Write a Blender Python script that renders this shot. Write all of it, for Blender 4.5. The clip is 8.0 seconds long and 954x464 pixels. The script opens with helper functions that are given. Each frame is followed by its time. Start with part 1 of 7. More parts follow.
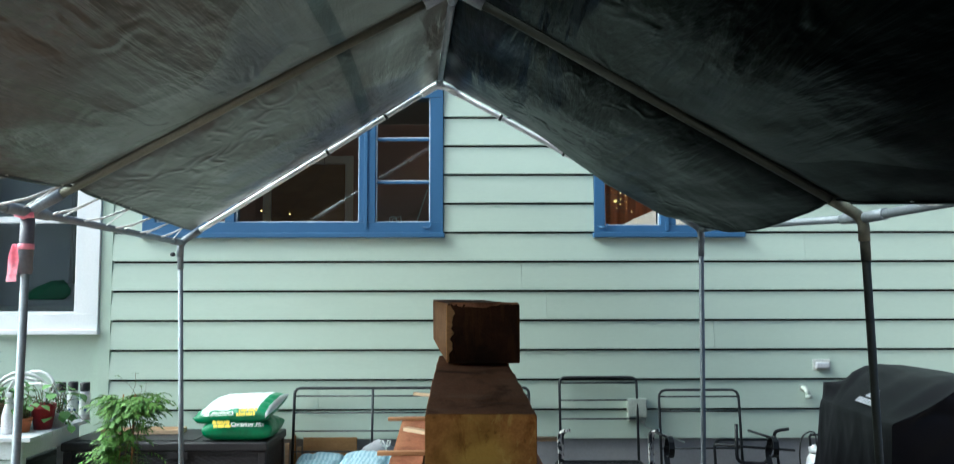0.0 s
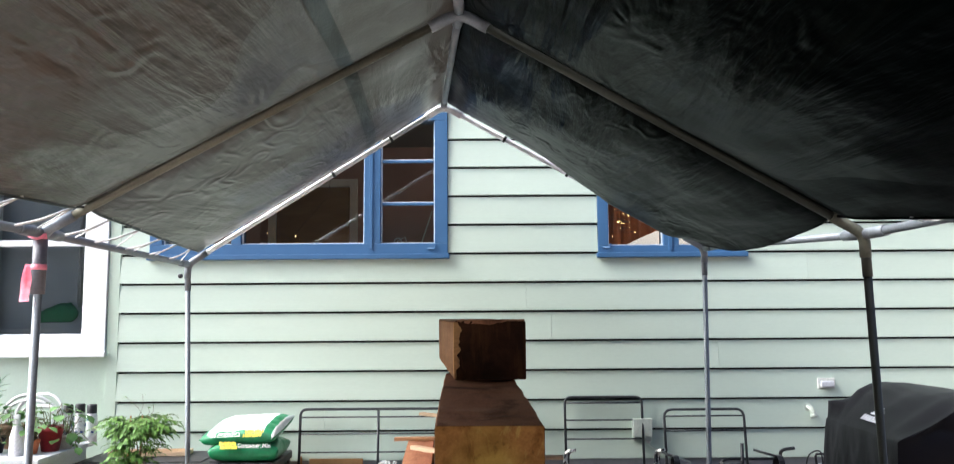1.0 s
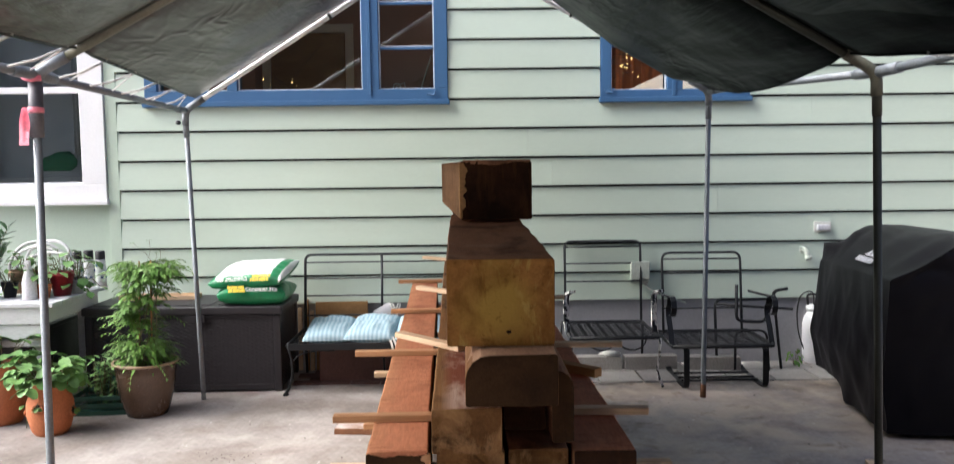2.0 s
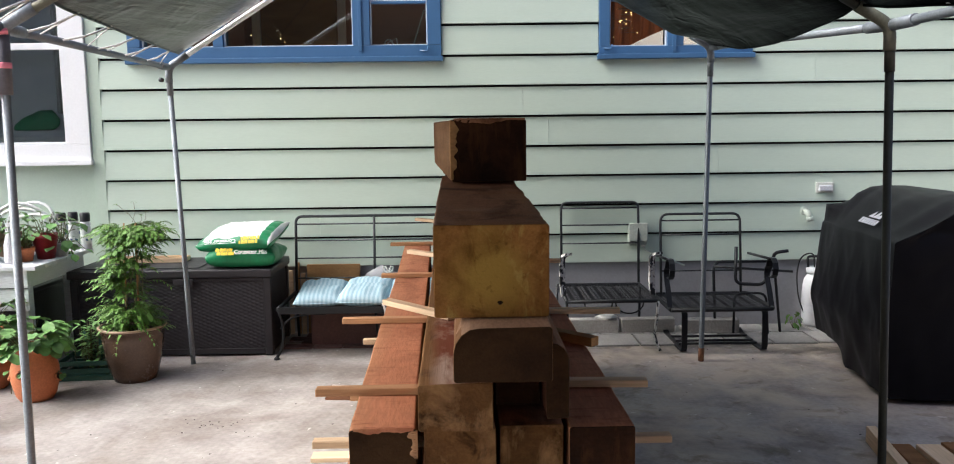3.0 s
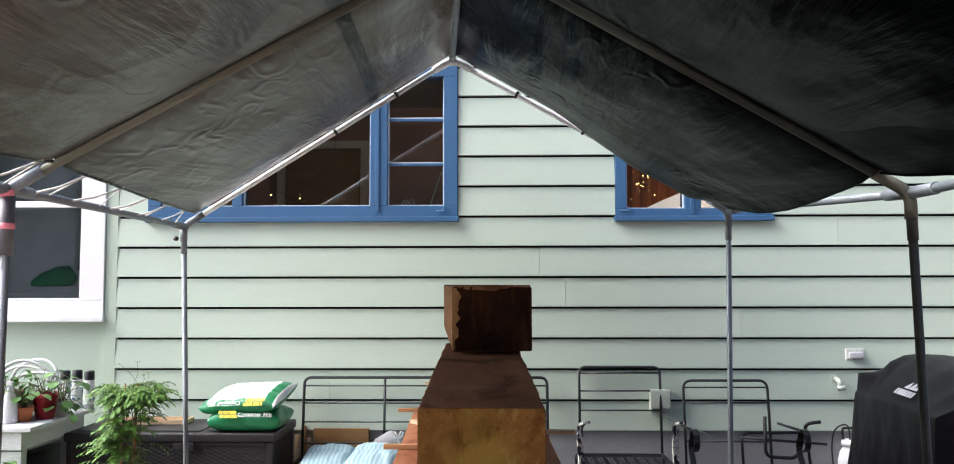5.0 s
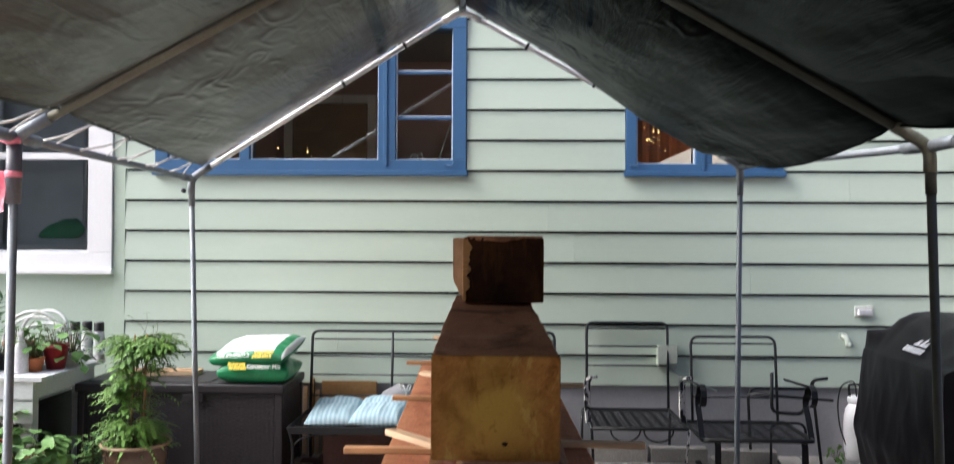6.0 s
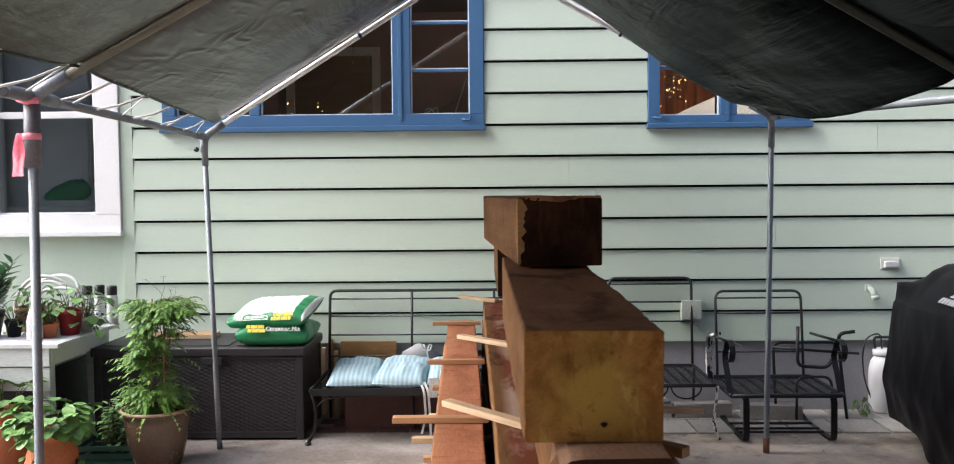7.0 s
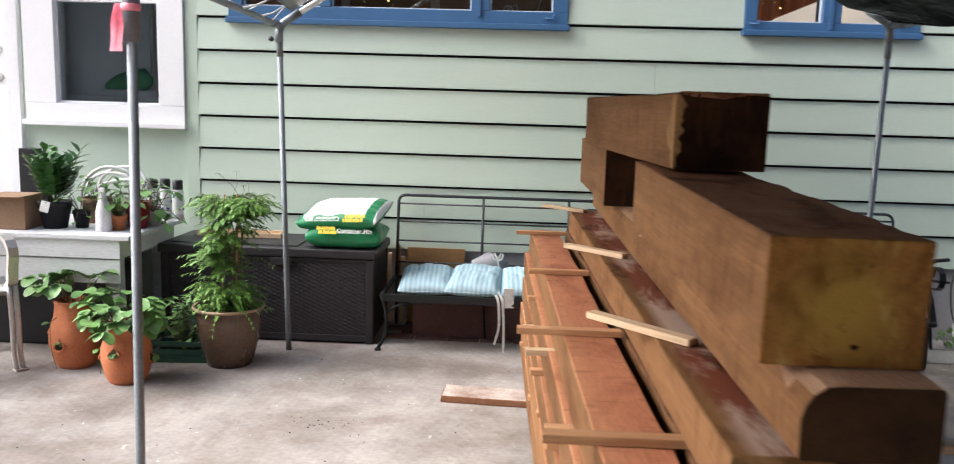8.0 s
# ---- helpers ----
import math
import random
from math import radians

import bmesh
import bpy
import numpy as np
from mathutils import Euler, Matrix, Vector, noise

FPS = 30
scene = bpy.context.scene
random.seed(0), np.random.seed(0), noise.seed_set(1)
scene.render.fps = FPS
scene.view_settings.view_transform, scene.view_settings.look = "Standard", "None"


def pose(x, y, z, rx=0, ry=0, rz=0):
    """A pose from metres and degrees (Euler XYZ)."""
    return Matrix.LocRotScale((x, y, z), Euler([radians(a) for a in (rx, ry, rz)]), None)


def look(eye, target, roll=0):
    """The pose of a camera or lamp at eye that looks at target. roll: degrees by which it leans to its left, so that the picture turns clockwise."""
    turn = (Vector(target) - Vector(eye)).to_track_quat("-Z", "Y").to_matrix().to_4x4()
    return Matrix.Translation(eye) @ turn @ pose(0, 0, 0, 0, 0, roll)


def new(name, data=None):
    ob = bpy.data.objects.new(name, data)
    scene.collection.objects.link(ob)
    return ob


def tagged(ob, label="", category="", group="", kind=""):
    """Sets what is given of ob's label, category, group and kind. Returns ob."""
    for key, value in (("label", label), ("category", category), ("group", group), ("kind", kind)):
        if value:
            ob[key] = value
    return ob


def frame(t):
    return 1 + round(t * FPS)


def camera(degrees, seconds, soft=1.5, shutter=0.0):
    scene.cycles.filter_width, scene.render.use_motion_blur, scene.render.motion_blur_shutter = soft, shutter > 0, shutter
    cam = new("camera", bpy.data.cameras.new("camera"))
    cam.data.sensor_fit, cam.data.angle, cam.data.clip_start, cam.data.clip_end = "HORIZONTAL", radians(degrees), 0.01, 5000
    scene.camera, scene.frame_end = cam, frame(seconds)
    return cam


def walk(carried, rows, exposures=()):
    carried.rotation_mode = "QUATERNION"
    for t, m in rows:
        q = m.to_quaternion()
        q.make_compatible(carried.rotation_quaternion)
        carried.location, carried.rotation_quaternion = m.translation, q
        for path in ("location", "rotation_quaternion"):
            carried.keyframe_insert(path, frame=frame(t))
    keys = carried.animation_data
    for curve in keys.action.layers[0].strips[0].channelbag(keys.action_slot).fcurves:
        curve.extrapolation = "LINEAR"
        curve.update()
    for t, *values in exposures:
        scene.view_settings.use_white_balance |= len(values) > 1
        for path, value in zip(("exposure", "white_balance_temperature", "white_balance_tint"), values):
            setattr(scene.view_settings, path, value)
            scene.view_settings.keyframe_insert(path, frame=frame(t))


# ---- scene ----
cam = camera(59.7, 8.0, soft=1.0, shutter=0.4)
PATH = [
    (0, (0.192, 0.081, 1.524), (0.206, 2.075, 1.671), -0.1),
    (0.5, (0.194, 0.051, 1.512), (0.204, 2.036, 1.753), -0.2),
    (1, (0.181, 0.038, 1.502), (0.188, 2.028, 1.705), -0.4),
    (1.5, (0.157, 0.032, 1.479), (0.166, 2.032, 1.514), -0.5),
    (2, (0.149, 0.057, 1.465), (0.161, 2.051, 1.312), -0.7),
    (2.2, (0.146, 0.061, 1.462), (0.163, 2.05, 1.257), -0.7),
    (3.3, (0.19, 0.254, 1.464), (0.209, 2.238, 1.214), -0.7),
    (3.5, (0.206, 0.289, 1.482), (0.222, 2.285, 1.354), -0.5),
    (4, (0.211, 0.326, 1.511), (0.223, 2.319, 1.678), -0.4),
    (4.5, (0.224, 0.319, 1.5), (0.228, 2.313, 1.662), -0.3),
    (4.7, (0.235, 0.319, 1.499), (0.212, 2.314, 1.641), -0.3),
    (5.8, (0.238, 0.332, 1.486), (0.186, 2.329, 1.583), 0.1),
    (6, (0.218, 0.35, 1.477), (0.165, 2.349, 1.499), 0.3),
    (6.5, (0.134, 0.435, 1.475), (0.096, 2.433, 1.398), -0.0),
    (7, (0.033, 0.481, 1.501), (-0.002, 2.478, 1.409), -0.5),
    (7.2, (-0.021, 0.473, 1.493), (-0.036, 2.47, 1.384), -0.4),
    (7.5, (-0.095, 0.529, 1.469), (-0.125, 2.519, 1.267), 0.9),
    (7.7, (-0.158, 0.574, 1.44), (-0.235, 2.553, 1.158), 0.4),
    (8, (-0.297, 0.684, 1.437), (-0.388, 2.66, 1.139), 1.7),
]
EXPOSURES = [(0.0, 0.74, 5210, -10), (0.5, 1.09, 5610, 1), (1.0, 1.22, 5710, 5), (1.5, 0.84, 5760, 6), (2.0, 0.88, 5910, 7), (3.5, 0.76, 5810, 5),
             (4.0, 0.78, 5760, 6), (4.5, 1.01, 5810, 7), (6.0, 0.81, 5860, 7), (6.5, 0.84, 5960, 8), (7.0, 0.80, 5960, 8), (7.5, 1.16, 5910, 8), (8.0, 0.77, 5910, 7)]

walk(cam, [(t, look(eye, target, roll)) for t, eye, target, roll in PATH], EXPOSURES)

# ---- world, sun, exposure ----
SKY = bpy.data.worlds.new("overcast_sky")
scene.world = SKY
SKY.use_nodes = True
_nt = SKY.node_tree
_sky = _nt.nodes.new("ShaderNodeTexSky")
_sky.sky_type = "NISHITA"
_sky.sun_disc = False
_sky.sun_elevation, _sky.sun_rotation = radians(41), radians(261)
_sky.air_density, _sky.dust_density, _sky.ozone_density = 0.35, 7.0, 0.2
_nt.links.new(_sky.outputs[0], _nt.nodes["Background"].inputs[0])
_nt.nodes["Background"].inputs[1].default_value = 0.225
_sun = new("sun", bpy.data.lights.new("sun", "SUN"))
_sun.data.energy, _sun.data.angle, _sun.data.color = 1.05, radians(45), (1.0, 0.98, 0.95)
_sun.matrix_world = look((-10, -1.6, 8.8), (0, 0, 0))


# ---- materials ----
def surface(name, base, second=None, rough=0.6, metal=0.0, scale=8.0, fine=90.0, mix=0.6, bump=0.15, bump_dist=0.004,
            stretch=(1, 1, 1), spread=0.0, spec=0.5, coat=0.0, sheen=0.0, grain=0.13, crease=0.0):
    """Two-scale procedural surface: large stains, fine grain, relief."""
    m = bpy.data.materials.new(name)
    m.use_nodes = True
    nt = m.node_tree
    b = nt.nodes["Principled BSDF"]
    second = second or tuple(c * 0.72 for c in base)
    tc = nt.nodes.new("ShaderNodeTexCoord")
    mp = nt.nodes.new("ShaderNodeMapping")
    mp.inputs["Scale"].default_value = stretch
    nt.links.new(tc.outputs["Object"], mp.inputs[0])
    vec = mp.outputs[0]
    if spread:
        oi = nt.nodes.new("ShaderNodeObjectInfo")
        add = nt.nodes.new("ShaderNodeVectorMath")
        add.operation = "MULTIPLY_ADD"
        comb = nt.nodes.new("ShaderNodeCombineXYZ")
        for i in range(3):
            nt.links.new(oi.outputs["Random"], comb.inputs[i])
        nt.links.new(comb.outputs[0], add.inputs[0])
        add.inputs[1].default_value = (13.7, 7.1, 29.3)
        nt.links.new(mp.outputs[0], add.inputs[2])
        vec = add.outputs[0]
    n1 = nt.nodes.new("ShaderNodeTexNoise")
    n1.inputs["Scale"].default_value, n1.inputs["Detail"].default_value, n1.inputs["Roughness"].default_value = scale, 6, 0.6
    n2 = nt.nodes.new("ShaderNodeTexNoise")
    n2.inputs["Scale"].default_value, n2.inputs["Detail"].default_value = fine, 4
    nt.links.new(vec, n1.inputs[0])
    nt.links.new(vec, n2.inputs[0])
    ramp = nt.nodes.new("ShaderNodeMapRange")
    ramp.inputs[1].default_value, ramp.inputs[2].default_value = 0.5 - 0.2, 0.5 + 0.2
    ramp.inputs[3].default_value, ramp.inputs[4].default_value = 0.0, mix
    nt.links.new(n1.outputs[0], ramp.inputs[0])
    c1 = nt.nodes.new("ShaderNodeMix")
    c1.data_type = "RGBA"
    c1.inputs[6].default_value, c1.inputs[7].default_value = (*base, 1), (*second, 1)
    nt.links.new(ramp.outputs[0], c1.inputs[0])
    hv = nt.nodes.new("ShaderNodeHueSaturation")
    fr = nt.nodes.new("ShaderNodeMapRange")
    fr.inputs[1].default_value, fr.inputs[2].default_value, fr.inputs[3].default_value, fr.inputs[4].default_value = 0.3, 0.7, 1 - grain, 1 + 0.9 * grain
    nt.links.new(n2.outputs[0], fr.inputs[0])
    val = fr.outputs[0]
    if spread:
        sm = nt.nodes.new("ShaderNodeMapRange")
        sm.inputs[3].default_value, sm.inputs[4].default_value = 1 - spread, 1 + spread
        nt.links.new(oi.outputs["Random"], sm.inputs[0])
        mu = nt.nodes.new("ShaderNodeMath")
        mu.operation = "MULTIPLY"
        nt.links.new(val, mu.inputs[0])
        nt.links.new(sm.outputs[0], mu.inputs[1])
        val = mu.outputs[0]
    nt.links.new(val, hv.inputs["Value"])
    nt.links.new(c1.outputs[2], hv.inputs["Color"])
    nt.links.new(hv.outputs[0], b.inputs["Base Color"])
    rr = nt.nodes.new("ShaderNodeMapRange")
    rr.inputs[3].default_value, rr.inputs[4].default_value = max(0.02, rough - 0.1), min(1, rough + 0.1)
    nt.links.new(n1.outputs[0], rr.inputs[0])
    nt.links.new(rr.outputs[0], b.inputs["Roughness"])
    b.inputs["Metallic"].default_value = metal
    b.inputs["Specular IOR Level"].default_value = spec
    b.inputs["Coat Weight"].default_value = coat
    b.inputs["Sheen Weight"].default_value = sheen
    if bump:
        bp = nt.nodes.new("ShaderNodeBump")
        bp.inputs["Strength"].default_value, bp.inputs["Distance"].default_value = bump, bump_dist
        ad = nt.nodes.new("ShaderNodeMath")
        ad.operation = "ADD"
        nt.links.new(n1.outputs[0], ad.inputs[0])
        nt.links.new(n2.outputs[0], ad.inputs[1])
        hgt = ad.outputs[0]
        if crease:
            rd = nt.nodes.new("ShaderNodeTexNoise")
            rd.noise_type = "RIDGED_MULTIFRACTAL"
            rd.inputs["Scale"].default_value, rd.inputs["Detail"].default_value, rd.inputs["Distortion"].default_value = crease, 5, 1.6
            rm = nt.nodes.new("ShaderNodeTexNoise")
            rm.inputs["Scale"].default_value = 1.1
            nt.links.new(vec, rm.inputs[0])
            rx = nt.nodes.new("ShaderNodeMapRange")
            rx.inputs[1].default_value, rx.inputs[2].default_value, rx.inputs[3].default_value, rx.inputs[4].default_value = 0.40, 0.62, 0.25, 1.6
            nt.links.new(rm.outputs[0], rx.inputs[0])
            nt.links.new(vec, rd.inputs[0])
            ry = nt.nodes.new("ShaderNodeMath")
            ry.operation = "MULTIPLY"
            nt.links.new(rd.outputs[0], ry.inputs[0])
            nt.links.new(rx.outputs[0], ry.inputs[1])
            rs = nt.nodes.new("ShaderNodeMath")
            rs.operation = "MULTIPLY_ADD"
            rs.inputs[1].default_value = 0.42
            nt.links.new(ry.outputs[0], rs.inputs[0])
            nt.links.new(hgt, rs.inputs[2])
            hgt = rs.outputs[0]
        nt.links.new(hgt, bp.inputs["Height"])
        nt.links.new(bp.outputs[0], b.inputs["Normal"])
    return m


def overlay(m, colour, scale, low, high, amount, stretch=(1, 1, 1), blend="MULTIPLY", side=None, detail=7, rough=0.62, offset=0.0):
    """Lays stains or tinted patches over a material: noise between low and high; side=(x0, x1) keeps them to a strip of
    the width.
    """
    nt = m.node_tree
    b = nt.nodes["Principled BSDF"]
    src = b.inputs["Base Color"].links[0].from_socket
    tc = nt.nodes.new("ShaderNodeTexCoord")
    mp = nt.nodes.new("ShaderNodeMapping")
    mp.inputs["Scale"].default_value = stretch
    mp.inputs["Location"].default_value = (offset, offset * 1.7, offset * 0.6)
    nt.links.new(tc.outputs["Object"], mp.inputs[0])
    oi = nt.nodes.new("ShaderNodeObjectInfo")
    sh = nt.nodes.new("ShaderNodeVectorMath")
    sh.operation = "MULTIPLY_ADD"
    cb = nt.nodes.new("ShaderNodeCombineXYZ")
    for i in range(3):
        nt.links.new(oi.outputs["Random"], cb.inputs[i])
    nt.links.new(cb.outputs[0], sh.inputs[0])
    sh.inputs[1].default_value = (5.3, 17.9, 11.1)
    nt.links.new(mp.outputs[0], sh.inputs[2])
    nz = nt.nodes.new("ShaderNodeTexNoise")
    nz.inputs["Scale"].default_value, nz.inputs["Detail"].default_value, nz.inputs["Roughness"].default_value = scale, detail, rough
    nz.inputs["Distortion"].default_value = 0.5
    nt.links.new(sh.outputs[0], nz.inputs[0])
    rg = nt.nodes.new("ShaderNodeMapRange")
    rg.inputs[1].default_value, rg.inputs[2].default_value, rg.inputs[3].default_value, rg.inputs[4].default_value = low, high, 0.0, amount
    nt.links.new(nz.outputs[0], rg.inputs[0])
    fac = rg.outputs[0]
    if side:
        sx = nt.nodes.new("ShaderNodeSeparateXYZ")
        nt.links.new(tc.outputs["Object"], sx.inputs[0])
        wob = nt.nodes.new("ShaderNodeTexNoise")
        wob.inputs["Scale"].default_value, wob.inputs["Detail"].default_value = 2.6, 5
        nt.links.new(sh.outputs[0], wob.inputs[0])
        ad = nt.nodes.new("ShaderNodeMath")
        ad.operation = "MULTIPLY_ADD"
        ad.inputs[1].default_value = 0.10
        nt.links.new(wob.outputs[0], ad.inputs[0])
        nt.links.new(sx.outputs[0], ad.inputs[2])
        sr = nt.nodes.new("ShaderNodeMapRange")
        sr.inputs[1].default_value, sr.inputs[2].default_value = side[0] + 0.05, side[1] + 0.05
        nt.links.new(ad.outputs[0], sr.inputs[0])
        mu = nt.nodes.new("ShaderNodeMath")
        mu.operation = "MULTIPLY"
        nt.links.new(fac, mu.inputs[0])
        nt.links.new(sr.outputs[0], mu.inputs[1])
        fac = mu.outputs[0]
    mx = nt.nodes.new("ShaderNodeMix")
    mx.data_type, mx.blend_type = "RGBA", blend
    nt.links.new(fac, mx.inputs[0])
    nt.links.new(src, mx.inputs[6])
    mx.inputs[7].default_value = (*colour, 1)
    nt.links.new(mx.outputs[2], b.inputs["Base Color"])
    return m


def sawn_wood(name, base, second, grain=(1, 0.05, 1), rough=0.8, rings=False, spread=0.15, scale=14.0, mix=0.9, spec=0.14):
    """Sawn timber, grain along y; rings=True for end grain."""
    m = surface(name, base, second, rough=rough, scale=scale, fine=160, mix=mix, bump=0.35, bump_dist=0.004, stretch=grain, spread=spread, spec=spec)
    if rings:
        nt = m.node_tree
        b = nt.nodes["Principled BSDF"]
        tc = nt.nodes.new("ShaderNodeTexCoord")
        wv = nt.nodes.new("ShaderNodeTexWave")
        wv.wave_type, wv.rings_direction = "RINGS", "Y"
        wv.inputs["Scale"].default_value, wv.inputs["Distortion"].default_value, wv.inputs["Detail"].default_value = 9, 9, 4
        wv.inputs["Detail Scale"].default_value = 2.0
        nt.links.new(tc.outputs["Object"], wv.inputs[0])
        src = b.inputs["Base Color"].links[0].from_socket
        mx = nt.nodes.new("ShaderNodeMix")
        mx.data_type, mx.blend_type = "RGBA", "MULTIPLY"
        rg = nt.nodes.new("ShaderNodeMapRange")
        rg.inputs[3].default_value, rg.inputs[4].default_value = 0.0, 0.16
        nt.links.new(wv.outputs["Fac"], rg.inputs[0])
        nt.links.new(rg.outputs[0], mx.inputs[0])
        nt.links.new(src, mx.inputs[6])
        mx.inputs[7].default_value = (0.35, 0.25, 0.15, 1)
        nt.links.new(mx.outputs[2], b.inputs["Base Color"])
    return m


def tarp_cloth(name, base, second, rough, spec, strength):
    """Woven plastic sheet: long tension creases along the ridge, crinkled patches, fine weave."""
    m = surface(name, base, second, rough=rough, scale=2.4, fine=140, mix=0.9, bump=0.0, spec=spec, stretch=(1.3, 0.4, 1.3), grain=0.1)
    nt = m.node_tree
    b = nt.nodes["Principled BSDF"]
    tc = nt.nodes.new("ShaderNodeTexCoord")

    def layer(scale, stretch, kind="FBM", detail=5, turn=0.0, distort=0.0):
        mp = nt.nodes.new("ShaderNodeMapping")
        mp.inputs["Scale"].default_value = stretch
        mp.inputs["Rotation"].default_value = (0, 0, turn)
        n = nt.nodes.new("ShaderNodeTexNoise")
        n.noise_type = kind
        n.inputs["Scale"].default_value, n.inputs["Detail"].default_value, n.inputs["Distortion"].default_value = scale, detail, distort
        nt.links.new(tc.outputs["Object"], mp.inputs[0])
        nt.links.new(mp.outputs[0], n.inputs[0])
        return n.outputs[0]

    def math_node(op, a, c, d=None):
        n = nt.nodes.new("ShaderNodeMath")
        n.operation = op
        for i, v in enumerate((a, c, d)):
            if v is None:
                continue
            if isinstance(v, (int, float)):
                n.inputs[i].default_value = v
            else:
                nt.links.new(v, n.inputs[i])
        return n.outputs[0]

    def band(v, lo, hi, to):
        n = nt.nodes.new("ShaderNodeMapRange")
        n.inputs[1].default_value, n.inputs[2].default_value, n.inputs[4].default_value = lo, hi, to
        nt.links.new(v, n.inputs[0])
        return n.outputs[0]

    long_folds = layer(4.5, (1, 0.13, 1), detail=6, turn=0.2, distort=0.35)
    long_mask = band(layer(0.9, (1, 0.6, 1), detail=2), 0.40, 0.60, 1.0)
    crinkle = layer(9.0, (1, 0.5, 1), "RIDGED_MULTIFRACTAL", 4, 0.5, 1.4)
    crinkle_mask = band(layer(1.7, (1, 0.8, 1), detail=3, turn=1.0), 0.44, 0.62, 0.38)
    fine = layer(60, (1, 1, 1), detail=2)
    h = math_node("MULTIPLY", long_folds, math_node("MULTIPLY_ADD", long_mask, 2.4, 0.4))
    h = math_node("MULTIPLY_ADD", crinkle, crinkle_mask, h)
    h = math_node("MULTIPLY_ADD", fine, 0.012, h)
    bp = nt.nodes.new("ShaderNodeBump")
    bp.inputs["Strength"].default_value, bp.inputs["Distance"].default_value = strength, 0.05
    nt.links.new(h, bp.inputs["Height"])
    nt.links.new(bp.outputs[0], b.inputs["Normal"])
    return m


def glass(name, tint=(0.9, 0.93, 0.92), ior=1.5):
    m = bpy.data.materials.new(name)
    m.use_nodes = True
    nt = m.node_tree
    nt.nodes.remove(nt.nodes["Principled BSDF"])
    out = nt.nodes["Material Output"]
    tr = nt.nodes.new("ShaderNodeBsdfTransparent")
    tr.inputs[0].default_value = (*tint, 1)
    gl = nt.nodes.new("ShaderNodeBsdfGlossy")
    gl.inputs["Roughness"].default_value = 0.0
    fr = nt.nodes.new("ShaderNodeFresnel")
    fr.inputs[0].default_value = ior
    mu = nt.nodes.new("ShaderNodeMath")
    mu.operation = "MULTIPLY"
    mu.use_clamp = True
    mu.inputs[1].default_value = 2.4
    nt.links.new(fr.outputs[0], mu.inputs[0])
    mx = nt.nodes.new("ShaderNodeMixShader")
    nt.links.new(mu.outputs[0], mx.inputs[0])
    nt.links.new(tr.outputs[0], mx.inputs[1])
    nt.links.new(gl.outputs[0], mx.inputs[2])
    nt.links.new(mx.outputs[0], out.inputs[0])
    return m


def emitter(name, colour, strength):
    m = bpy.data.materials.new(name)
    m.use_nodes = True
    b = m.node_tree.nodes["Principled BSDF"]
    b.inputs["Base Color"].default_value = (*colour, 1)
    b.inputs["Emission Color"].default_value = (*colour, 1)
    b.inputs["Emission Strength"].default_value = strength
    return m


SIDING = surface("sage_green_paint", (0.525, 0.612, 0.52), (0.49, 0.578, 0.487), rough=0.45, scale=2.2, fine=60, mix=0.7, bump=0.03, stretch=(0.4, 1, 3), spread=0.03, grain=0.025)
PANEL = surface("sage_green_panel_paint", (0.50, 0.595, 0.49), (0.47, 0.56, 0.46), rough=0.5, scale=3, fine=80, bump=0.02, grain=0.025)
BLUE = surface("blue_trim_paint", (0.055, 0.135, 0.27), (0.045, 0.115, 0.235), rough=0.4, scale=5, fine=70, bump=0.04, grain=0.025)
WHITE = surface("white_trim_paint", (0.85, 0.85, 0.86), (0.80, 0.80, 0.80), rough=0.4, scale=4, fine=70, bump=0.02, grain=0.025)
PUTTY = surface("pale_window_putty", (0.76, 0.79, 0.82), rough=0.5, bump=0.05)
PANE = glass("window_glass")
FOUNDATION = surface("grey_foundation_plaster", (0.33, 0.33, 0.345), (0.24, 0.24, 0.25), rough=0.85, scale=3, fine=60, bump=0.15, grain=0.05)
CONCRETE = surface("worn_patio_concrete", (0.42, 0.385, 0.362), (0.30, 0.27, 0.25), rough=0.8, scale=0.8, fine=38, mix=0.9, bump=0.25, bump_dist=0.006)
_cn = CONCRETE.node_tree
_cb = _cn.nodes["Principled BSDF"]
_c0 = _cb.inputs["Base Color"].links[0].from_socket
_co = _cn.nodes.new("ShaderNodeTexCoord")
_cx = _cn.nodes.new("ShaderNodeTexNoise")
_cx.inputs["Scale"].default_value, _cx.inputs["Detail"].default_value, _cx.inputs["Roughness"].default_value = 2.4, 10, 0.66
_cr = _cn.nodes.new("ShaderNodeMapRange")
_cr.inputs[1].default_value, _cr.inputs[2].default_value, _cr.inputs[3].default_value, _cr.inputs[4].default_value = 0.44, 0.68, 0.0, 0.75
_cm = _cn.nodes.new("ShaderNodeMix")
_cm.data_type, _cm.blend_type = "RGBA", "MULTIPLY"
_cm.inputs[7].default_value = (0.50, 0.47, 0.45, 1)
_cn.links.new(_co.outputs["Object"], _cx.inputs[0])
_cn.links.new(_cx.outputs[0], _cr.inputs[0])
_cn.links.new(_cr.outputs[0], _cm.inputs[0])
_cn.links.new(_c0, _cm.inputs[6])
_cn.links.new(_cm.outputs[2], _cb.inputs["Base Color"])
overlay(CONCRETE, (0.70, 0.67, 0.63), 17.0, 0.695, 0.74, 0.7, (1, 1, 1), "MIX", detail=3, rough=0.5)
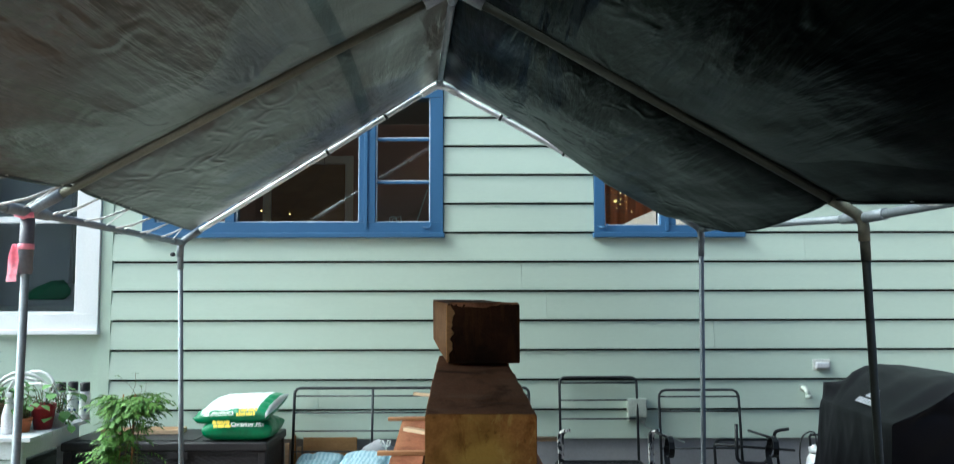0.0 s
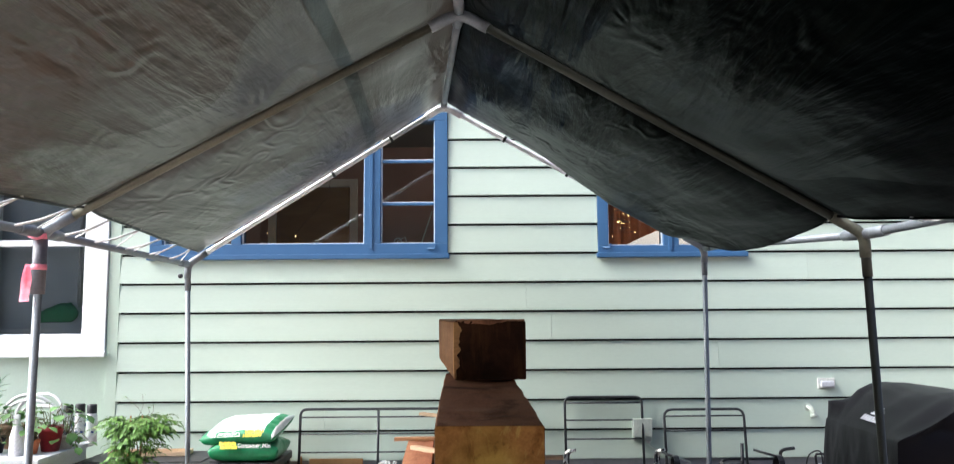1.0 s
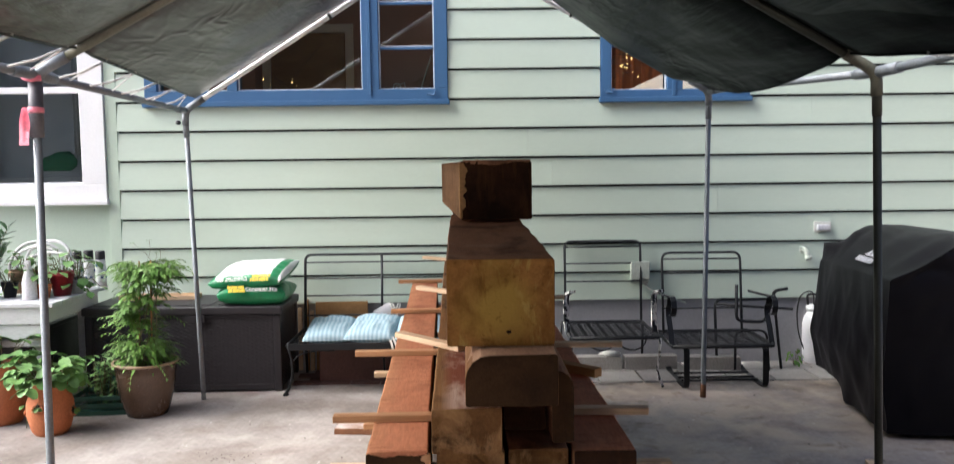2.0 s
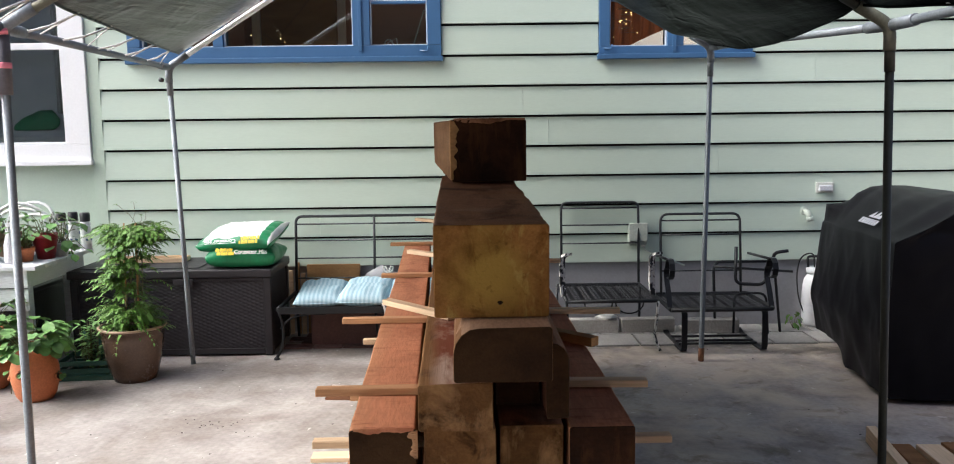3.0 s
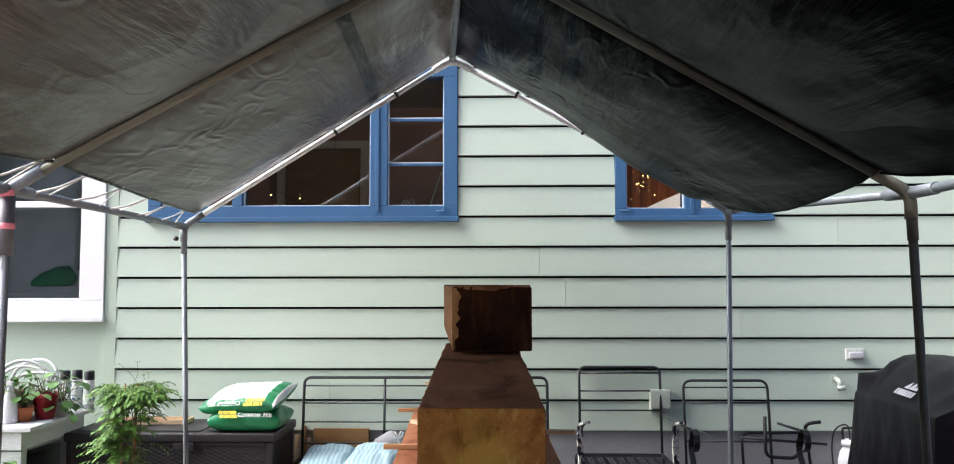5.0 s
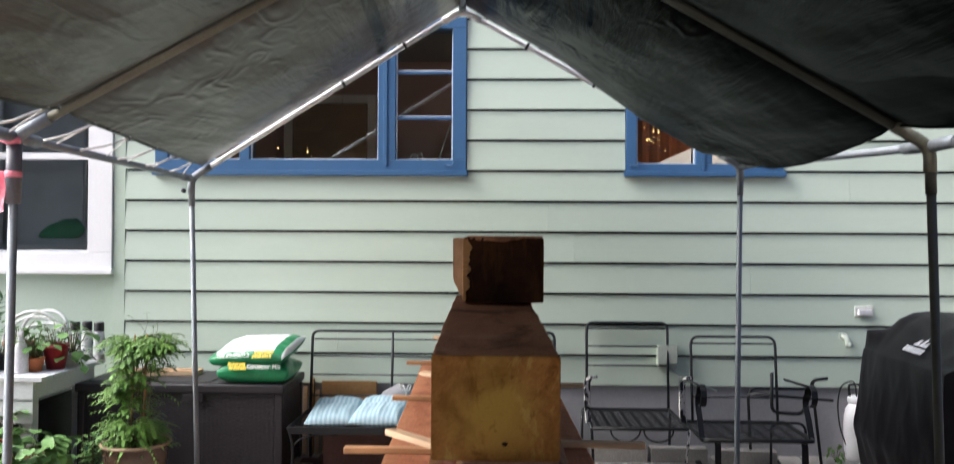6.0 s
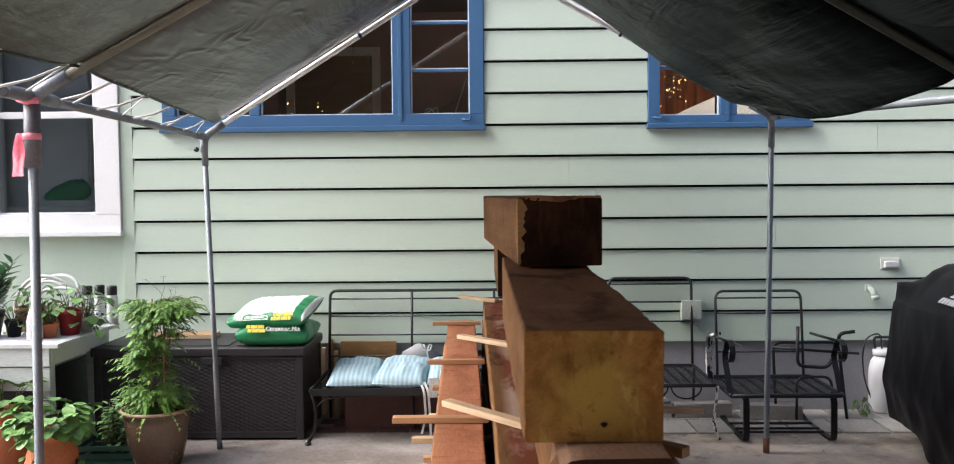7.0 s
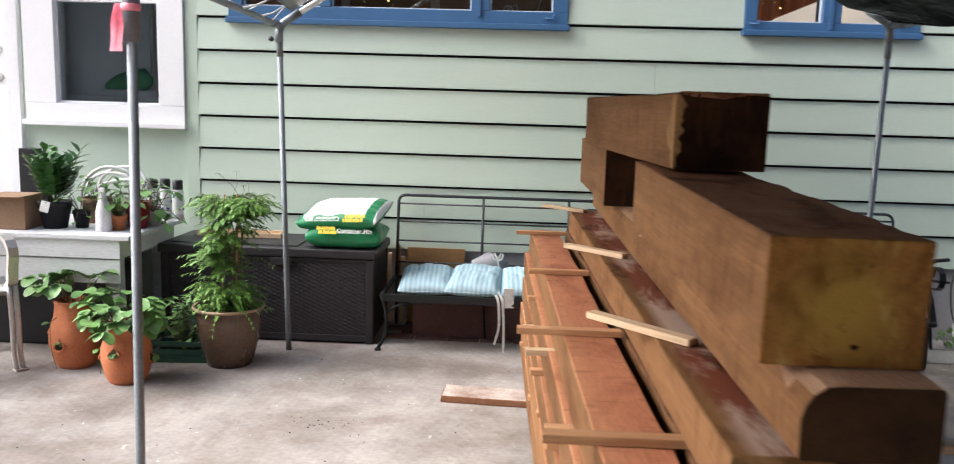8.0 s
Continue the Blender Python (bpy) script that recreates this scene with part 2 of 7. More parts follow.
overlay(CONCRETE, (0.60, 0.545, 0.50), 1.3, 0.45, 0.62, 0.75, (1, 1, 1), offset=9.0)
overlay(CONCRETE, (0.42, 0.36, 0.30), 9.0, 0.64, 0.74, 0.6, (1, 1, 1), offset=4.0)
# Brown dirt, toned paler than the slab to brighten the dim right side.
overlay(CONCRETE, (0.52, 0.435, 0.345), 3.0, 0.40, 0.62, 0.7, (1, 1, 1), "MIX", side=(0.4, 1.0), offset=14.0)
overlay(CONCRETE, (0.44, 0.40, 0.30), 5.0, 0.56, 0.68, 0.7, (1, 1, 1), side=(0.5, 1.1), offset=21.0)
PAVER = surface("grey_concrete_paver", (0.38, 0.365, 0.34), (0.25, 0.235, 0.215), rough=0.85, scale=6, fine=80, bump=0.3, spread=0.18)
BRICK = surface("dark_red_brick", (0.11, 0.055, 0.046), (0.07, 0.038, 0.032), rough=0.85, scale=9, fine=80, bump=0.3, spread=0.2)
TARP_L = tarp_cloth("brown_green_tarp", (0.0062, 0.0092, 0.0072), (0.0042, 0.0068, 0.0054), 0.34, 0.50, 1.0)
_tn = TARP_L.node_tree
_tt = _tn.nodes.new("ShaderNodeBsdfTranslucent")
_tt.inputs[0].default_value = (0.10, 0.076, 0.056, 1)
_tm = _tn.nodes.new("ShaderNodeMixShader")
_tm.inputs[0].default_value = 0.055
_tn.links.new(_tn.nodes["Principled BSDF"].outputs[0], _tm.inputs[1])
_tn.links.new(_tt.outputs[0], _tm.inputs[2])
_tn.links.new(_tm.outputs[0], _tn.nodes["Material Output"].inputs[0])
TARP_SEAM = tarp_cloth("doubled_tarp_seam", (0.0042, 0.0062, 0.005), (0.0028, 0.0044, 0.0036), 0.38, 0.33, 1.0)
# Right slope: far darker copy of the sheet, with its shadow put into the colour.
TARP_R = tarp_cloth("shadow_dark_tarp", (0.0006, 0.0017, 0.0013), (0.0003, 0.0009, 0.0007), 0.33, 0.026, 1.0)
# Far rafter pipe: skylight on it is put into a paler colour.
BRIGHT = surface("skylit_pipe", (0.88, 0.89, 0.90), (0.78, 0.79, 0.80), rough=0.35, metal=0.0, scale=9, fine=120, bump=0.05)
# Black backing seen through the siding slots; it paints the shadow under each lap.
LAP_SHADOW = surface("lap_shadow_black", (0.012, 0.012, 0.012), rough=0.9, spec=0.1, bump=0.0)
# Two darker olive copies of the pipe: shadow below the canopy put into colour.
DARKPIPE = surface("deep_shadow_olive_pipe", (0.045, 0.047, 0.034), (0.028, 0.030, 0.022), rough=0.5, metal=0.2, scale=9, fine=120, bump=0.08)
SHADOWPIPE = surface("shadowed_olive_pipe", (0.14, 0.135, 0.095), (0.09, 0.088, 0.062), rough=0.55, metal=0.2, scale=9, fine=120, bump=0.08)
GALV = surface("galvanised_steel_pipe", (0.24, 0.26, 0.28), (0.16, 0.18, 0.20), rough=0.55, metal=0.35, scale=9, fine=120, bump=0.08)
RUST = surface("rusty_steel", (0.22, 0.09, 0.04), (0.12, 0.06, 0.03), rough=0.8, scale=30, bump=0.3)
ROPE = surface("white_nylon_cord", (0.75, 0.74, 0.70), rough=0.6, scale=60, bump=0.2)
PINK = surface("pink_flagging_tape", (0.90, 0.25, 0.34), (0.9, 0.34, 0.42), rough=0.45, scale=12, bump=0.1)
CLIP = surface("black_plastic", (0.02, 0.02, 0.022), rough=0.5, bump=0.05)
W_BROWN = sawn_wood("weathered_brown_timber", (0.265, 0.128, 0.069), (0.175, 0.081, 0.043), grain=(1, 0.25, 1), scale=7)
overlay(W_BROWN, (0.26, 0.19, 0.16), 5.5, 0.48, 0.62, 0.85, (1, 0.7, 1))
overlay(W_BROWN, (0.30, 0.19, 0.135), 9.0, 0.56, 0.70, 0.5, (1, 0.6, 1), "MIX")
W_TAN = sawn_wood("tan_timber", (0.245, 0.127, 0.056), (0.162, 0.081, 0.034))
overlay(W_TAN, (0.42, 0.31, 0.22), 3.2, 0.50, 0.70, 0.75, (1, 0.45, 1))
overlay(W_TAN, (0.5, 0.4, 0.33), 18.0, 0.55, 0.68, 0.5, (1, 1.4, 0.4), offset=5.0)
W_RED = sawn_wood("reddish_cedar_timber", (0.50, 0.215, 0.118), (0.38, 0.148, 0.078), grain=(1, 0.16, 1), scale=8, mix=0.8)
overlay(W_RED, (0.47, 0.245, 0.125), 4.0, 0.30, 0.52, 0.55, (3, 0.10, 1), "MIX", side=(-0.02, -0.06))
overlay(W_RED, (0.45, 0.35, 0.31), 5.0, 0.50, 0.66, 0.65, (1, 0.4, 1))
overlay(W_RED, (0.55, 0.45, 0.42), 26.0, 0.54, 0.68, 0.6, (0.35, 1.6, 1), offset=2.0)
W_PATCH = sawn_wood("patchy_red_stained_timber", (0.215, 0.112, 0.045), (0.135, 0.066, 0.025))
overlay(W_PATCH, (0.19, 0.052, 0.028), 5.0, 0.28, 0.40, 0.9, (1, 0.4, 1), "MIX", side=(-0.055, -0.03))
overlay(W_PATCH, (0.25, 0.15, 0.13), 9.0, 0.52, 0.62, 0.8, (1, 0.3, 1))
overlay(W_PATCH, (0.50, 0.38, 0.30), 6.0, 0.46, 0.58, 0.85, (1, 0.35, 1), "MIX", side=(-0.05, -0.02), offset=3.0)
W_DARKEND = sawn_wood("dark_timber_end_grain", (0.045, 0.018, 0.007), (0.006, 0.003, 0.0015), grain=(1, 1, 1), rings=True, scale=4, mix=1.0)
overlay(W_DARKEND, (0.085, 0.036, 0.011), 9.0, 0.50, 0.66, 0.65, (2.2, 1, 0.35), "MIX")


def heartwood(m, colour, centre, r0, r1):
    """Mixes a heartwood colour round a centre (x, z) of an end face."""
    nt = m.node_tree
    b = nt.nodes["Principled BSDF"]
    src = b.inputs["Base Color"].links[0].from_socket
    tc = nt.nodes.new("ShaderNodeTexCoord")
    nz = nt.nodes.new("ShaderNodeTexNoise")
    nz.inputs["Scale"].default_value, nz.inputs["Detail"].default_value = 7.0, 6
    nt.links.new(tc.outputs["Object"], nz.inputs[0])
    sub = nt.nodes.new("ShaderNodeVectorMath")
    sub.operation = "SUBTRACT"
    sub.inputs[1].default_value = (centre[0], 0, centre[1])
    nt.links.new(tc.outputs["Object"], sub.inputs[0])
    ln = nt.nodes.new("ShaderNodeVectorMath")
    ln.operation = "LENGTH"
    nt.links.new(sub.outputs[0], ln.inputs[0])
    ad = nt.nodes.new("ShaderNodeMath")
    ad.operation = "MULTIPLY_ADD"
    ad.inputs[1].default_value = 0.16
    nt.links.new(nz.outputs[0], ad.inputs[0])
    nt.links.new(ln.outputs["Value"], ad.inputs[2])
    rg = nt.nodes.new("ShaderNodeMapRange")
    rg.inputs[1].default_value, rg.inputs[2].default_value, rg.inputs[3].default_value, rg.inputs[4].default_value = r0 + 0.08, r1 + 0.08, 0.8, 0.0
    nt.links.new(ad.outputs[0], rg.inputs[0])
    mx = nt.nodes.new("ShaderNodeMix")
    mx.data_type = "RGBA"
    nt.links.new(rg.outputs[0], mx.inputs[0])
    nt.links.new(src, mx.inputs[6])
    mx.inputs[7].default_value = (*colour, 1)
    nt.links.new(mx.outputs[2], b.inputs["Base Color"])
    return m


W_BEAMEND = sawn_wood("large_timber_end_grain", (0.29, 0.147, 0.040), (0.172, 0.079, 0.021), grain=(1, 1, 1), rings=True, scale=6, mix=1.0)
heartwood(W_BEAMEND, (0.335, 0.222, 0.046), (0.0, 0.10), 0.04, 0.105)
overlay(W_BEAMEND, (0.36, 0.25, 0.16), 6.0, 0.54, 0.68, 0.6)
overlay(W_BEAMEND, (0.30, 0.20, 0.14), 40.0, 0.60, 0.70, 0.5)
overlay(W_BEAMEND, (0.44, 0.33, 0.10), 10.0, 0.55, 0.62, 0.45, (1.3, 1, 0.7), "MIX", offset=3.0)
overlay(W_BEAMEND, (0.42, 0.27, 0.16), 8.0, 0.53, 0.62, 0.75, (1.2, 1, 0.7), offset=8.0)
W_MIDEND = sawn_wood("brown_timber_end_grain", (0.19, 0.096, 0.032), (0.055, 0.024, 0.009), grain=(1, 1, 1), rings=True, scale=6)
overlay(W_MIDEND, (0.15, 0.10, 0.08), 14.0, 0.52, 0.62, 0.8)
overlay(W_MIDEND, (0.34, 0.20, 0.09), 9.0, 0.52, 0.64, 0.7, (1, 1, 0.7), "MIX", offset=6.0)
W_PALE = sawn_wood("dusty_pale_timber", (0.36, 0.225, 0.145), (0.26, 0.15, 0.09), grain=(1, 0.3, 1), scale=7)
overlay(W_PALE, (0.5, 0.4, 0.34), 6.0, 0.50, 0.64, 0.6, (1, 0.5, 1))
W_WANEND = sawn_wood("dark_brown_end_grain", (0.054, 0.027, 0.010), (0.021, 0.010, 0.004), grain=(1, 1, 1), rings=True, scale=6)
W_STRIP = sawn_wood("orange_cedar_lath", (0.50, 0.29, 0.155), (0.40, 0.215, 0.11), grain=(0.06, 1, 1))
W_LATH = sawn_wood("pale_pine_lath", (0.66, 0.50, 0.34), (0.55, 0.40, 0.25), grain=(0.06, 1, 1))
DUST = surface("dusty_pale_board", (0.60, 0.53, 0.49), (0.24, 0.15, 0.11), rough=0.9, scale=7, mix=1.0)
W_PLY = sawn_wood("brown_plywood", (0.36, 0.21, 0.09), (0.25, 0.14, 0.06), grain=(0.3, 1, 1))
RESIN = surface("dark_brown_resin", (0.023, 0.0195, 0.0230), (0.0165, 0.014, 0.0172), rough=0.5, scale=20, bump=0.1)
IRON = surface("black_painted_iron", (0.012, 0.0125, 0.014), (0.018, 0.018, 0.02), rough=0.42, spec=0.3, scale=30, bump=0.15)
IRON_GREY = surface("faded_grey_iron", (0.020, 0.023, 0.025), (0.014, 0.016, 0.018), rough=0.5, scale=30, bump=0.15)
PEELED = surface("peeling_white_paint", (0.80, 0.79, 0.76), (0.72, 0.70, 0.66), rough=0.6, scale=22, mix=1.0, bump=0.3)
overlay(PEELED, (0.02, 0.02, 0.022), 26.0, 0.48, 0.52, 1.0, (1, 1, 0.6), "MIX")
MESHSEAT = surface("dark_seat_mesh", (0.019, 0.020, 0.023), (0.012, 0.014, 0.016), spec=0.3, rough=0.5, scale=20)
COVER = surface("black_grill_cover_cloth", (0.0036, 0.0030, 0.0052), (0.0024, 0.0020, 0.0036), rough=0.46, spec=0.13, sheen=0.03, scale=3, fine=200, bump=0.2)
LOGO = surface("pale_print", (0.62, 0.63, 0.66), rough=0.6, bump=0.0)
TANK = surface("white_tank_paint", (0.74, 0.75, 0.77), (0.66, 0.67, 0.69), rough=0.35, scale=8, bump=0.03, grain=0.03)
RUBBER = surface("black_rubber_hose", (0.018, 0.018, 0.018), rough=0.55, bump=0.05)
TERRA = surface("terracotta", (0.52, 0.17, 0.065), (0.40, 0.14, 0.06), rough=0.75, scale=9, fine=90, bump=0.2)
GLAZE = surface("brown_glazed_ceramic", (0.125, 0.078, 0.050), (0.085, 0.054, 0.036), rough=0.25, scale=7, bump=0.1)
GLAZE_RIM = surface("worn_pot_rim", (0.36, 0.25, 0.16), rough=0.45)
SOIL = surface("potting_soil", (0.05, 0.035, 0.025), rough=0.95, scale=40, bump=0.8, bump_dist=0.01)
STEM = surface("plant_stem", (0.13, 0.12, 0.05), rough=0.7, scale=40)
LEAF_A = surface("bright_fern_leaf", (0.155, 0.30, 0.040), (0.07, 0.17, 0.025), rough=0.5, scale=9, fine=50, mix=1.0, bump=0.05)
LEAF_B = surface("strawberry_leaf", (0.19, 0.35, 0.095), (0.10, 0.215, 0.058), rough=0.5, scale=12, fine=60, mix=1.0, bump=0.1)
LEAF_C = surface("deep_green_leaf", (0.04, 0.12, 0.03), (0.07, 0.17, 0.045), rough=0.35, scale=12, mix=1.0)
GREY_PAINT = surface("pale_grey_bench_paint", (0.66, 0.67, 0.69), (0.55, 0.56, 0.575), rough=0.6, scale=5, fine=70, bump=0.15, stretch=(0.4, 1, 3))
CARD = surface("brown_cardboard", (0.27, 0.17, 0.10), (0.22, 0.135, 0.08), rough=0.85, scale=6)
RED_POT = surface("dark_red_glaze", (0.28, 0.018, 0.025), rough=0.35, bump=0.03)
PURPLE = surface("mauve_plastic", (0.30, 0.24, 0.32), rough=0.5)
BLACK_POT = surface("black_nursery_plastic", (0.014, 0.014, 0.016), rough=0.5, spec=0.3)
BOTTLE = surface("translucent_white_plastic", (0.72, 0.72, 0.74), (0.66, 0.62, 0.64), rough=0.3, bump=0.02)
HOSE = surface("white_garden_hose", (0.74, 0.75, 0.74), rough=0.45, bump=0.05)
GREEN_PL = surface("dark_green_plastic", (0.02, 0.07, 0.05), rough=0.4)
TEAL = surface("teal_plastic", (0.03, 0.12, 0.10), rough=0.4)
SACK_G = surface("green_sack_plastic", (0.015, 0.22, 0.08), (0.02, 0.16, 0.06), rough=0.35, scale=14, fine=40, bump=0.25, bump_dist=0.006)
SACK_W = surface("white_sack_plastic", (0.74, 0.76, 0.76), (0.66, 0.68, 0.68), rough=0.35, scale=14, fine=40, bump=0.2, bump_dist=0.006)
PRINT_Y = surface("yellow_print", (0.80, 0.60, 0.03), rough=0.45, bump=0.0)
BLUE_PRINT = surface("blue_print", (0.03, 0.07, 0.25), rough=0.45, bump=0.0)
PRINT_W = surface("white_print", (0.82, 0.84, 0.82), rough=0.45, bump=0.0)
ALU = surface("brushed_aluminium", (0.55, 0.53, 0.50), (0.42, 0.40, 0.38), rough=0.4, metal=0.5, scale=20)
PVC = surface("off_white_pvc", (0.66, 0.67, 0.62), rough=0.45, bump=0.03)
BOXGREY = surface("grey_green_box_paint", (0.50, 0.55, 0.48), rough=0.5, bump=0.05)
ROOM = surface("dim_interior_wall", (0.42, 0.25, 0.22), (0.34, 0.20, 0.17), rough=0.8, scale=2)
ROOM_FLOOR = surface("interior_floor", (0.09, 0.06, 0.04), rough=0.6)
ROOM_CEIL = surface("interior_ceiling", (0.40, 0.37, 0.33), rough=0.9)
CURTAIN = surface("rust_brown_curtain", (0.40, 0.125, 0.045), (0.28, 0.08, 0.03), rough=0.8, scale=4, stretch=(6, 1, 0.4), bump=0.2)
FENCE = surface("unseen_fence_boards", (0.20, 0.15, 0.10), (0.13, 0.10, 0.07), rough=0.9, scale=3, stretch=(1, 1, 0.2))
SLEEVE = surface("grey_plastic_sleeve", (0.13, 0.13, 0.15), (0.10, 0.10, 0.115), rough=0.5, scale=8, bump=0.05)
YARDWALL = surface("unseen_dark_wall", (0.035, 0.040, 0.030), (0.02, 0.024, 0.02), rough=0.9, scale=1.5, fine=20, mix=1.0)
DARKROOM = surface("grey_blind", (0.72, 0.74, 0.80), (0.42, 0.44, 0.50), rough=0.8, scale=2.2, mix=1.0)
BAGGREEN = surface("green_bag_plastic", (0.05, 0.30, 0.14), rough=0.45, scale=9)
# Glow for the cone that imitates a reflection in the second window.
GLOWCONE = emitter("glowing_white_cone", (0.82, 0.78, 0.80), 0.22)
BULB = emitter("warm_bulb", (1.0, 0.58, 0.18), 4.0)


def stripes(name, a, b, scale):
    m = surface(name, a, tuple(c * 0.9 for c in a), rough=0.85, scale=20, fine=150, bump=0.2)
    nt = m.node_tree
    p = nt.nodes["Principled BSDF"]
    src = p.inputs["Base Color"].links[0].from_socket
    tc = nt.nodes.new("ShaderNodeTexCoord")
    wv = nt.nodes.new("ShaderNodeTexWave")
    wv.bands_direction = "X"
    wv.inputs["Scale"].default_value, wv.inputs["Distortion"].default_value = scale, 1.2
    rg = nt.nodes.new("ShaderNodeMapRange")
    rg.inputs[1].default_value, rg.inputs[2].default_value = 0.45, 0.6
    mx = nt.nodes.new("ShaderNodeMix")
    mx.data_type = "RGBA"
    nt.links.new(tc.outputs["Object"], wv.inputs[0])
    nt.links.new(wv.outputs["Fac"], rg.inputs[0])
    nt.links.new(rg.outputs[0], mx.inputs[0])
    nt.links.new(src, mx.inputs[6])
    mx.inputs[7].default_value = (*b, 1)
    nt.links.new(mx.outputs[2], p.inputs["Base Color"])
    return m


CUSHION = stripes("blue_striped_canvas", (0.30, 0.445, 0.52), (0.42, 0.55, 0.61), 11.0)


# ---- building helpers ----
def part(name, bm, material, parent=None, label="", smooth=False):
    me = bpy.data.meshes.new(name)
    bm.to_mesh(me)
    bm.free()
    for mt in (material if isinstance(material, (list, tuple)) else [material]):
        me.materials.append(mt)
    if smooth:
        me.polygons.foreach_set("use_smooth", [True] * len(me.polygons))
    ob = new(name, me)
    if parent:
        ob.parent = parent
    if label:
        ob["label"] = label
    return ob


def thing(name, label, category, x=0, y=0, z=0, rz=0, group="", kind=""):
    e = new(name)
    e.empty_display_size = 0.1
    e.matrix_basis = pose(x, y, z, 0, 0, rz)
    return tagged(e, label, category, group, kind)


def setting(ob, label, category):
    return tagged(ob, label, category, "", "structure")


def box(x0, x1, y0, y1, z0, z1, bev=0.0, bm=None, seg=2, m=None):
    bm = bm or bmesh.new()
    r = bmesh.ops.create_cube(bm, size=1)
    bmesh.ops.transform(bm, verts=r["verts"], matrix=Matrix.Translation(((x0 + x1) / 2, (y0 + y1) / 2, (z0 + z1) / 2)) @ Matrix.Diagonal((x1 - x0, y1 - y0, z1 - z0, 1)))
    if bev:
        es = list({e for v in r["verts"] for e in v.link_edges})
        q = bmesh.ops.bevel(bm, geom=es, offset=bev, segments=seg, affect="EDGES", profile=0.6)
    if m is not None:
        bmesh.ops.transform(bm, verts=bm.verts, matrix=m)
    return bm


def tube(points, r, sides=10, bm=None, closed=False, caps=True, radii=None):
    """A round bar swept along points."""
    bm = bm or bmesh.new()
    pts = [Vector(p) for p in points]
    n = len(pts)
    rings = []
    up = None
    for i, p in enumerate(pts):
        a = pts[(i - 1) % n] if (closed or i) else p
        b = pts[(i + 1) % n] if (closed or i < n - 1) else p
        d = (b - a).normalized()
        if up is None:
            up = d.orthogonal().normalized()
        up = (up - d * up.dot(d))
        up = up.normalized() if up.length > 1e-6 else d.orthogonal().normalized()
        s = d.cross(up)
        rad = radii[i] if radii else r
        rings.append([bm.verts.new(p + rad * (math.cos(2 * math.pi * k / sides) * up + math.sin(2 * math.pi * k / sides) * s)) for k in range(sides)])
    for i in range(n if closed else n - 1):
        q, w = rings[i], rings[(i + 1) % n]
        for k in range(sides):
            f = bm.faces.new((q[k], q[(k + 1) % sides], w[(k + 1) % sides], w[k]))
            f.smooth = True
    if caps and not closed:
        bm.faces.new(rings[0][::-1])
        bm.faces.new(rings[-1])
    bm.normal_update()
    return bm


def bend(points, r=0.05, n=5):
    """Rounds the corners of a polyline."""
    pts = [Vector(p) for p in points]
    out = [pts[0]]
    for a, b, c in zip(pts, pts[1:], pts[2:]):
        u, v = (a - b), (c - b)
        k = min(r, u.length * 0.48, v.length * 0.48)
        p, q = b + u.normalized() * k, b + v.normalized() * k
        for i in range(n + 1):
            t = i / n
            out.append(p * (1 - t) ** 2 + b * 2 * t * (1 - t) + q * t * t)
    return out + [pts[-1]]


def strip(points, w, h, axis, bm=None):
    """A flat bar: width w along axis, thickness h, swept along points."""
    bm = bm or bmesh.new()
    pts = [Vector(p) for p in points]
    ax = Vector(axis).normalized()
    rings = []
    for i, p in enumerate(pts):
        d = (pts[min(i + 1, len(pts) - 1)] - pts[max(i - 1, 0)]).normalized()
        nn = d.cross(ax).normalized()
        rings.append([bm.verts.new(p + ax * a * w / 2 + nn * b * h / 2) for a, b in ((-1, -1), (1, -1), (1, 1), (-1, 1))])
    for q, s in zip(rings, rings[1:]):
        for k in range(4):
            bm.faces.new((q[k], q[(k + 1) % 4], s[(k + 1) % 4], s[k]))
    bm.faces.new(rings[0][::-1])
    bm.faces.new(rings[-1])
    bmesh.ops.recalc_face_normals(bm, faces=bm.faces)
    return bm


def lathe(profile, sides=28, bm=None, wobble=0.0):
    """profile: (radius, z) from bottom to top."""
    bm = bm or bmesh.new()
    rings = []
    for r, z in profile:
        if r < 1e-5:
            rings.append([bm.verts.new((0, 0, z))])
        else:
            rings.append([bm.verts.new((r * (1 + wobble * math.sin(3 * a + z * 9)) * math.cos(a), r * math.sin(a), z)) for a in [2 * math.pi * k / sides for k in range(sides)]])
    for q, w in zip(rings, rings[1:]):
        for k in range(sides):
            vs = [q[k % len(q)], q[(k + 1) % len(q)], w[(k + 1) % len(w)], w[k % len(w)]]
            vs = list(dict.fromkeys(vs))
            if len(vs) > 2:
                f = bm.faces.new(vs)
                f.smooth = True
    bm.normal_update()
    return bm


def lettering(body, size, material, parent, m, name="lettering", bold=0.0):
    cu = bpy.data.curves.new(name, "FONT")
    cu.body, cu.size, cu.align_x, cu.align_y, cu.extrude, cu.offset = body, size, "CENTER", "CENTER", 0.0008, bold
    cu.materials.append(material)
    ob = new(name, cu)
    ob.parent = parent
    ob.matrix_basis = m
    return ob


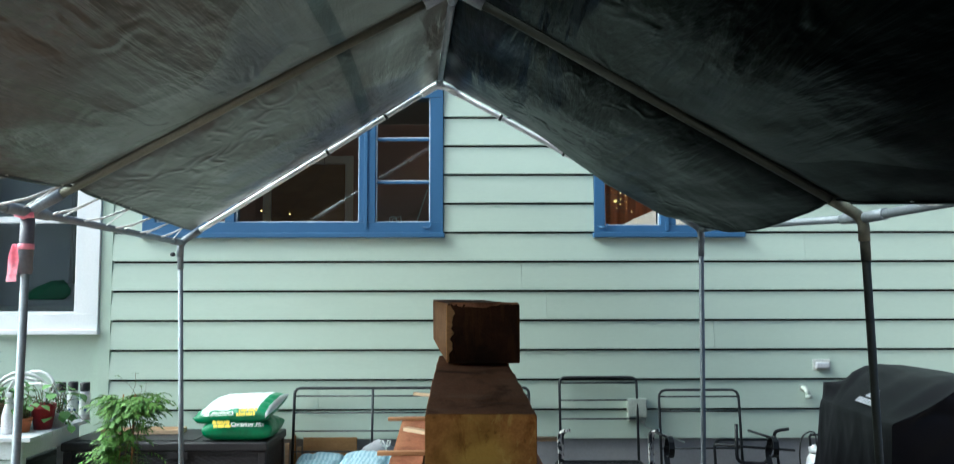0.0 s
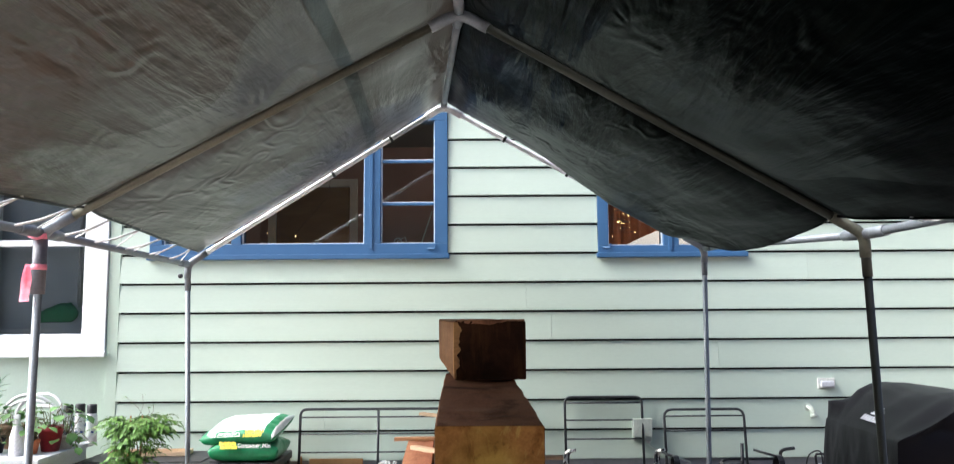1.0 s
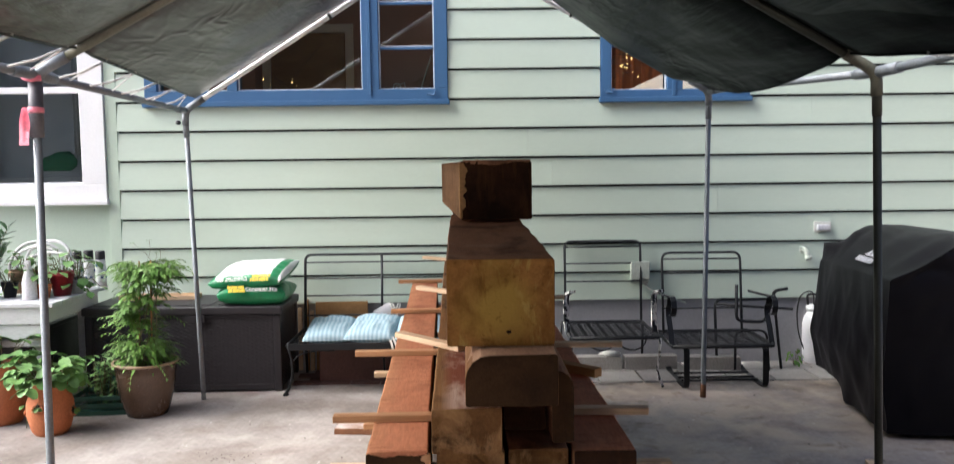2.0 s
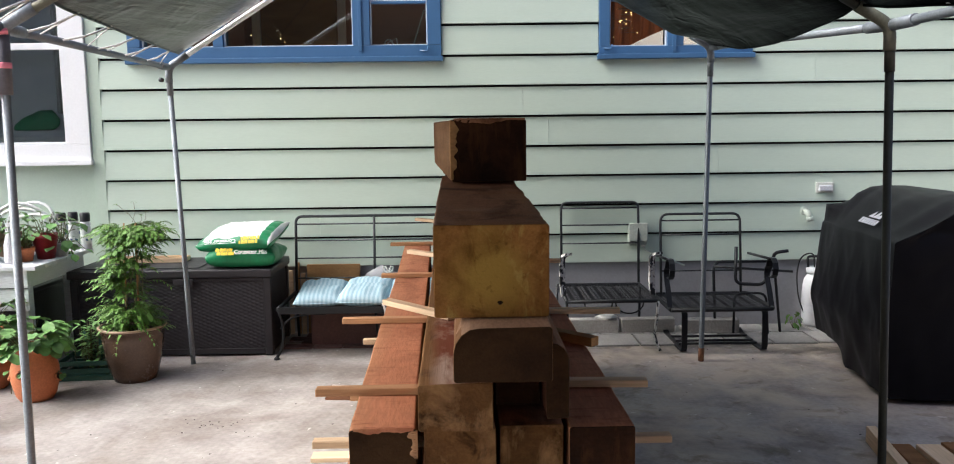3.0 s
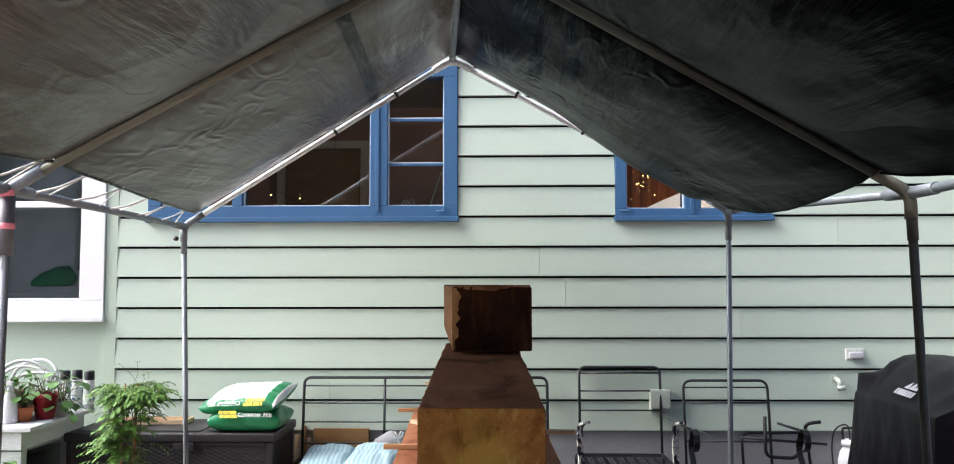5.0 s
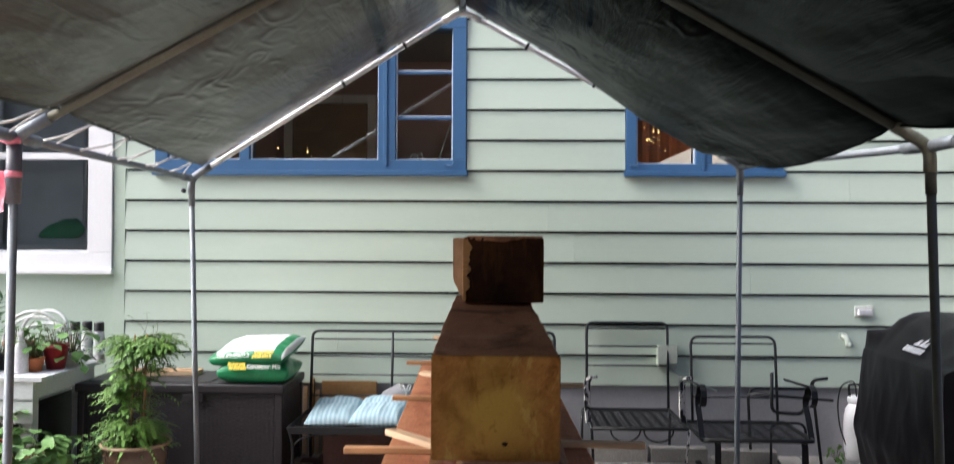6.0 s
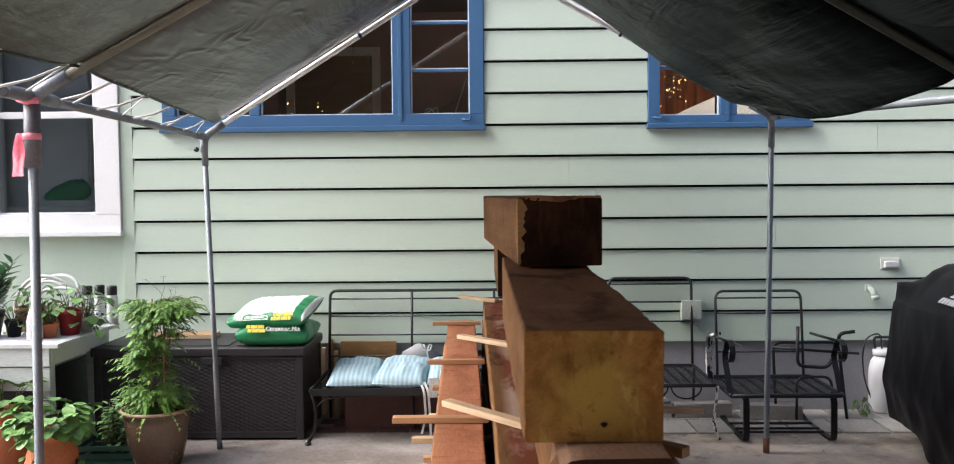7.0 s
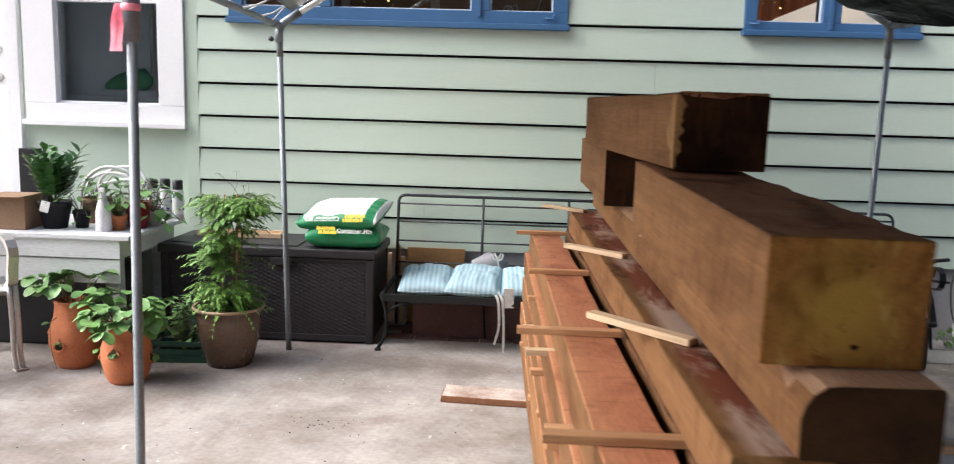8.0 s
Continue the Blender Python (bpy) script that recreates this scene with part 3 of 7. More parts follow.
def leaf(bm, m, length, width, fold=0.25, droop=0.2, serr=False):
    """One pointed leaf of six faces, folded along its rib, along +y."""
    prof = ((0.0, 0.05), (0.3, 0.85), (0.62, 1.0), (1.0, 0.04)) if not serr else ((0.0, 0.15), (0.25, 0.85), (0.55, 1.02), (0.82, 0.85), (1.0, 0.4))
    rows = []
    for t, w in prof:
        y, z = t * length, -droop * length * t * t
        rows.append([bm.verts.new(m @ Vector((s * w * width / 2, y, z + abs(s) * fold * w * width / 2))) for s in (-1, 0, 1)])
    for a, b in zip(rows, rows[1:]):
        for k in (0, 1):
            f = bm.faces.new((a[k], a[k + 1], b[k + 1], b[k]))
            f.smooth = True


rng = random.Random(7)

# ---- setting: ground, house wall, windows, room behind ----
WALL_Y = 6.12
ROW0, PITCH = 0.489, 0.2118

bm = bmesh.new()
bmesh.ops.create_grid(bm, x_segments=40, y_segments=40, size=400)
setting(part("ground", bm, CONCRETE), "stained worn grey concrete patio running up to the house", "ground")

W1 = (-2.19, -0.012, 1.926, 3.03)
W2 = (1.089, 2.166, 1.926, 3.03)
W3 = (-3.56, -2.489, 1.234, 2.92)
DOOR = (-4.55, -3.62, 0.12, 2.3)
HOLES = [W1, W2, W3, DOOR]
X0, X1, TOP = -7.0, 6.5, 3.7


def wall_with_holes(x0, x1, y0, y1, z0, z1, holes):
    """A thick wall built from blocks round its openings."""
    bm = bmesh.new()
    xs = sorted({x0, x1, *[h[0] for h in holes], *[h[1] for h in holes]})
    for a, b in zip(xs, xs[1:]):
        mid = (a + b) / 2
        zs = [z0]
        for h in sorted((h for h in holes if h[0] < mid < h[1]), key=lambda q: q[2]):
            zs += [h[2], h[3]]
        zs.append(z1)
        for c, d in zip(zs[::2], zs[1::2]):
            box(a, b, y0, y1, c, d, bm=bm)
    return bm


# Wall behind the siding is blackened to draw the lap shadows.
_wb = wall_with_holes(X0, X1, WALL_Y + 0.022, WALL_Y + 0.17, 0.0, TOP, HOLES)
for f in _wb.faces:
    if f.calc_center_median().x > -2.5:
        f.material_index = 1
wall = setting(part("wall_north", _wb, [PANEL, LAP_SHADOW]),
               "sage green painted house wall with lap siding and blue windows", "wall")
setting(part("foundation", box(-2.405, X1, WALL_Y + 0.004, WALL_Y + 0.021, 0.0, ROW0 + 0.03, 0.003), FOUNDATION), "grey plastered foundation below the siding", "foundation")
setting(part("trim_corner", box(-2.484, -2.402, WALL_Y - 0.012, WALL_Y + 0.021, 0.02, TOP, 0.003), PANEL), "sage green painted vertical trim board", "trim")

# room behind the blue windows, and closing walls
RY0, RY1 = WALL_Y + 0.17, WALL_Y + 3.6
setting(part("wall_room_back", box(X0, X1, RY1, RY1 + 0.1, 0.3, 3.5), ROOM), "dim brown interior wall", "wall")
setting(part("wall_room_side", box(X0 - 0.1, X0, RY0, RY1 + 0.1, 0.3, 3.5), ROOM), "dim brown interior wall", "wall")
setting(part("wall_room_end", box(X1, X1 + 0.1, RY0, RY1 + 0.1, 0.3, 3.5), ROOM), "dim brown interior wall", "wall")
setting(part("wall_room_partition", box(-2.42, -2.32, RY0, RY1, 1.0, 3.5), ROOM), "dim brown interior wall", "wall")
setting(part("floor_room", box(X0, X1, RY0, RY1, 0.9, 1.0), ROOM_FLOOR), "dark interior floor", "floor")
setting(part("ceiling_room", box(X0, X1, RY0, RY1 + 0.1, 3.5, 3.6), ROOM_CEIL), "pale interior ceiling", "ceiling")
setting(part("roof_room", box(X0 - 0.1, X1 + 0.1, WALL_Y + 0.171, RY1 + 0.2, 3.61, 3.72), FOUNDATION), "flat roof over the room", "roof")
dr = thing("interior_door", "brown interior door with pale frame in the dim room", "door", -1.70, RY1, 1.0)
part("door_leaf", box(-0.42, 0.42, -0.045, -0.004, 0, 2.02, 0.004), W_PLY, dr)
part("door_frame", box(0.43, 0.52, -0.05, -0.003, 0, 2.12, 0.004), WHITE, dr)
part("door_frame", box(-0.52, -0.43, -0.05, -0.003, 0, 2.12, 0.004), WHITE, dr)
part("door_frame", box(-0.43, 0.43, -0.05, -0.003, 2.03, 2.12, 0.004), WHITE, dr)


def window(name, label, o, splits, munt, frame_mat, pane_bottom, pane_top, sill=True):
    """o: outer x0, x1, z0, z1; splits: glass spans; munt: heights of bars, with the spans they cross."""
    x0, x1, z0, z1 = o
    w = setting(new(name), label, "window")
    w.matrix_basis = pose(x0, WALL_Y, z0)
    H = z1 - z0
    gb, gt = pane_bottom - z0, pane_top - z0
    spans = [(a - x0, b - x0) for a, b in splits]
    xs = [0.0] + [v for s in spans for v in s] + [x1 - x0]
    yf, yb = -0.03, 0.12
    part("window_frame", box(0, x1 - x0, yf, yb, gt, H, 0.004), frame_mat, w)
    part("window_frame", box(0, x1 - x0, yf + 0.003, yb, 0.035, gb, 0.004), frame_mat, w)
    for i in range(0, len(xs), 2):
        part("window_frame", box(xs[i], xs[i + 1], yf + 0.002, yb, gb, gt, 0.004), frame_mat, w)
        if sill and frame_mat is BLUE and xs[i + 1] - xs[i] > 0.1:
            c = (xs[i] + xs[i + 1]) / 2
            part("window_frame", box(c - 0.022, c + 0.004, yf - 0.008, yf + 0.001, gb - 0.04, gt + 0.02, 0.003), frame_mat, w)
    if sill:
        part("window_sill", box(-0.012, x1 - x0 + 0.012, -0.055, yb, 0.0, 0.036, 0.006), frame_mat, w)
    for a, b in spans:
        pn = part("pane", box(a - 0.005, b + 0.005, 0.028, 0.033, gb - 0.005, gt + 0.005), PANE, w)
        e = 0.009
        part("glazing_bead", box(a, b, 0.012, 0.027, gb, gb + e), PUTTY, pn)
        part("glazing_bead", box(a, a + e, 0.012, 0.027, gb + e, gt), PUTTY, pn)
        part("glazing_bead", box(b - e, b, 0.012, 0.027, gb + e, gt), PUTTY, pn)
        for z in munt.get((round(a + x0, 3), round(b + x0, 3)), ()):
            part("glazing_bar", box(a + e, b - e, 0.004, 0.027, z - z0 - 0.013, z - z0 + 0.006, 0.003), frame_mat, pn)
            part("glazing_bead", box(a + e, b - e, 0.012, 0.027, z - z0 + 0.007, z - z0 + 0.014), PUTTY, pn)
    return w


w1 = window("window_1", "blue painted three-part casement window with dark glass", W1,
            [(-2.1, -1.595), (-1.525, -0.625), (-0.505, -0.107)], {(-0.505, -0.107): (2.337, 2.655), (-2.1, -1.595): (2.337, 2.655)}, BLUE, 2.04, 2.955)
w2 = window("window_2", "blue painted casement window with rust curtains behind", W2,
            [(1.165, 1.568), (1.68, 2.1)], {(1.165, 1.568): (2.337, 2.655), (1.68, 2.1): (2.337, 2.655)}, BLUE, 2.015, 2.955)
w3 = window("window_3", "white framed window with a grey blind behind", W3, [(-3.35, -2.661)], {}, WHITE, 1.382, 2.78, sill=True)
part("meeting_rail", box(0.21, 0.899, 0.0, 0.06, 0.805, 0.85, 0.004), WHITE, w3)
part("sash_edge", box(0.211, 0.898, 0.001, 0.027, 0.149, 0.165, 0.003), PUTTY, w3)
for wdw, xs in ((w1, (2.06, 1.72)), (w2, (0.06, 0.97))):
    for x in xs[:1] if wdw is w1 else xs:
        part("latch", tube([(x - 0.03, -0.035, 0.075), (x + 0.02, -0.04, 0.07), (x + 0.03, -0.036, 0.1)], 0.006, 6), BLUE, wdw)
part("casement_stay", tube([(1.98, 0.06, 0.12), (2.06, 0.05, 0.36)], 0.006, 6), PVC, w1)

d = setting(new("door_1"), "white painted back door with two locks", "door")
d.matrix_basis = pose(DOOR[0], WALL_Y, DOOR[2])
DW, DH = DOOR[1] - DOOR[0], DOOR[3] - DOOR[2]
leaf_ = part("door_leaf", box(0.07, DW - 0.07, 0.03, 0.075, 0, DH - 0.07, 0.003), WHITE, d)
part("door_frame", box(DW - 0.068, DW + 0.02, -0.02, 0.12, 0, DH, 0.004), WHITE, d)
part("door_frame", box(-0.02, 0.068, -0.02, 0.12, 0, DH, 0.004), WHITE, d)
part("door_frame", box(0.069, DW - 0.069, -0.02, 0.12, DH - 0.068, DH, 0.004), WHITE, d)
for z in (1.42, 1.6):
    lk = lathe([(0.0, 0.0), (0.028, 0.0), (0.03, 0.012), (0.02, 0.03), (0.0, 0.032)], 16)
    bmesh.ops.transform(lk, verts=lk.verts, matrix=pose(DW - 0.14, 0.03, z, 90))
    part("lock", lk, ALU, leaf_)

# rust curtain behind the second window
def curtain(x0, x1, z0, z1, y, folds):
    bm = bmesh.new()
    n = folds * 8
    rows = []
    for z in (z0, (z0 + z1) / 2, z1):
        rows.append([bm.verts.new((x0 + (x1 - x0) * i / n, y + 0.025 * math.sin(2 * math.pi * i / 8 + 0.3 * z) + 0.01 * math.sin(i * 1.7), z)) for i in range(n + 1)])
    for a, b in zip(rows, rows[1:]):
        for i in range(n):
            bm.faces.new((a[i], a[i + 1], b[i + 1], b[i])).smooth = True
    bmesh.ops.solidify(bm, geom=bm.faces[:], thickness=0.003)
    return bm


cu = tagged(part("curtain", curtain(0.9, 2.6, 1.05, 3.1, WALL_Y + 1.65, 16), CURTAIN), "rust brown curtain hanging behind the window", "curtain")
tagged(part("roller_blind", box(-3.42, -2.6, WALL_Y + 0.19, WALL_Y + 0.194, 1.436, 3.0), DARKROOM), "grey roller blind behind the white window", "blind")
gb_ = thing("green_bag", "crumpled green bag on a dark tray behind the white window", "bag", -2.945, WALL_Y + 0.160, 1.482)
bmx = bmesh.new()
bmesh.ops.create_icosphere(bmx, subdivisions=3, radius=1)
for v in bmx.verts:
    v.co = Vector((v.co.x * 0.17, v.co.y * 0.03, max(0.0, 0.045 + v.co.z * 0.075 + 0.025 * v.co.x * (v.co.z + 1)) * (1 + 0.35 * noise.noise(v.co * 3))))
tagged(part("sill_tray", box(-3.15, -2.74, WALL_Y + 0.130, WALL_Y + 0.187, 1.436, 1.480, 0.004), DARKROOM), "dark tray on the inner window board", "tray")
part("bag_body", bmx, BAGGREEN, gb_, smooth=True)
# White folded strip imitating the bright reflection streak at the pane's edge.
tagged(part("streak_strip", curtain(-2.80, -2.68, 1.6, 2.95, WALL_Y + 0.165, 2), WHITE), "narrow white strip standing in for a bright reflection streak", "curtain")
setting(part("sill_board", box(-3.45, -2.55, WALL_Y + 0.121, WALL_Y + 0.29, 1.40, 1.435), WHITE), "white inner window board", "trim")
# Unseen warm lamp, added to brighten the curtain and the room.
lp = thing("fill_lamp", "unseen fill lamp added inside the room", "lamp", 1.9, WALL_Y + 0.75, 3.5)
part("lamp_bowl", lathe([(0, -0.12), (0.09, -0.10), (0.13, -0.04), (0.13, -0.02), (0.05, 0.0)], 20), BULB, lp)
_lamp = new("fill_lamp_light", bpy.data.lights.new("fill_lamp_light", "POINT"))
_lamp.data.energy, _lamp.data.color, _lamp.data.shadow_soft_size = 24, (1.0, 0.70, 0.45), 0.1
_lamp.matrix_world = Matrix.Translation((1.9, WALL_Y + 0.75, 3.33))
# Glowing cone added in place of a pale reflection in the glass.
sh_ = thing("reflection_cone", "glowing white cone standing in for a pale reflection", "lamp", 1.95, WALL_Y + 0.88, 1.83)
part("glow_cone", lathe([(0.68, 0.17), (0.40, 0.31), (0.12, 0.43), (0.02, 0.46), (0.015, 0.455), (0.115, 0.423), (0.395, 0.302), (0.675, 0.163)], 36), GLOWCONE, sh_)
part("cone_pole", tube([(0, 0, -0.86), (0, 0, 0.44)], 0.012, 8), ALU, sh_)
sl = thing("lights_and_glints", "tangle of tiny warm lights inside the window", "string lights", 0, 0, 0)
pts = []
for i in range(26):
    pts.append((1.40 + rng.gauss(0, 0.055), WALL_Y + 0.5 + 0.1 * rng.random(), 2.29 + rng.gauss(0, 0.06)))
for i in range(7):
    pts.append((1.20 + rng.gauss(0, 0.012), WALL_Y + 0.32 + 0.04 * rng.random(), 2.08 + 0.035 * i))
pts.sort(key=lambda p: p[2])
pts.append((1.5, WALL_Y + 0.9, 3.5))
for p in pts[:-1]:
    b_ = bmesh.new()
    bmesh.ops.create_icosphere(b_, subdivisions=1, radius=0.0022 + 0.0035 * rng.random(), matrix=Matrix.Translation(p))
    part("bulb", b_, BULB, sl)
part("wire", tube(pts, 0.0015, 4), CLIP, sl)
# Glowing dots behind the first window imitate small glints on its glass.
sk = thing("lights_and_glints", "few tiny glowing dots standing in for glints in the glass", "string lights", 0, 0, 0)
pts = [(-1.42 + 0.03 * math.sin(i * 2.3), WALL_Y + 0.45, 2.10 + 0.035 * i) for i in range(4)] + [(-1.22 + 0.02 * math.sin(i * 1.9), WALL_Y + 0.47, 2.09 + 0.028 * i) for i in range(4)] + [(-0.98, WALL_Y + 0.5, 2.47)]
for i, p in enumerate(pts):
    b_ = bmesh.new()
    bmesh.ops.create_icosphere(b_, subdivisions=1, radius=0.0022 + 0.0035 * (i % 4 == 2), matrix=Matrix.Translation(p))
    part("bulb", b_, BULB, sk)
part("wire", tube(pts + [(-0.9, WALL_Y + 0.6, 3.5)], 0.0015, 4), CLIP, sk)


# ---- canopy frame ----
FR_L = {3: Vector((-1.615, 5.25, 1.842)), 2: Vector((-1.472, 3.2, 1.833)), 1: Vector((-1.46, 1.15, 1.82)), 0: Vector((-1.45, -0.9, 1.82))}
FR_R = {3: Vector((1.628, 5.25, 1.924)), 2: Vector((1.675, 3.2, 1.806)), 1: Vector((1.70, 1.15, 1.80)), 0: Vector((1.70, -0.9, 1.80))}
FR_A = {3: Vector((-0.007, 5.25, 2.845)), 2: Vector((0.128, 3.2, 2.692)), 1: Vector((0.13, 1.15, 2.74)), 0: Vector((0.13, -0.9, 2.74))}
FOOT_L = {3: (-1.592, 5.33), 2: (-1.493, 3.2), 1: (-1.47, 1.15), 0: (-1.46, -0.9)}
FOOT_R = {3: (1.60, 5.22), 2: (1.728, 3.2), 1: (1.72, 1.15), 0: (1.72, -0.9)}
PR = 0.0175
canopy = thing("canopy_frame", "galvanised steel pipe canopy frame standing on the patio", "canopy", 0, 0, 0)
for k in range(4):
    for side, eave, foot in ((-1, FR_L[k], FOOT_L[k]), (1, FR_R[k], FOOT_R[k])):
        base = Vector((foot[0], foot[1], 0.0))
        top = eave - Vector((0, 0, 0.02))
        low = base + (top - base) * 0.05
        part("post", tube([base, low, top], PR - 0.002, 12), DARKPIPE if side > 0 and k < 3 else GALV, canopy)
        if k == 2 and side < 0:
            part("sleeve", tube([top + (base - top) * 0.118, top], PR + 0.008, 14), SLEEVE, canopy, "loose grey plastic sleeve")
        else:
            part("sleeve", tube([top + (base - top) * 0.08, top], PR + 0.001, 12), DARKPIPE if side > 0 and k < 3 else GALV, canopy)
        if k == 3 and side == 1:
            part("rusty_foot", tube([base + Vector((0, 0, 0.003)), base + (top - base) * 0.045], PR + 0.0005, 12), RUST, canopy, "rusted pipe foot")
        part("rafter", tube([eave + (FR_A[k] - eave) * 0.02, eave + (FR_A[k] - eave) * 0.99], PR - 0.001, 12), BRIGHT if k == 3 else (DARKPIPE if side > 0 else SHADOWPIPE), canopy)
        part("elbow", tube(bend([eave - Vector((0, 0, 0.09)), eave, eave + (FR_A[k] - eave).normalized() * 0.14], 0.07, 6), PR + 0.004, 12), SHADOWPIPE if side > 0 and k < 3 else GALV, canopy)
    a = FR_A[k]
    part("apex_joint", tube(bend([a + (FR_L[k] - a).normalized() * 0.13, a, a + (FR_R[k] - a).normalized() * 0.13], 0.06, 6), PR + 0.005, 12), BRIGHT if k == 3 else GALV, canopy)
    if k < 3:
        for dct in (FR_L, FR_R, FR_A):
            part("purlin", tube([dct[k], dct[k + 1]], PR - 0.001, 12), GALV, canopy)
            part("coupling", tube([dct[k] + (dct[k + 1] - dct[k]) * 0.01, dct[k] + (dct[k + 1] - dct[k]) * 0.08], PR + 0.004, 12), GALV, canopy)
            part("coupling", tube([dct[k + 1] + (dct[k] - dct[k + 1]) * 0.01, dct[k + 1] + (dct[k] - dct[k + 1]) * 0.08], PR + 0.004, 12), GALV, canopy)
for fs, eave in (((0.21, 0.436), FR_L[3]), ((0.237, 0.48), FR_R[3])):
    for f in fs:
        p = eave + (FR_A[3] - eave) * (1 - f)
        dv = (FR_A[3] - eave).normalized()
        part("clip", tube([p - dv * 0.008, p + dv * 0.008], PR + 0.006, 10), CLIP, canopy, "black plastic clip")
bolt = lathe([(0, 0), (0.014, 0.0), (0.014, 0.02), (0, 0.025)], 10)
bmesh.ops.transform(bolt, verts=bolt.verts, matrix=Matrix.Translation(FR_L[3] + Vector((-0.035, -0.02, -0.075))) @ pose(0, 0, 0, 90))
part("wing_bolt", bolt, CLIP, canopy)


# ---- tarpaulin ----
def lerp3(dct, y):
    ks = sorted(dct)
    for a, b in zip(ks, ks[1:]):
        if y <= dct[b].y or b == ks[-1]:
            t = (y - dct[a].y) / (dct[b].y - dct[a].y)
            return dct[a] + (dct[b] - dct[a]) * t


def tarp_side(side):
    """One slope of the sheet: laid over the rafters, sagging and creased between them."""
    nu, nv = 110, 190
    eaves = FR_L if side < 0 else FR_R
    reach = {0: 0.93, 1: 0.935, 2: 0.895, 3: 0.945} if side < 0 else {0: 1.08, 1: 1.08, 2: 0.925, 3: 0.985}
    grid = []
    for j in range(nv + 1):
        y = -1.0 + (5.228 + 1.0) * j / nv
        e, a = lerp3(eaves, y), lerp3(FR_A, y)
        k = max(0, min(2.999, (y + 0.9) / 2.05))
        f = k - int(k)
        rc = reach[int(k)] * (1 - f) + reach[int(k) + 1] * f
        span = math.sin(math.pi * min(1, max(0, f))) if -0.9 < y < 5.25 else 0
        rc += (0.03 if side > 0 else -0.01) * span * (1 if k >= 2 else 0.4)
        row = []
        n = Vector((-(a - e).z, 0, (a - e).x)) * (1 if side < 0 else -1)
        n.normalize()
        for i in range(nu + 1):
            u = i / nu
            p = a + (e - a) * (u * rc)
            sag = -0.035 * span * math.sin(math.pi * min(1, u * 1.05)) - 0.03 * span * u * u * (1 if side > 0 else 0.3)
            q = Vector((p.x * 1.1, y * 2.6, side * 5.0))
            crease = 0.015 * noise.noise(Vector((u * 9 + y * 1.2, y * 1.1 - u * 3, side * 3.3))) + 0.003 * noise.noise(Vector((u * 5, y * 9, side)))
            fine = 0.0018 * noise.noise(Vector((u * 30 + y * 8, y * 26 - u * 9, 2.0 + side))) + 0.0010 * noise.noise(Vector((u * 55 - y * 22, y * 44, 9.0)))
            amp = 0.25 + 0.75 * span
            sag -= 0.034 * (1 - math.exp(-min(abs(y - FR_A[q_].y) for q_ in (0, 1, 2)) / 0.06)) * min(1, u / 0.08) * min(1, (5.25 - y) / 0.6)
            lift = PR + 0.007
            if side > 0:
                # the sheet hangs below the far rafter along its lower two thirds
                lift -= 0.07 * min(1, max(0, (y - 4.6) / 0.55)) * min(1, max(0, (u - 0.36) / 0.3)) * min(1, max(0.25, (1.0 - u) / 0.12))
            row.append(p + n * (lift + max(sag + (crease + fine) * amp, -0.14) if span > 0.02 else lift + 0.5 * fine))
        grid.append(row)
    bm = bmesh.new()
    vs = [[bm.verts.new(p) for p in r] for r in grid]
    for j in range(nv):
        for i in range(nu):
            bm.faces.new((vs[j][i], vs[j][i + 1], vs[j + 1][i + 1], vs[j + 1][i])).smooth = True
    return bm, grid


tarp = thing("tarpaulin", "dark green brown tarpaulin stretched over the canopy frame", "tarpaulin", 0, 0, 0)
edges = {}
for side in (-1, 1):
    bm, grid = tarp_side(side)
    edges[side] = [r[-1] for r in grid]
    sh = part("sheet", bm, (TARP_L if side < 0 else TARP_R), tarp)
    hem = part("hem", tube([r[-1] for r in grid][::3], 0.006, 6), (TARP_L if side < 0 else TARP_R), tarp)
    if side < 0:
        # a doubled, opaque lap seam running along the slope
        sm = bmesh.new()
        vs = [[sm.verts.new(grid[j][i] + Vector((0, 0, -0.004))) for i in (31, 33, 35)] for j in range(0, 191, 2)]
        for a, b in zip(vs, vs[1:]):
            for i in (0, 1):
                sm.faces.new((a[i], a[i + 1], b[i + 1], b[i])).smooth = True
        part("lap_seam", sm, TARP_SEAM, tarp)
# white cord lacing between the hem and the eave pipes
for side, dct in ((-1, FR_L), (1, FR_R)):
    ed = edges[side]
    for j in range(4, 190, 11):
        p = ed[j]
        if side > 0 and p.y > 3.0:
            continue
        o1, o2 = (lerp3(dct, min(5.2, p.y - 0.14 + 0.06 * rng.random())), lerp3(dct, min(5.2, p.y + 0.16 * rng.random())))
        part("cord", tube([p, p + (o1 - p) * 0.5 + Vector((0, 0, -0.01)), o1], 0.0045, 6), ROPE, tarp, "white nylon cord")
        part("cord", tube([p, o2], 0.003, 6), ROPE, tarp, "white nylon cord")
        g = lathe([(0.004, -0.002), (0.011, -0.002), (0.011, 0.004), (0.004, 0.004)], 10)
        bmesh.ops.transform(g, verts=g.verts, matrix=Matrix.Translation(p) @ pose(0, 0, 0, 0, 35 * side, 0))
        part("grommet", g, ALU, tarp)

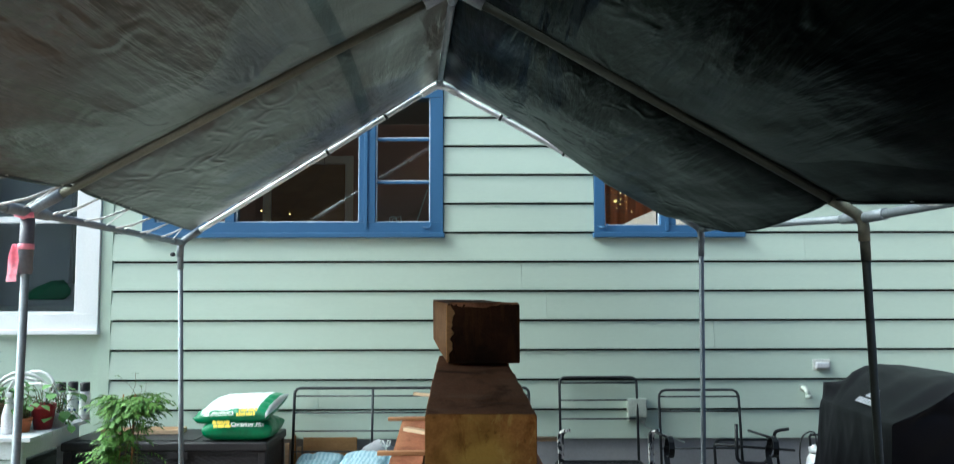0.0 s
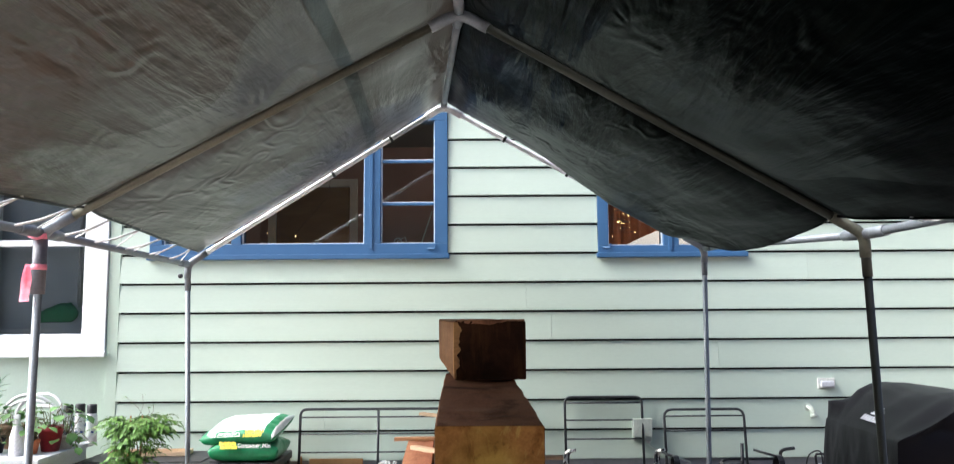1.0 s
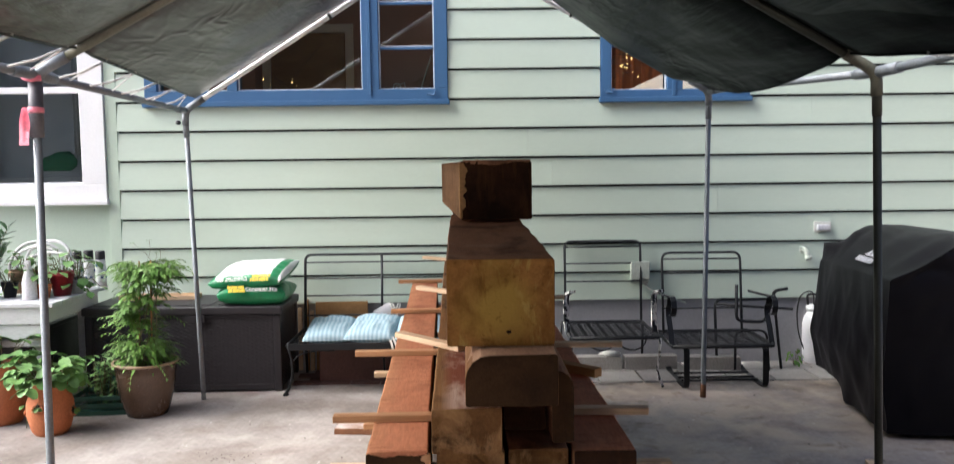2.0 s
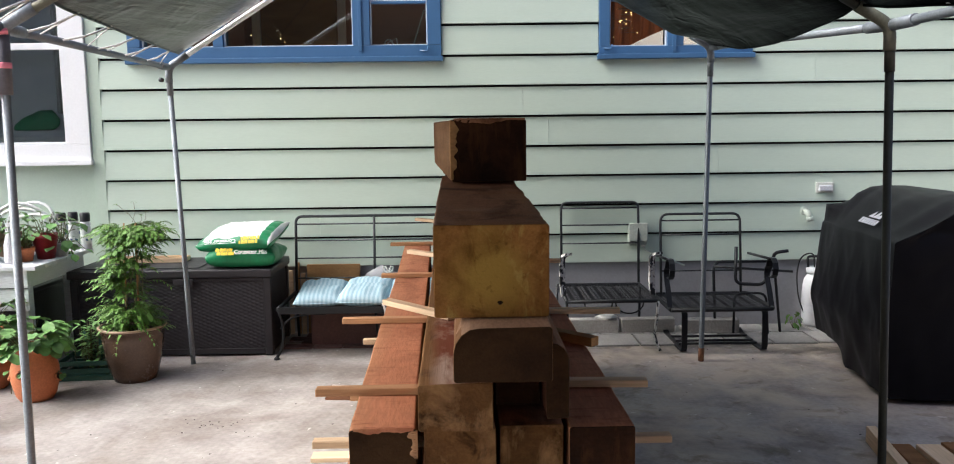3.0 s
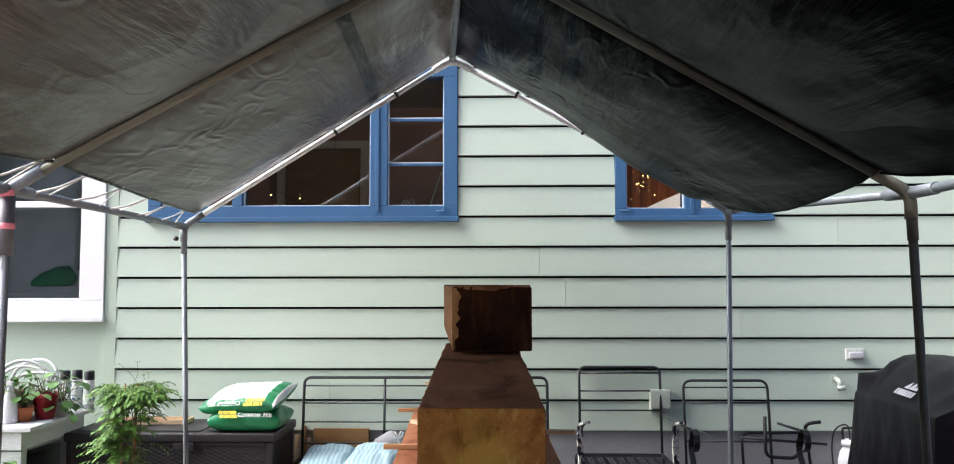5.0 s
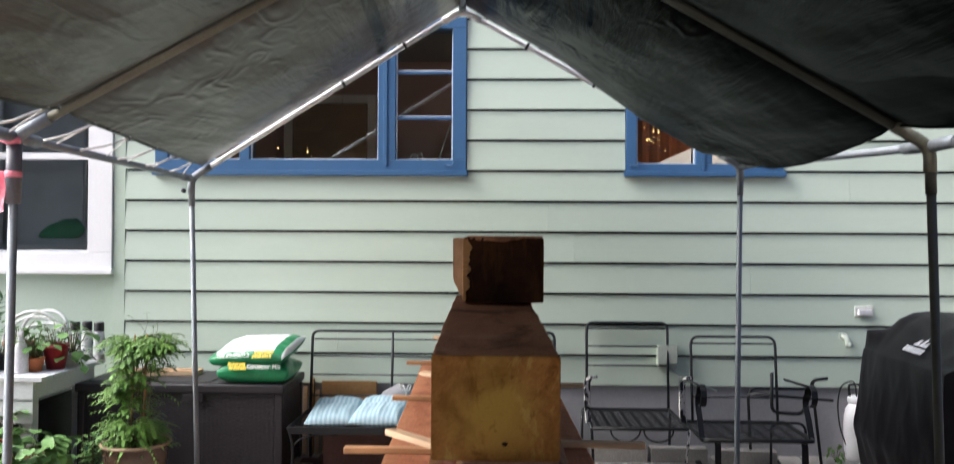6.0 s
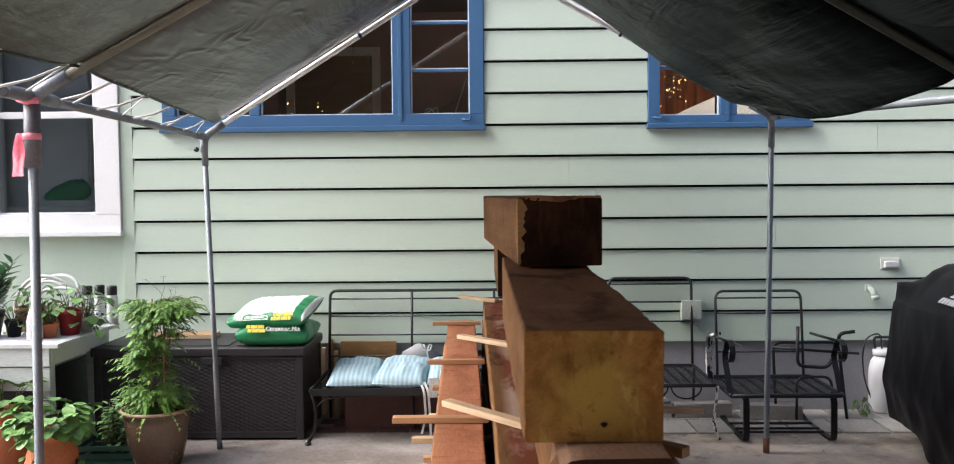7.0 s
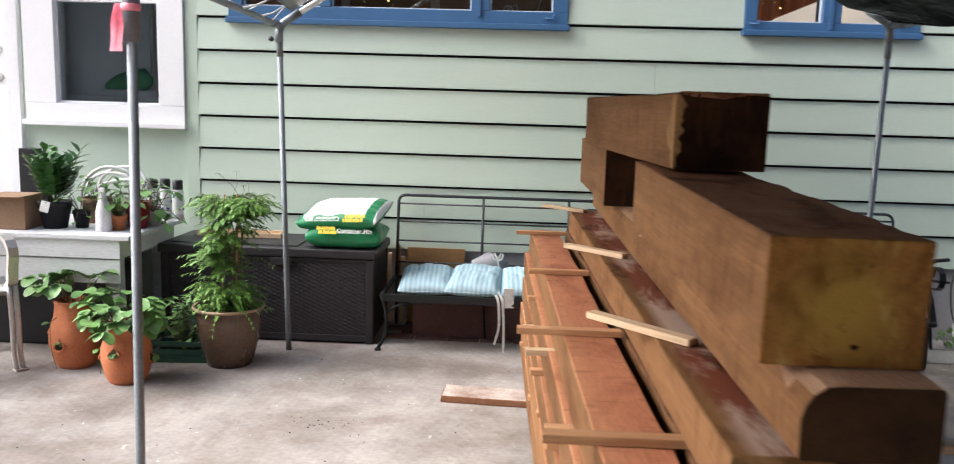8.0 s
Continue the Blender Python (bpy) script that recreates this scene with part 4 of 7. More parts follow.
rb = thing("flagging_ribbon", "pink flagging ribbon tied round a canopy post", "ribbon", -1.475, 3.2, 1.690)
band = part("band", lathe([(PR + 0.009, 0.0), (PR + 0.0115, 0.003), (PR + 0.0115, 0.020), (PR + 0.009, 0.022)], 16), PINK, rb)
b_ = bmesh.new()
rows = []
for i in range(11):
    t = i / 10
    rows.append([b_.verts.new((-0.026 - 0.008 * math.sin(t * 1.6) + (0.008 + 0.012 * min(1, 2.2 * t)) * s, -0.028 - 0.005 * math.cos(6 * t + s), 0.02 - 0.14 * t)) for s in (-1.0, 0, 1.0)])
for a, b in zip(rows, rows[1:]):
    for k in (0, 1):
        b_.faces.new((a[k], a[k + 1], b[k + 1], b[k])).smooth = True
bmesh.ops.solidify(b_, geom=b_.faces[:], thickness=0.0015)
part("tail", b_, PINK, band)
part("knot", tube([(-0.03, -0.02, 0.134), (0.0, -0.03, 0.124), (0.03, -0.01, 0.13)], 0.012, 8), PINK, rb)


# ---- timber stack ----
def timber(label, p0, p1, w, h, top_mat, end_mat, wane=0.0, side_mat=None, group="stacked timbers", name="timber", category="timber", seed=0, wane_right=None):
    """A sawn timber from p0 to p1 (centres of the bottom edge line), w wide and h high. Materials: top, ends, and
    side_mat for faces not pointing up.
    """
    r = random.Random(seed)
    p0, p1 = Vector(p0), Vector(p1)
    L = (p1 - p0).length
    dvec = p1 - p0
    rz = math.atan2(-dvec.x, dvec.y)
    rx = math.atan2(dvec.z, math.hypot(dvec.x, dvec.y))
    bm = bmesh.new()
    n = 40
    c = 0.006
    # profile corners, with optional waney rounding on the upper corners
    def corner(cx, cz, sx, sz, rad):
        return [(cx - sx * rad * (1 - math.cos(a)), cz - sz * rad * (1 - math.sin(a))) for a in (0, math.pi / 8, math.pi / 4, 3 * math.pi / 8, math.pi / 2)]
    rings = []
    for i in range(n + 1):
        t = i / n
        prof = []
        wl = wane * (0.8 + 0.4 * noise.noise(Vector((t * 4, seed, 0))))
        cor = [(-1, -1, c), (1, -1, c), (1, 1, max(c, wl * 0.6 if wane_right is None else wane_right)), (-1, 1, max(c, wl))]
        for sx, sz, rad in cor:
            pts = corner(sx * w / 2, (h if sz > 0 else 0), sx, sz, rad)
            prof += pts
        # order by angle about the centre
        cxz = (0, h / 2)
        prof.sort(key=lambda q: math.atan2(q[1] - cxz[1], q[0]))
        y = t * L
        ring = []
        for q in prof:
            j = 0.0026 * noise.noise(Vector((q[0] * 9 + seed, y * 5, q[1] * 9))) + 0.0022 * noise.noise(Vector((q[0] * 30 + seed, y * 23, q[1] * 30)))
            ring.append(bm.verts.new((q[0] * (1 + j * 6) + 0.002 * math.sin(y * 2 + seed), y + (0.004 * noise.noise(Vector((q[0] * 30, q[1] * 30, seed + i))) if i in (0, n) else 0), q[1] + (j if q[1] > h * 0.5 else 0))))
        rings.append(ring)
    m = len(rings[0])
    for a, b in zip(rings, rings[1:]):
        for k in range(m):
            f = bm.faces.new((a[k], a[(k + 1) % m], b[(k + 1) % m], b[k]))
    for ring, flip in ((rings[0], False), (rings[-1], True)):
        bm.faces.new(ring if flip else ring[::-1])
    bmesh.ops.recalc_face_normals(bm, faces=bm.faces)
    bm.normal_update()
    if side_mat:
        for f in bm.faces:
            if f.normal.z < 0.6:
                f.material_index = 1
    ob = new(name)
    ob.empty_display_size = 0.1
    ends = [([v.co.copy() for v in rings[0]], -1), ([v.co.copy() for v in rings[-1]], 1)]
    part("sawn_body", bm, [top_mat] + ([side_mat] if side_mat else []), ob)
    for ring, sg in ends:
        eb_ = bmesh.new()
        mid = sum(ring, Vector()) / len(ring)
        inner = [eb_.verts.new(mid + (q - mid) * 0.992) for q in ring]
        outer = [eb_.verts.new(mid + (q - mid) * 0.985 + Vector((0, sg * 0.003, 0))) for q in ring]
        for k_ in range(len(ring)):
            eb_.faces.new((inner[k_], inner[(k_ + 1) % len(ring)], outer[(k_ + 1) % len(ring)], outer[k_]))
        eb_.faces.new(outer)
        bmesh.ops.recalc_face_normals(eb_, faces=eb_.faces)
        part("end_grain", eb_, end_mat, ob, "sawn end grain")
    ob.matrix_basis = Matrix.Translation(p0) @ Matrix.Rotation(rz, 4, "Z") @ Matrix.Rotation(rx, 4, "X")
    return tagged(ob, label, category, group)


def torn_edge(ob, p, q, along_a, along_b, mat, seed, wide_a=0.02, wide_b=0.02, n=34):
    """A splintered lip of paler wood wrapped round one edge of a timber, from p to q in its own axes."""
    p, q, da, db = Vector(p), Vector(q), Vector(along_a), Vector(along_b)
    out = -(da + db) * 0.0045
    bm = bmesh.new()
    rows = []
    for i in range(n + 1):
        t = i / n
        c = p.lerp(q, t)
        fade = min(1.0, 6 * t, 6 * (1 - t)) * 0.7 + 0.3
        wa = wide_a * fade * max(0.12, 0.7 + 1.2 * noise.noise(Vector((t * 3.2, seed, 0.3))) + 0.4 * noise.noise(Vector((t * 11, seed, 2.1))))
        wb = wide_b * fade * max(0.12, 0.7 + 1.2 * noise.noise(Vector((t * 3, seed, 5.3))) + 0.4 * noise.noise(Vector((t * 11, seed, 7.1))))
        dent = 0.0022 * noise.noise(Vector((t * 26, seed, 9.0)))
        rows.append([bm.verts.new(v) for v in (c + da * wa - db * 0.0005, c + da * wa * 0.9 - db * 0.0048, c + da * wa * 0.4 - db * (0.0052 + dent), c + out * (1 + 60 * dent), c + db * wb * 0.5 - da * (0.005 - dent), c + db * wb * 0.9 - da * 0.004, c + db * wb - da * 0.0005)])
    for a, b in zip(rows, rows[1:]):
        for k in range(len(a) - 1):
            bm.faces.new((a[k], a[k + 1], b[k + 1], b[k]))
    bmesh.ops.recalc_face_normals(bm, faces=bm.faces)
    return part("torn_edge", bm, mat, ob, "splintered paler edge")


def sticker(p0, p1, w=0.034, h=0.019, mat=None):
    """A thin lath laid across; p0, p1: ends, at its underside."""
    p0, p1 = Vector(p0), Vector(p1)
    dvec = p1 - p0
    ob = part("spacer_lath", box(0, dvec.length, -w / 2, w / 2, 0, h, 0.0015, seg=1), mat or W_LATH)
    ob.matrix_basis = Matrix.Translation(p0) @ Matrix.Rotation(math.atan2(dvec.y, dvec.x), 4, "Z") @ Matrix.Rotation(-math.atan2(dvec.z, math.hypot(dvec.x, dvec.y)), 4, "Y")
    return tagged(ob, "pale pine lath laid between stacked timbers", "lath", "spacer laths")


# column layout: bottom-left corner x at near and far end, width
COLS = [(-0.117, -0.221, 0.150), (0.055, -0.028, 0.163), (0.232, 0.165, 0.145), (0.392, 0.33, 0.15)]
LAYERS = [0.10, 0.245, 0.39, 0.535, 0.66]
lab = {0: "reddish cedar timber in a stack on the patio", 1: "weathered brown timber in a stack", 2: "dark brown timber in a stack", 3: "dark reddish timber in a stack"}
for li, z in enumerate(LAYERS):
    for ci, (xa, xb, w) in enumerate(COLS):
        top = li == len(LAYERS) - 1
        y0 = 2.0 + (0.0 if top else 0.05 * math.sin(li * 3 + ci * 2))
        if ci == 2:
            y0 += 0.02
        h = 0.128 if top else 0.122
        off = (-0.022 if (ci == 0 and not top) else 0.0) + 0.006 * math.sin(li * 5 + ci)
        tm = W_RED if ci in (0, 3) else W_BROWN
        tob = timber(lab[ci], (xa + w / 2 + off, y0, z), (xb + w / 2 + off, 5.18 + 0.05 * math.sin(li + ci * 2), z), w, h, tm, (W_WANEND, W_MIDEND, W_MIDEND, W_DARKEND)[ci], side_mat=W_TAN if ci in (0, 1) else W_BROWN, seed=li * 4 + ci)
        if ci == 0 and top:
            torn_edge(tob, (-w / 2 + 0.01, 0, 0.128), (w / 2 - 0.004, 0, 0.128), (0, 0, -1), (0, 1, 0), W_RED, 4, 0.012, 0.012)
            torn_edge(tob, (w / 2, 0, 0.124), (w / 2, 0, 0.06), (-1, 0, 0), (0, 1, 0), W_STRIP, 7, 0.022, 0.02)
# mid columns, one more layer
timber("weathered red streaked timber on the stack", (0.132, 1.93, 0.808), (0.066, 5.02, 0.808), 0.163, 0.107, W_PATCH, W_MIDEND, side_mat=W_TAN, seed=31)
timber("dark brown timber on the stack", (0.275, 2.10, 0.808), (0.247, 5.0, 0.808), 0.104, 0.118, W_BROWN, W_DARKEND, seed=32)
# waney timber under the large beam
timber("waney edged brown timber under the large beam", (0.2315, 1.868, 0.936), (0.212, 5.1, 0.936), 0.207, 0.117, W_PALE, W_WANEND, wane=0.07, wane_right=0.008, side_mat=W_TAN, seed=33)
timber("tall narrow dark brown timber beside the waney one", (0.362, 2.0, 0.808), (0.345, 4.7, 0.808), 0.052, 0.175, W_BROWN, W_WANEND, wane=0.008, wane_right=0.042, seed=37)
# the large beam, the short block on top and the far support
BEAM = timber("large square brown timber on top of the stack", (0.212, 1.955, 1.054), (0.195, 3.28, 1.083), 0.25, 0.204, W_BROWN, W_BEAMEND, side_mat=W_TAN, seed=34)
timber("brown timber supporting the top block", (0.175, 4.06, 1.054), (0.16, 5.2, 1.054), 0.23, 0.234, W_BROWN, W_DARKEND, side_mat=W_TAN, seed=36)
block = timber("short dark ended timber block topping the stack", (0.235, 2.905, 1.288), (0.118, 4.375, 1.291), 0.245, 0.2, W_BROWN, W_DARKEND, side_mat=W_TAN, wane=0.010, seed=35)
torn_edge(block, (-0.1225, 0, 0.006), (-0.1225, 0, 0.196), (1, 0, 0), (0, 1, 0), W_PLY, 11, 0.026, 0.05)
torn_edge(block, (-0.115, 0, 0.2), (0.117, 0, 0.2), (0, 0, -1), (0, 1, 0), W_BROWN, 14, 0.010, 0.02)

for x, z_, r_ in ((0.231, 1.087, 0.0045), (0.15, 1.20, 0.003), (0.275, 1.22, 0.0025)):
    kn = lathe([(0, 0.0), (r_, 0.0), (r_ * 0.6, 0.0012), (0, 0.0015)], 9, wobble=0.3)
    bmesh.ops.transform(kn, verts=kn.verts, matrix=pose(x, 1.951, z_, 90, 0, 0) @ Matrix.Diagonal((1.3, 1, 1, 1)))
    kob = part("knot", kn, W_DARKEND)
    kob.parent = BEAM
    kob.matrix_parent_inverse = BEAM.matrix_basis.inverted()
for z, rows in ((0.79, ((2.25, -0.23, 0.06), (3.04, -0.28, 0.02), (3.93, -0.236, 0.0), (4.96, -0.29, -0.03))),):
    for y, xa, xb in rows:
        sticker((xa, y, z), (xb, y + 0.004, z), mat=W_STRIP)
for y, xa in ((2.30, 0.625), (3.155, 0.708), (4.3, 0.62)):
    sticker((0.395, y, 0.789), (xa, y - 0.01, 0.789))
sticker((0.41, 2.83, 0.789), (0.55, 2.69, 0.789), 0.038, 0.028, W_PLY)
for a, b in (((-0.097, 2.76), (0.115, 2.53)), ((-0.10, 3.83), (0.1, 3.63)), ((-0.147, 5.13), (0.06, 4.93))):
    sticker((a[0], a[1], 0.916), (b[0], b[1], 0.916), 0.034, 0.017)
for li, z in enumerate(LAYERS):
    if li == 0:
        for y in (2.3, 3.6, 4.9):
            tagged(part("bearer", box(-0.2, 0.6, y - 0.045, y + 0.045, 0, 0.099, 0.004), W_BROWN), "brown bearer under the timber stack", "timber", "stack bearers")
    else:
        for k, y in enumerate((2.1, 2.75, 3.45, 4.15, 4.85)):
            yy = y + 0.12 * math.sin(li * 2.3 + k)
            if li == 4 and k == 0:
                sticker((-0.25, 2.285, z - 0.0215), (0.69, 2.29, z - 0.0215))
                continue
            sticker((-0.222 - 0.03 * math.sin(k * 1.7 + li), yy, z - 0.0215), (0.57 + 0.05 * math.sin(k * 2 + li), yy + 0.02, z - 0.0215), mat=W_STRIP if (k + li) % 3 else W_LATH)

# loose boards on the patio
timber("short dusty board lying on the patio", (-0.62, 4.66, 0.0), (-0.16, 4.63, 0.0), 0.17, 0.036, DUST, W_BROWN, side_mat=W_BROWN, group="loose boards", name="loose_board", category="board", seed=50)
rk = thing("dish_rack", "white wire dish rack on the inner window sill", "dish rack", -0.30, WALL_Y + 0.17, 2.016)
part("rack_wire", tube(bend([(-0.12, 0, 0.0), (-0.12, 0, 0.075), (-0.08, 0, 0.085), (-0.06, 0, 0.04), (0.12, 0, 0.04), (0.12, 0, 0.0)], 0.03, 4), 0.005, 6), HOSE, rk)
part("rack_wire", tube([(-0.09, 0, 0.0), (-0.10, 0.01, 0.06), (-0.04, 0.01, 0.09), (-0.02, 0, 0.0)], 0.005, 6), HOSE, rk)
part("rack_wire", tube([(-0.12, 0, 0.0), (0.12, 0, 0.0)], 0.005, 6), HOSE, rk)
setting(part("sill_board_room", box(-2.15, -0.05, WALL_Y + 0.121, WALL_Y + 0.36, 1.985, 2.014), WHITE), "white inner window board", "trim")

# ---- storage box and sacks ----
def woven(w, h, cell=0.027, amp=0.0042, nx=None, nz=None):
    """A woven-look panel in the x-z plane, facing -y."""
    nx, nz = int(w / 0.0057), int(h / 0.0042)
    bm = bmesh.new()
    g = []
    for j in range(nz + 1):
        z = h * j / nz
        row = []
        for i in range(nx + 1):
            x = w * i / nx
            col = int(x / cell)
            u = x / cell - col
            d = amp * (0.5 + 0.5 * math.sin(2 * math.pi * (z / 0.024 + 0.5 * (col % 2)) + 1.1 * (u - 0.5))) * (0.25 + 0.75 * math.sin(math.pi * u))
            row.append(bm.verts.new((x, -d, z)))
        g.append(row)
    for a, b in zip(g, g[1:]):
        for i in range(nx):
            bm.faces.new((a[i], a[i + 1], b[i + 1], b[i])).smooth = True
    return bm


BX0, BX1, BY0, BY1, BH = -2.42, -1.125, 5.50, 6.04, 0.545
dk = thing("deck_box", "dark brown woven resin storage box standing by the wall", "storage box", BX0, BY0, 0)
bw, bdp = BX1 - BX0, BY1 - BY0
part("body", box(0.012, bw - 0.012, 0.014, bdp - 0.01, 0.012, BH - 0.03, 0.004), RESIN, dk)
p_ = part("front_panel", woven(bw - 0.11, 0.445), RESIN, dk)
p_.matrix_basis = pose(0.055, 0.0125, 0.05)
p_ = part("side_panel", woven(bdp - 0.1, 0.445), RESIN, dk)
p_.matrix_basis = pose(bw - 0.0105, 0.05, 0.05, 0, 0, 90)
for x in (0.0, bw - 0.05):
    for y in (0.0, bdp - 0.05):
        part("corner_post", box(x, x + 0.05, y, y + 0.05, 0, BH - 0.028, 0.01), RESIN, dk)
part("base_rail", box(0.05, bw - 0.05, 0.001, 0.02, 0.012, 0.05, 0.004), RESIN, dk)
part("top_rail", box(0.05, bw - 0.05, 0.001, 0.02, 0.497, BH - 0.028, 0.004), RESIN, dk)
lid = part("lid", box(-0.012, bw + 0.012, -0.014, bdp + 0.008, BH - 0.026, BH + 0.03, 0.014, seg=3), RESIN, dk)
for i in range(3):
    part("lid_panel", box(0.05 + i * (bw - 0.06) / 3, (i + 1) * (bw - 0.06) / 3, 0.05, bdp - 0.05, BH + 0.0305, BH + 0.036, 0.003), RESIN, lid)
part("latch", box(bw * 0.52, bw * 0.52 + 0.13, -0.018, -0.008, BH - 0.075, BH - 0.028, 0.006), RESIN, dk)
LID_Z = BH + 0.037


def sack(label, w, d, h, x, y, z, rz, seed, flip, panel=True):
    """A plump plastic sack with a printed green skin and a white panel on top."""
    s = thing("soil_sack", label, "sack", x, y, z, rz, "potting mix sacks")
    nu, nv = 44, 34
    bm = bmesh.new()
    up, dn = [], []
    for sgn, store in ((1, up), (-1, dn)):
        for j in range(nv + 1):
            v = 2 * j / nv - 1
            row = []
            for i in range(nu + 1):
                u = 2 * i / nu - 1
                e = max(0.0, (1 - abs(u) ** 3.2) * (1 - abs(v) ** 2.6))
                t = e ** 0.36
                wr = 0.010 * noise.noise(Vector((u * 3.2 + seed, v * 3.0, sgn))) + 0.006 * noise.noise(Vector((u * 9 + seed, v * 7, sgn)))
                zz = h * 0.34 + (h * 0.66 * t if sgn > 0 else -h * 0.34 * min(1, 1.35 * t)) + (wr if sgn > 0 else 0) * min(1, 3 * e)
                row.append(bm.verts.new((u * w / 2 * (1 - 0.05 * (1 - abs(v)) * abs(u)), v * d / 2 * (1 - 0.06 * (1 - abs(u)) * abs(v)), max(0.001 if sgn < 0 else 0.002, zz) + (0.02 * max(0, abs(u) - 0.9) * 10 * abs(v)))))
            store.append(row)
    for g, flipf in ((up, False), (dn, True)):
        for j in range(nv):
            for i in range(nu):
                q = (g[j][i], g[j][i + 1], g[j + 1][i + 1], g[j + 1][i])
                f = bm.faces.new(q[::-1] if flipf else q)
                f.smooth = True
                u, v = 2 * (i + 0.5) / nu - 1, 2 * (j + 0.5) / nv - 1
                if not flipf and panel and ((-0.88 < u < 0.70 and -0.80 < v < 0.93) or u > 0.90):
                    f.material_index = 1
    bmesh.ops.remove_doubles(bm, verts=bm.verts, dist=0.0015)
    skin = part("skin", bm, [SACK_G, SACK_W], s)
    m = Matrix.Translation((0, -d * 0.462, h * 0.68)) @ pose(0, 0, 0, 52)
    turn = pose(0, 0, 0, 0, 0, 180) if flip else Matrix()
    sx = -1 if flip else 1
    lettering("Container Mix", 0.036, PRINT_W, skin, m @ Matrix.Translation((sx * w * 0.16, -0.004, 0.020)) @ turn, bold=0.0006)
    for k in range(2):
        for i in range(8):
            a = sx * (-w * 0.31 + i * w * 0.031) - sx * 0.012 * k
            b_ = box(a, a + w * (0.027 - 0.006 * (i % 3 == 1)), -0.027 + 0.027 * k, -0.003 + 0.027 * k - 0.003 * (i % 2), 0.018, 0.0195)
            bmesh.ops.transform(b_, verts=b_.verts, matrix=m)
            part("brand_bar", b_, PRINT_Y, skin)
    for k, (a, ln) in enumerate(((-0.10, 0.042), (-0.052, 0.03), (-0.016, 0.05), (0.04, 0.024), (0.07, 0.036))):
        b_ = box(sx * w * 0.16 + a, sx * w * 0.16 + a + ln, -0.0185, -0.0145, 0.0150, 0.0165)
        bmesh.ops.transform(b_, verts=b_.verts, matrix=m)
        part("small_print", b_, PRINT_W, skin)
    if not panel:
        for k in range(4):
            b_ = box(-w * 0.26 + 0.027 * k, -w * 0.26 + 0.023 + 0.027 * k, 0.046, 0.058, 0.0105, 0.012)
            bmesh.ops.transform(b_, verts=b_.verts, matrix=m)
            part("small_print", b_, PRINT_W, skin)
    return s


sack("green plastic sack of potting mix on the storage box", 0.455, 0.42, 0.146, -1.318, 5.70, LID_Z, 1, 3.0, False, panel=False)
sack("green and white sack of potting mix lying on another", 0.50, 0.46, 0.112, -1.40, 5.72, LID_Z + 0.13, -4, 8.0, True).matrix_basis = pose(-1.335, 5.73, LID_Z + 0.136, 10, -3, -5)
tr = thing("wooden_tray", "shallow pale wooden tray on the storage box", "tray", -2.03, 5.83, LID_Z, 2)
part("tray_base", box(-0.255, 0.255, -0.06, 0.06, 0.0, 0.01, 0.002), W_LATH, tr)
for y in (-0.07, 0.061):
    part("tray_side", box(-0.265, 0.265, y, y + 0.009, 0.0, 0.03, 0.002), W_LATH, tr)
for x in (-0.265, 0.256):
    part("tray_end", box(x, x + 0.009, -0.06, 0.06, 0.0, 0.03, 0.002), W_LATH, tr)
for i, (x, y, h, r) in enumerate(((-2.572, 5.765, 0.245, 0.034), (-2.492, 5.765, 0.25, 0.034), (-2.412, 5.765, 0.245, 0.034))):
    j = thing("spray_can", "white spray can with a wide black cap on the potting bench", "can", x, y, 0.685, 40 * i, "spray cans")
    can = part("can", lathe([(0, 0), (r, 0.0), (r, h * 0.70), (r * 0.86, h * 0.75), (r * 0.84, h * 0.78)]), BOTTLE, j)
    part("cap", lathe([(r * 0.9, h * 0.76), (r * 0.92, h * 0.97), (r * 0.8, h), (0, h)], 20), CLIP, can, "black plastic cap")
    band = part("label_band", lathe([(r + 0.001, h * 0.14), (r + 0.001, h * 0.66)], 24), PRINT_W, can)
    for k in range(7):
        mk = box(-0.009, 0.009, -0.0006, 0.0006, 0, 0.013 + 0.006 * (k % 2))
        bmesh.ops.transform(mk, verts=mk.verts, matrix=pose(0, 0, h * (0.24 + 0.17 * (k % 3)), 0, 0, k * 360 / 7) @ pose(0, -r - 0.0022, 0, 0, 25, 0))
        part("label_mark", mk, BLUE_PRINT, band)


# ---- wrought iron seating ----
def mesh_seat(x0, x1, y0, y1, z, step=0.022):
    bm = bmesh.new()
    n = int((x1 - x0) / step)
    for i in range(1, n):
        x = x0 + (x1 - x0) * i / n
        box(x - 0.0016, x + 0.0016, y0, y1, z - 0.001, z + 0.001, bm=bm)
    n = int((y1 - y0) / step)
    for i in range(1, n):
        y = y0 + (y1 - y0) * i / n
        box(x0, x1, y - 0.0016, y + 0.0016, z + 0.0012, z + 0.0032, bm=bm)
    return bm


def rect_tube(x0, x1, y0, y1, z, r):
    return tube(bend([(x0, y0, z), (x1, y0, z), (x1, y1, z), (x0, y1, z), (x0, y0, z)], 0.03, 4), r, 8)


def back_frame(x0, x1, yb, z0, z1, lean, r, rad=0.05):
    return tube(bend([(x0, yb, z0), (x0, yb + lean, z1), (x1, yb + lean, z1), (x1, yb, z0)], rad, 6), r, 8)


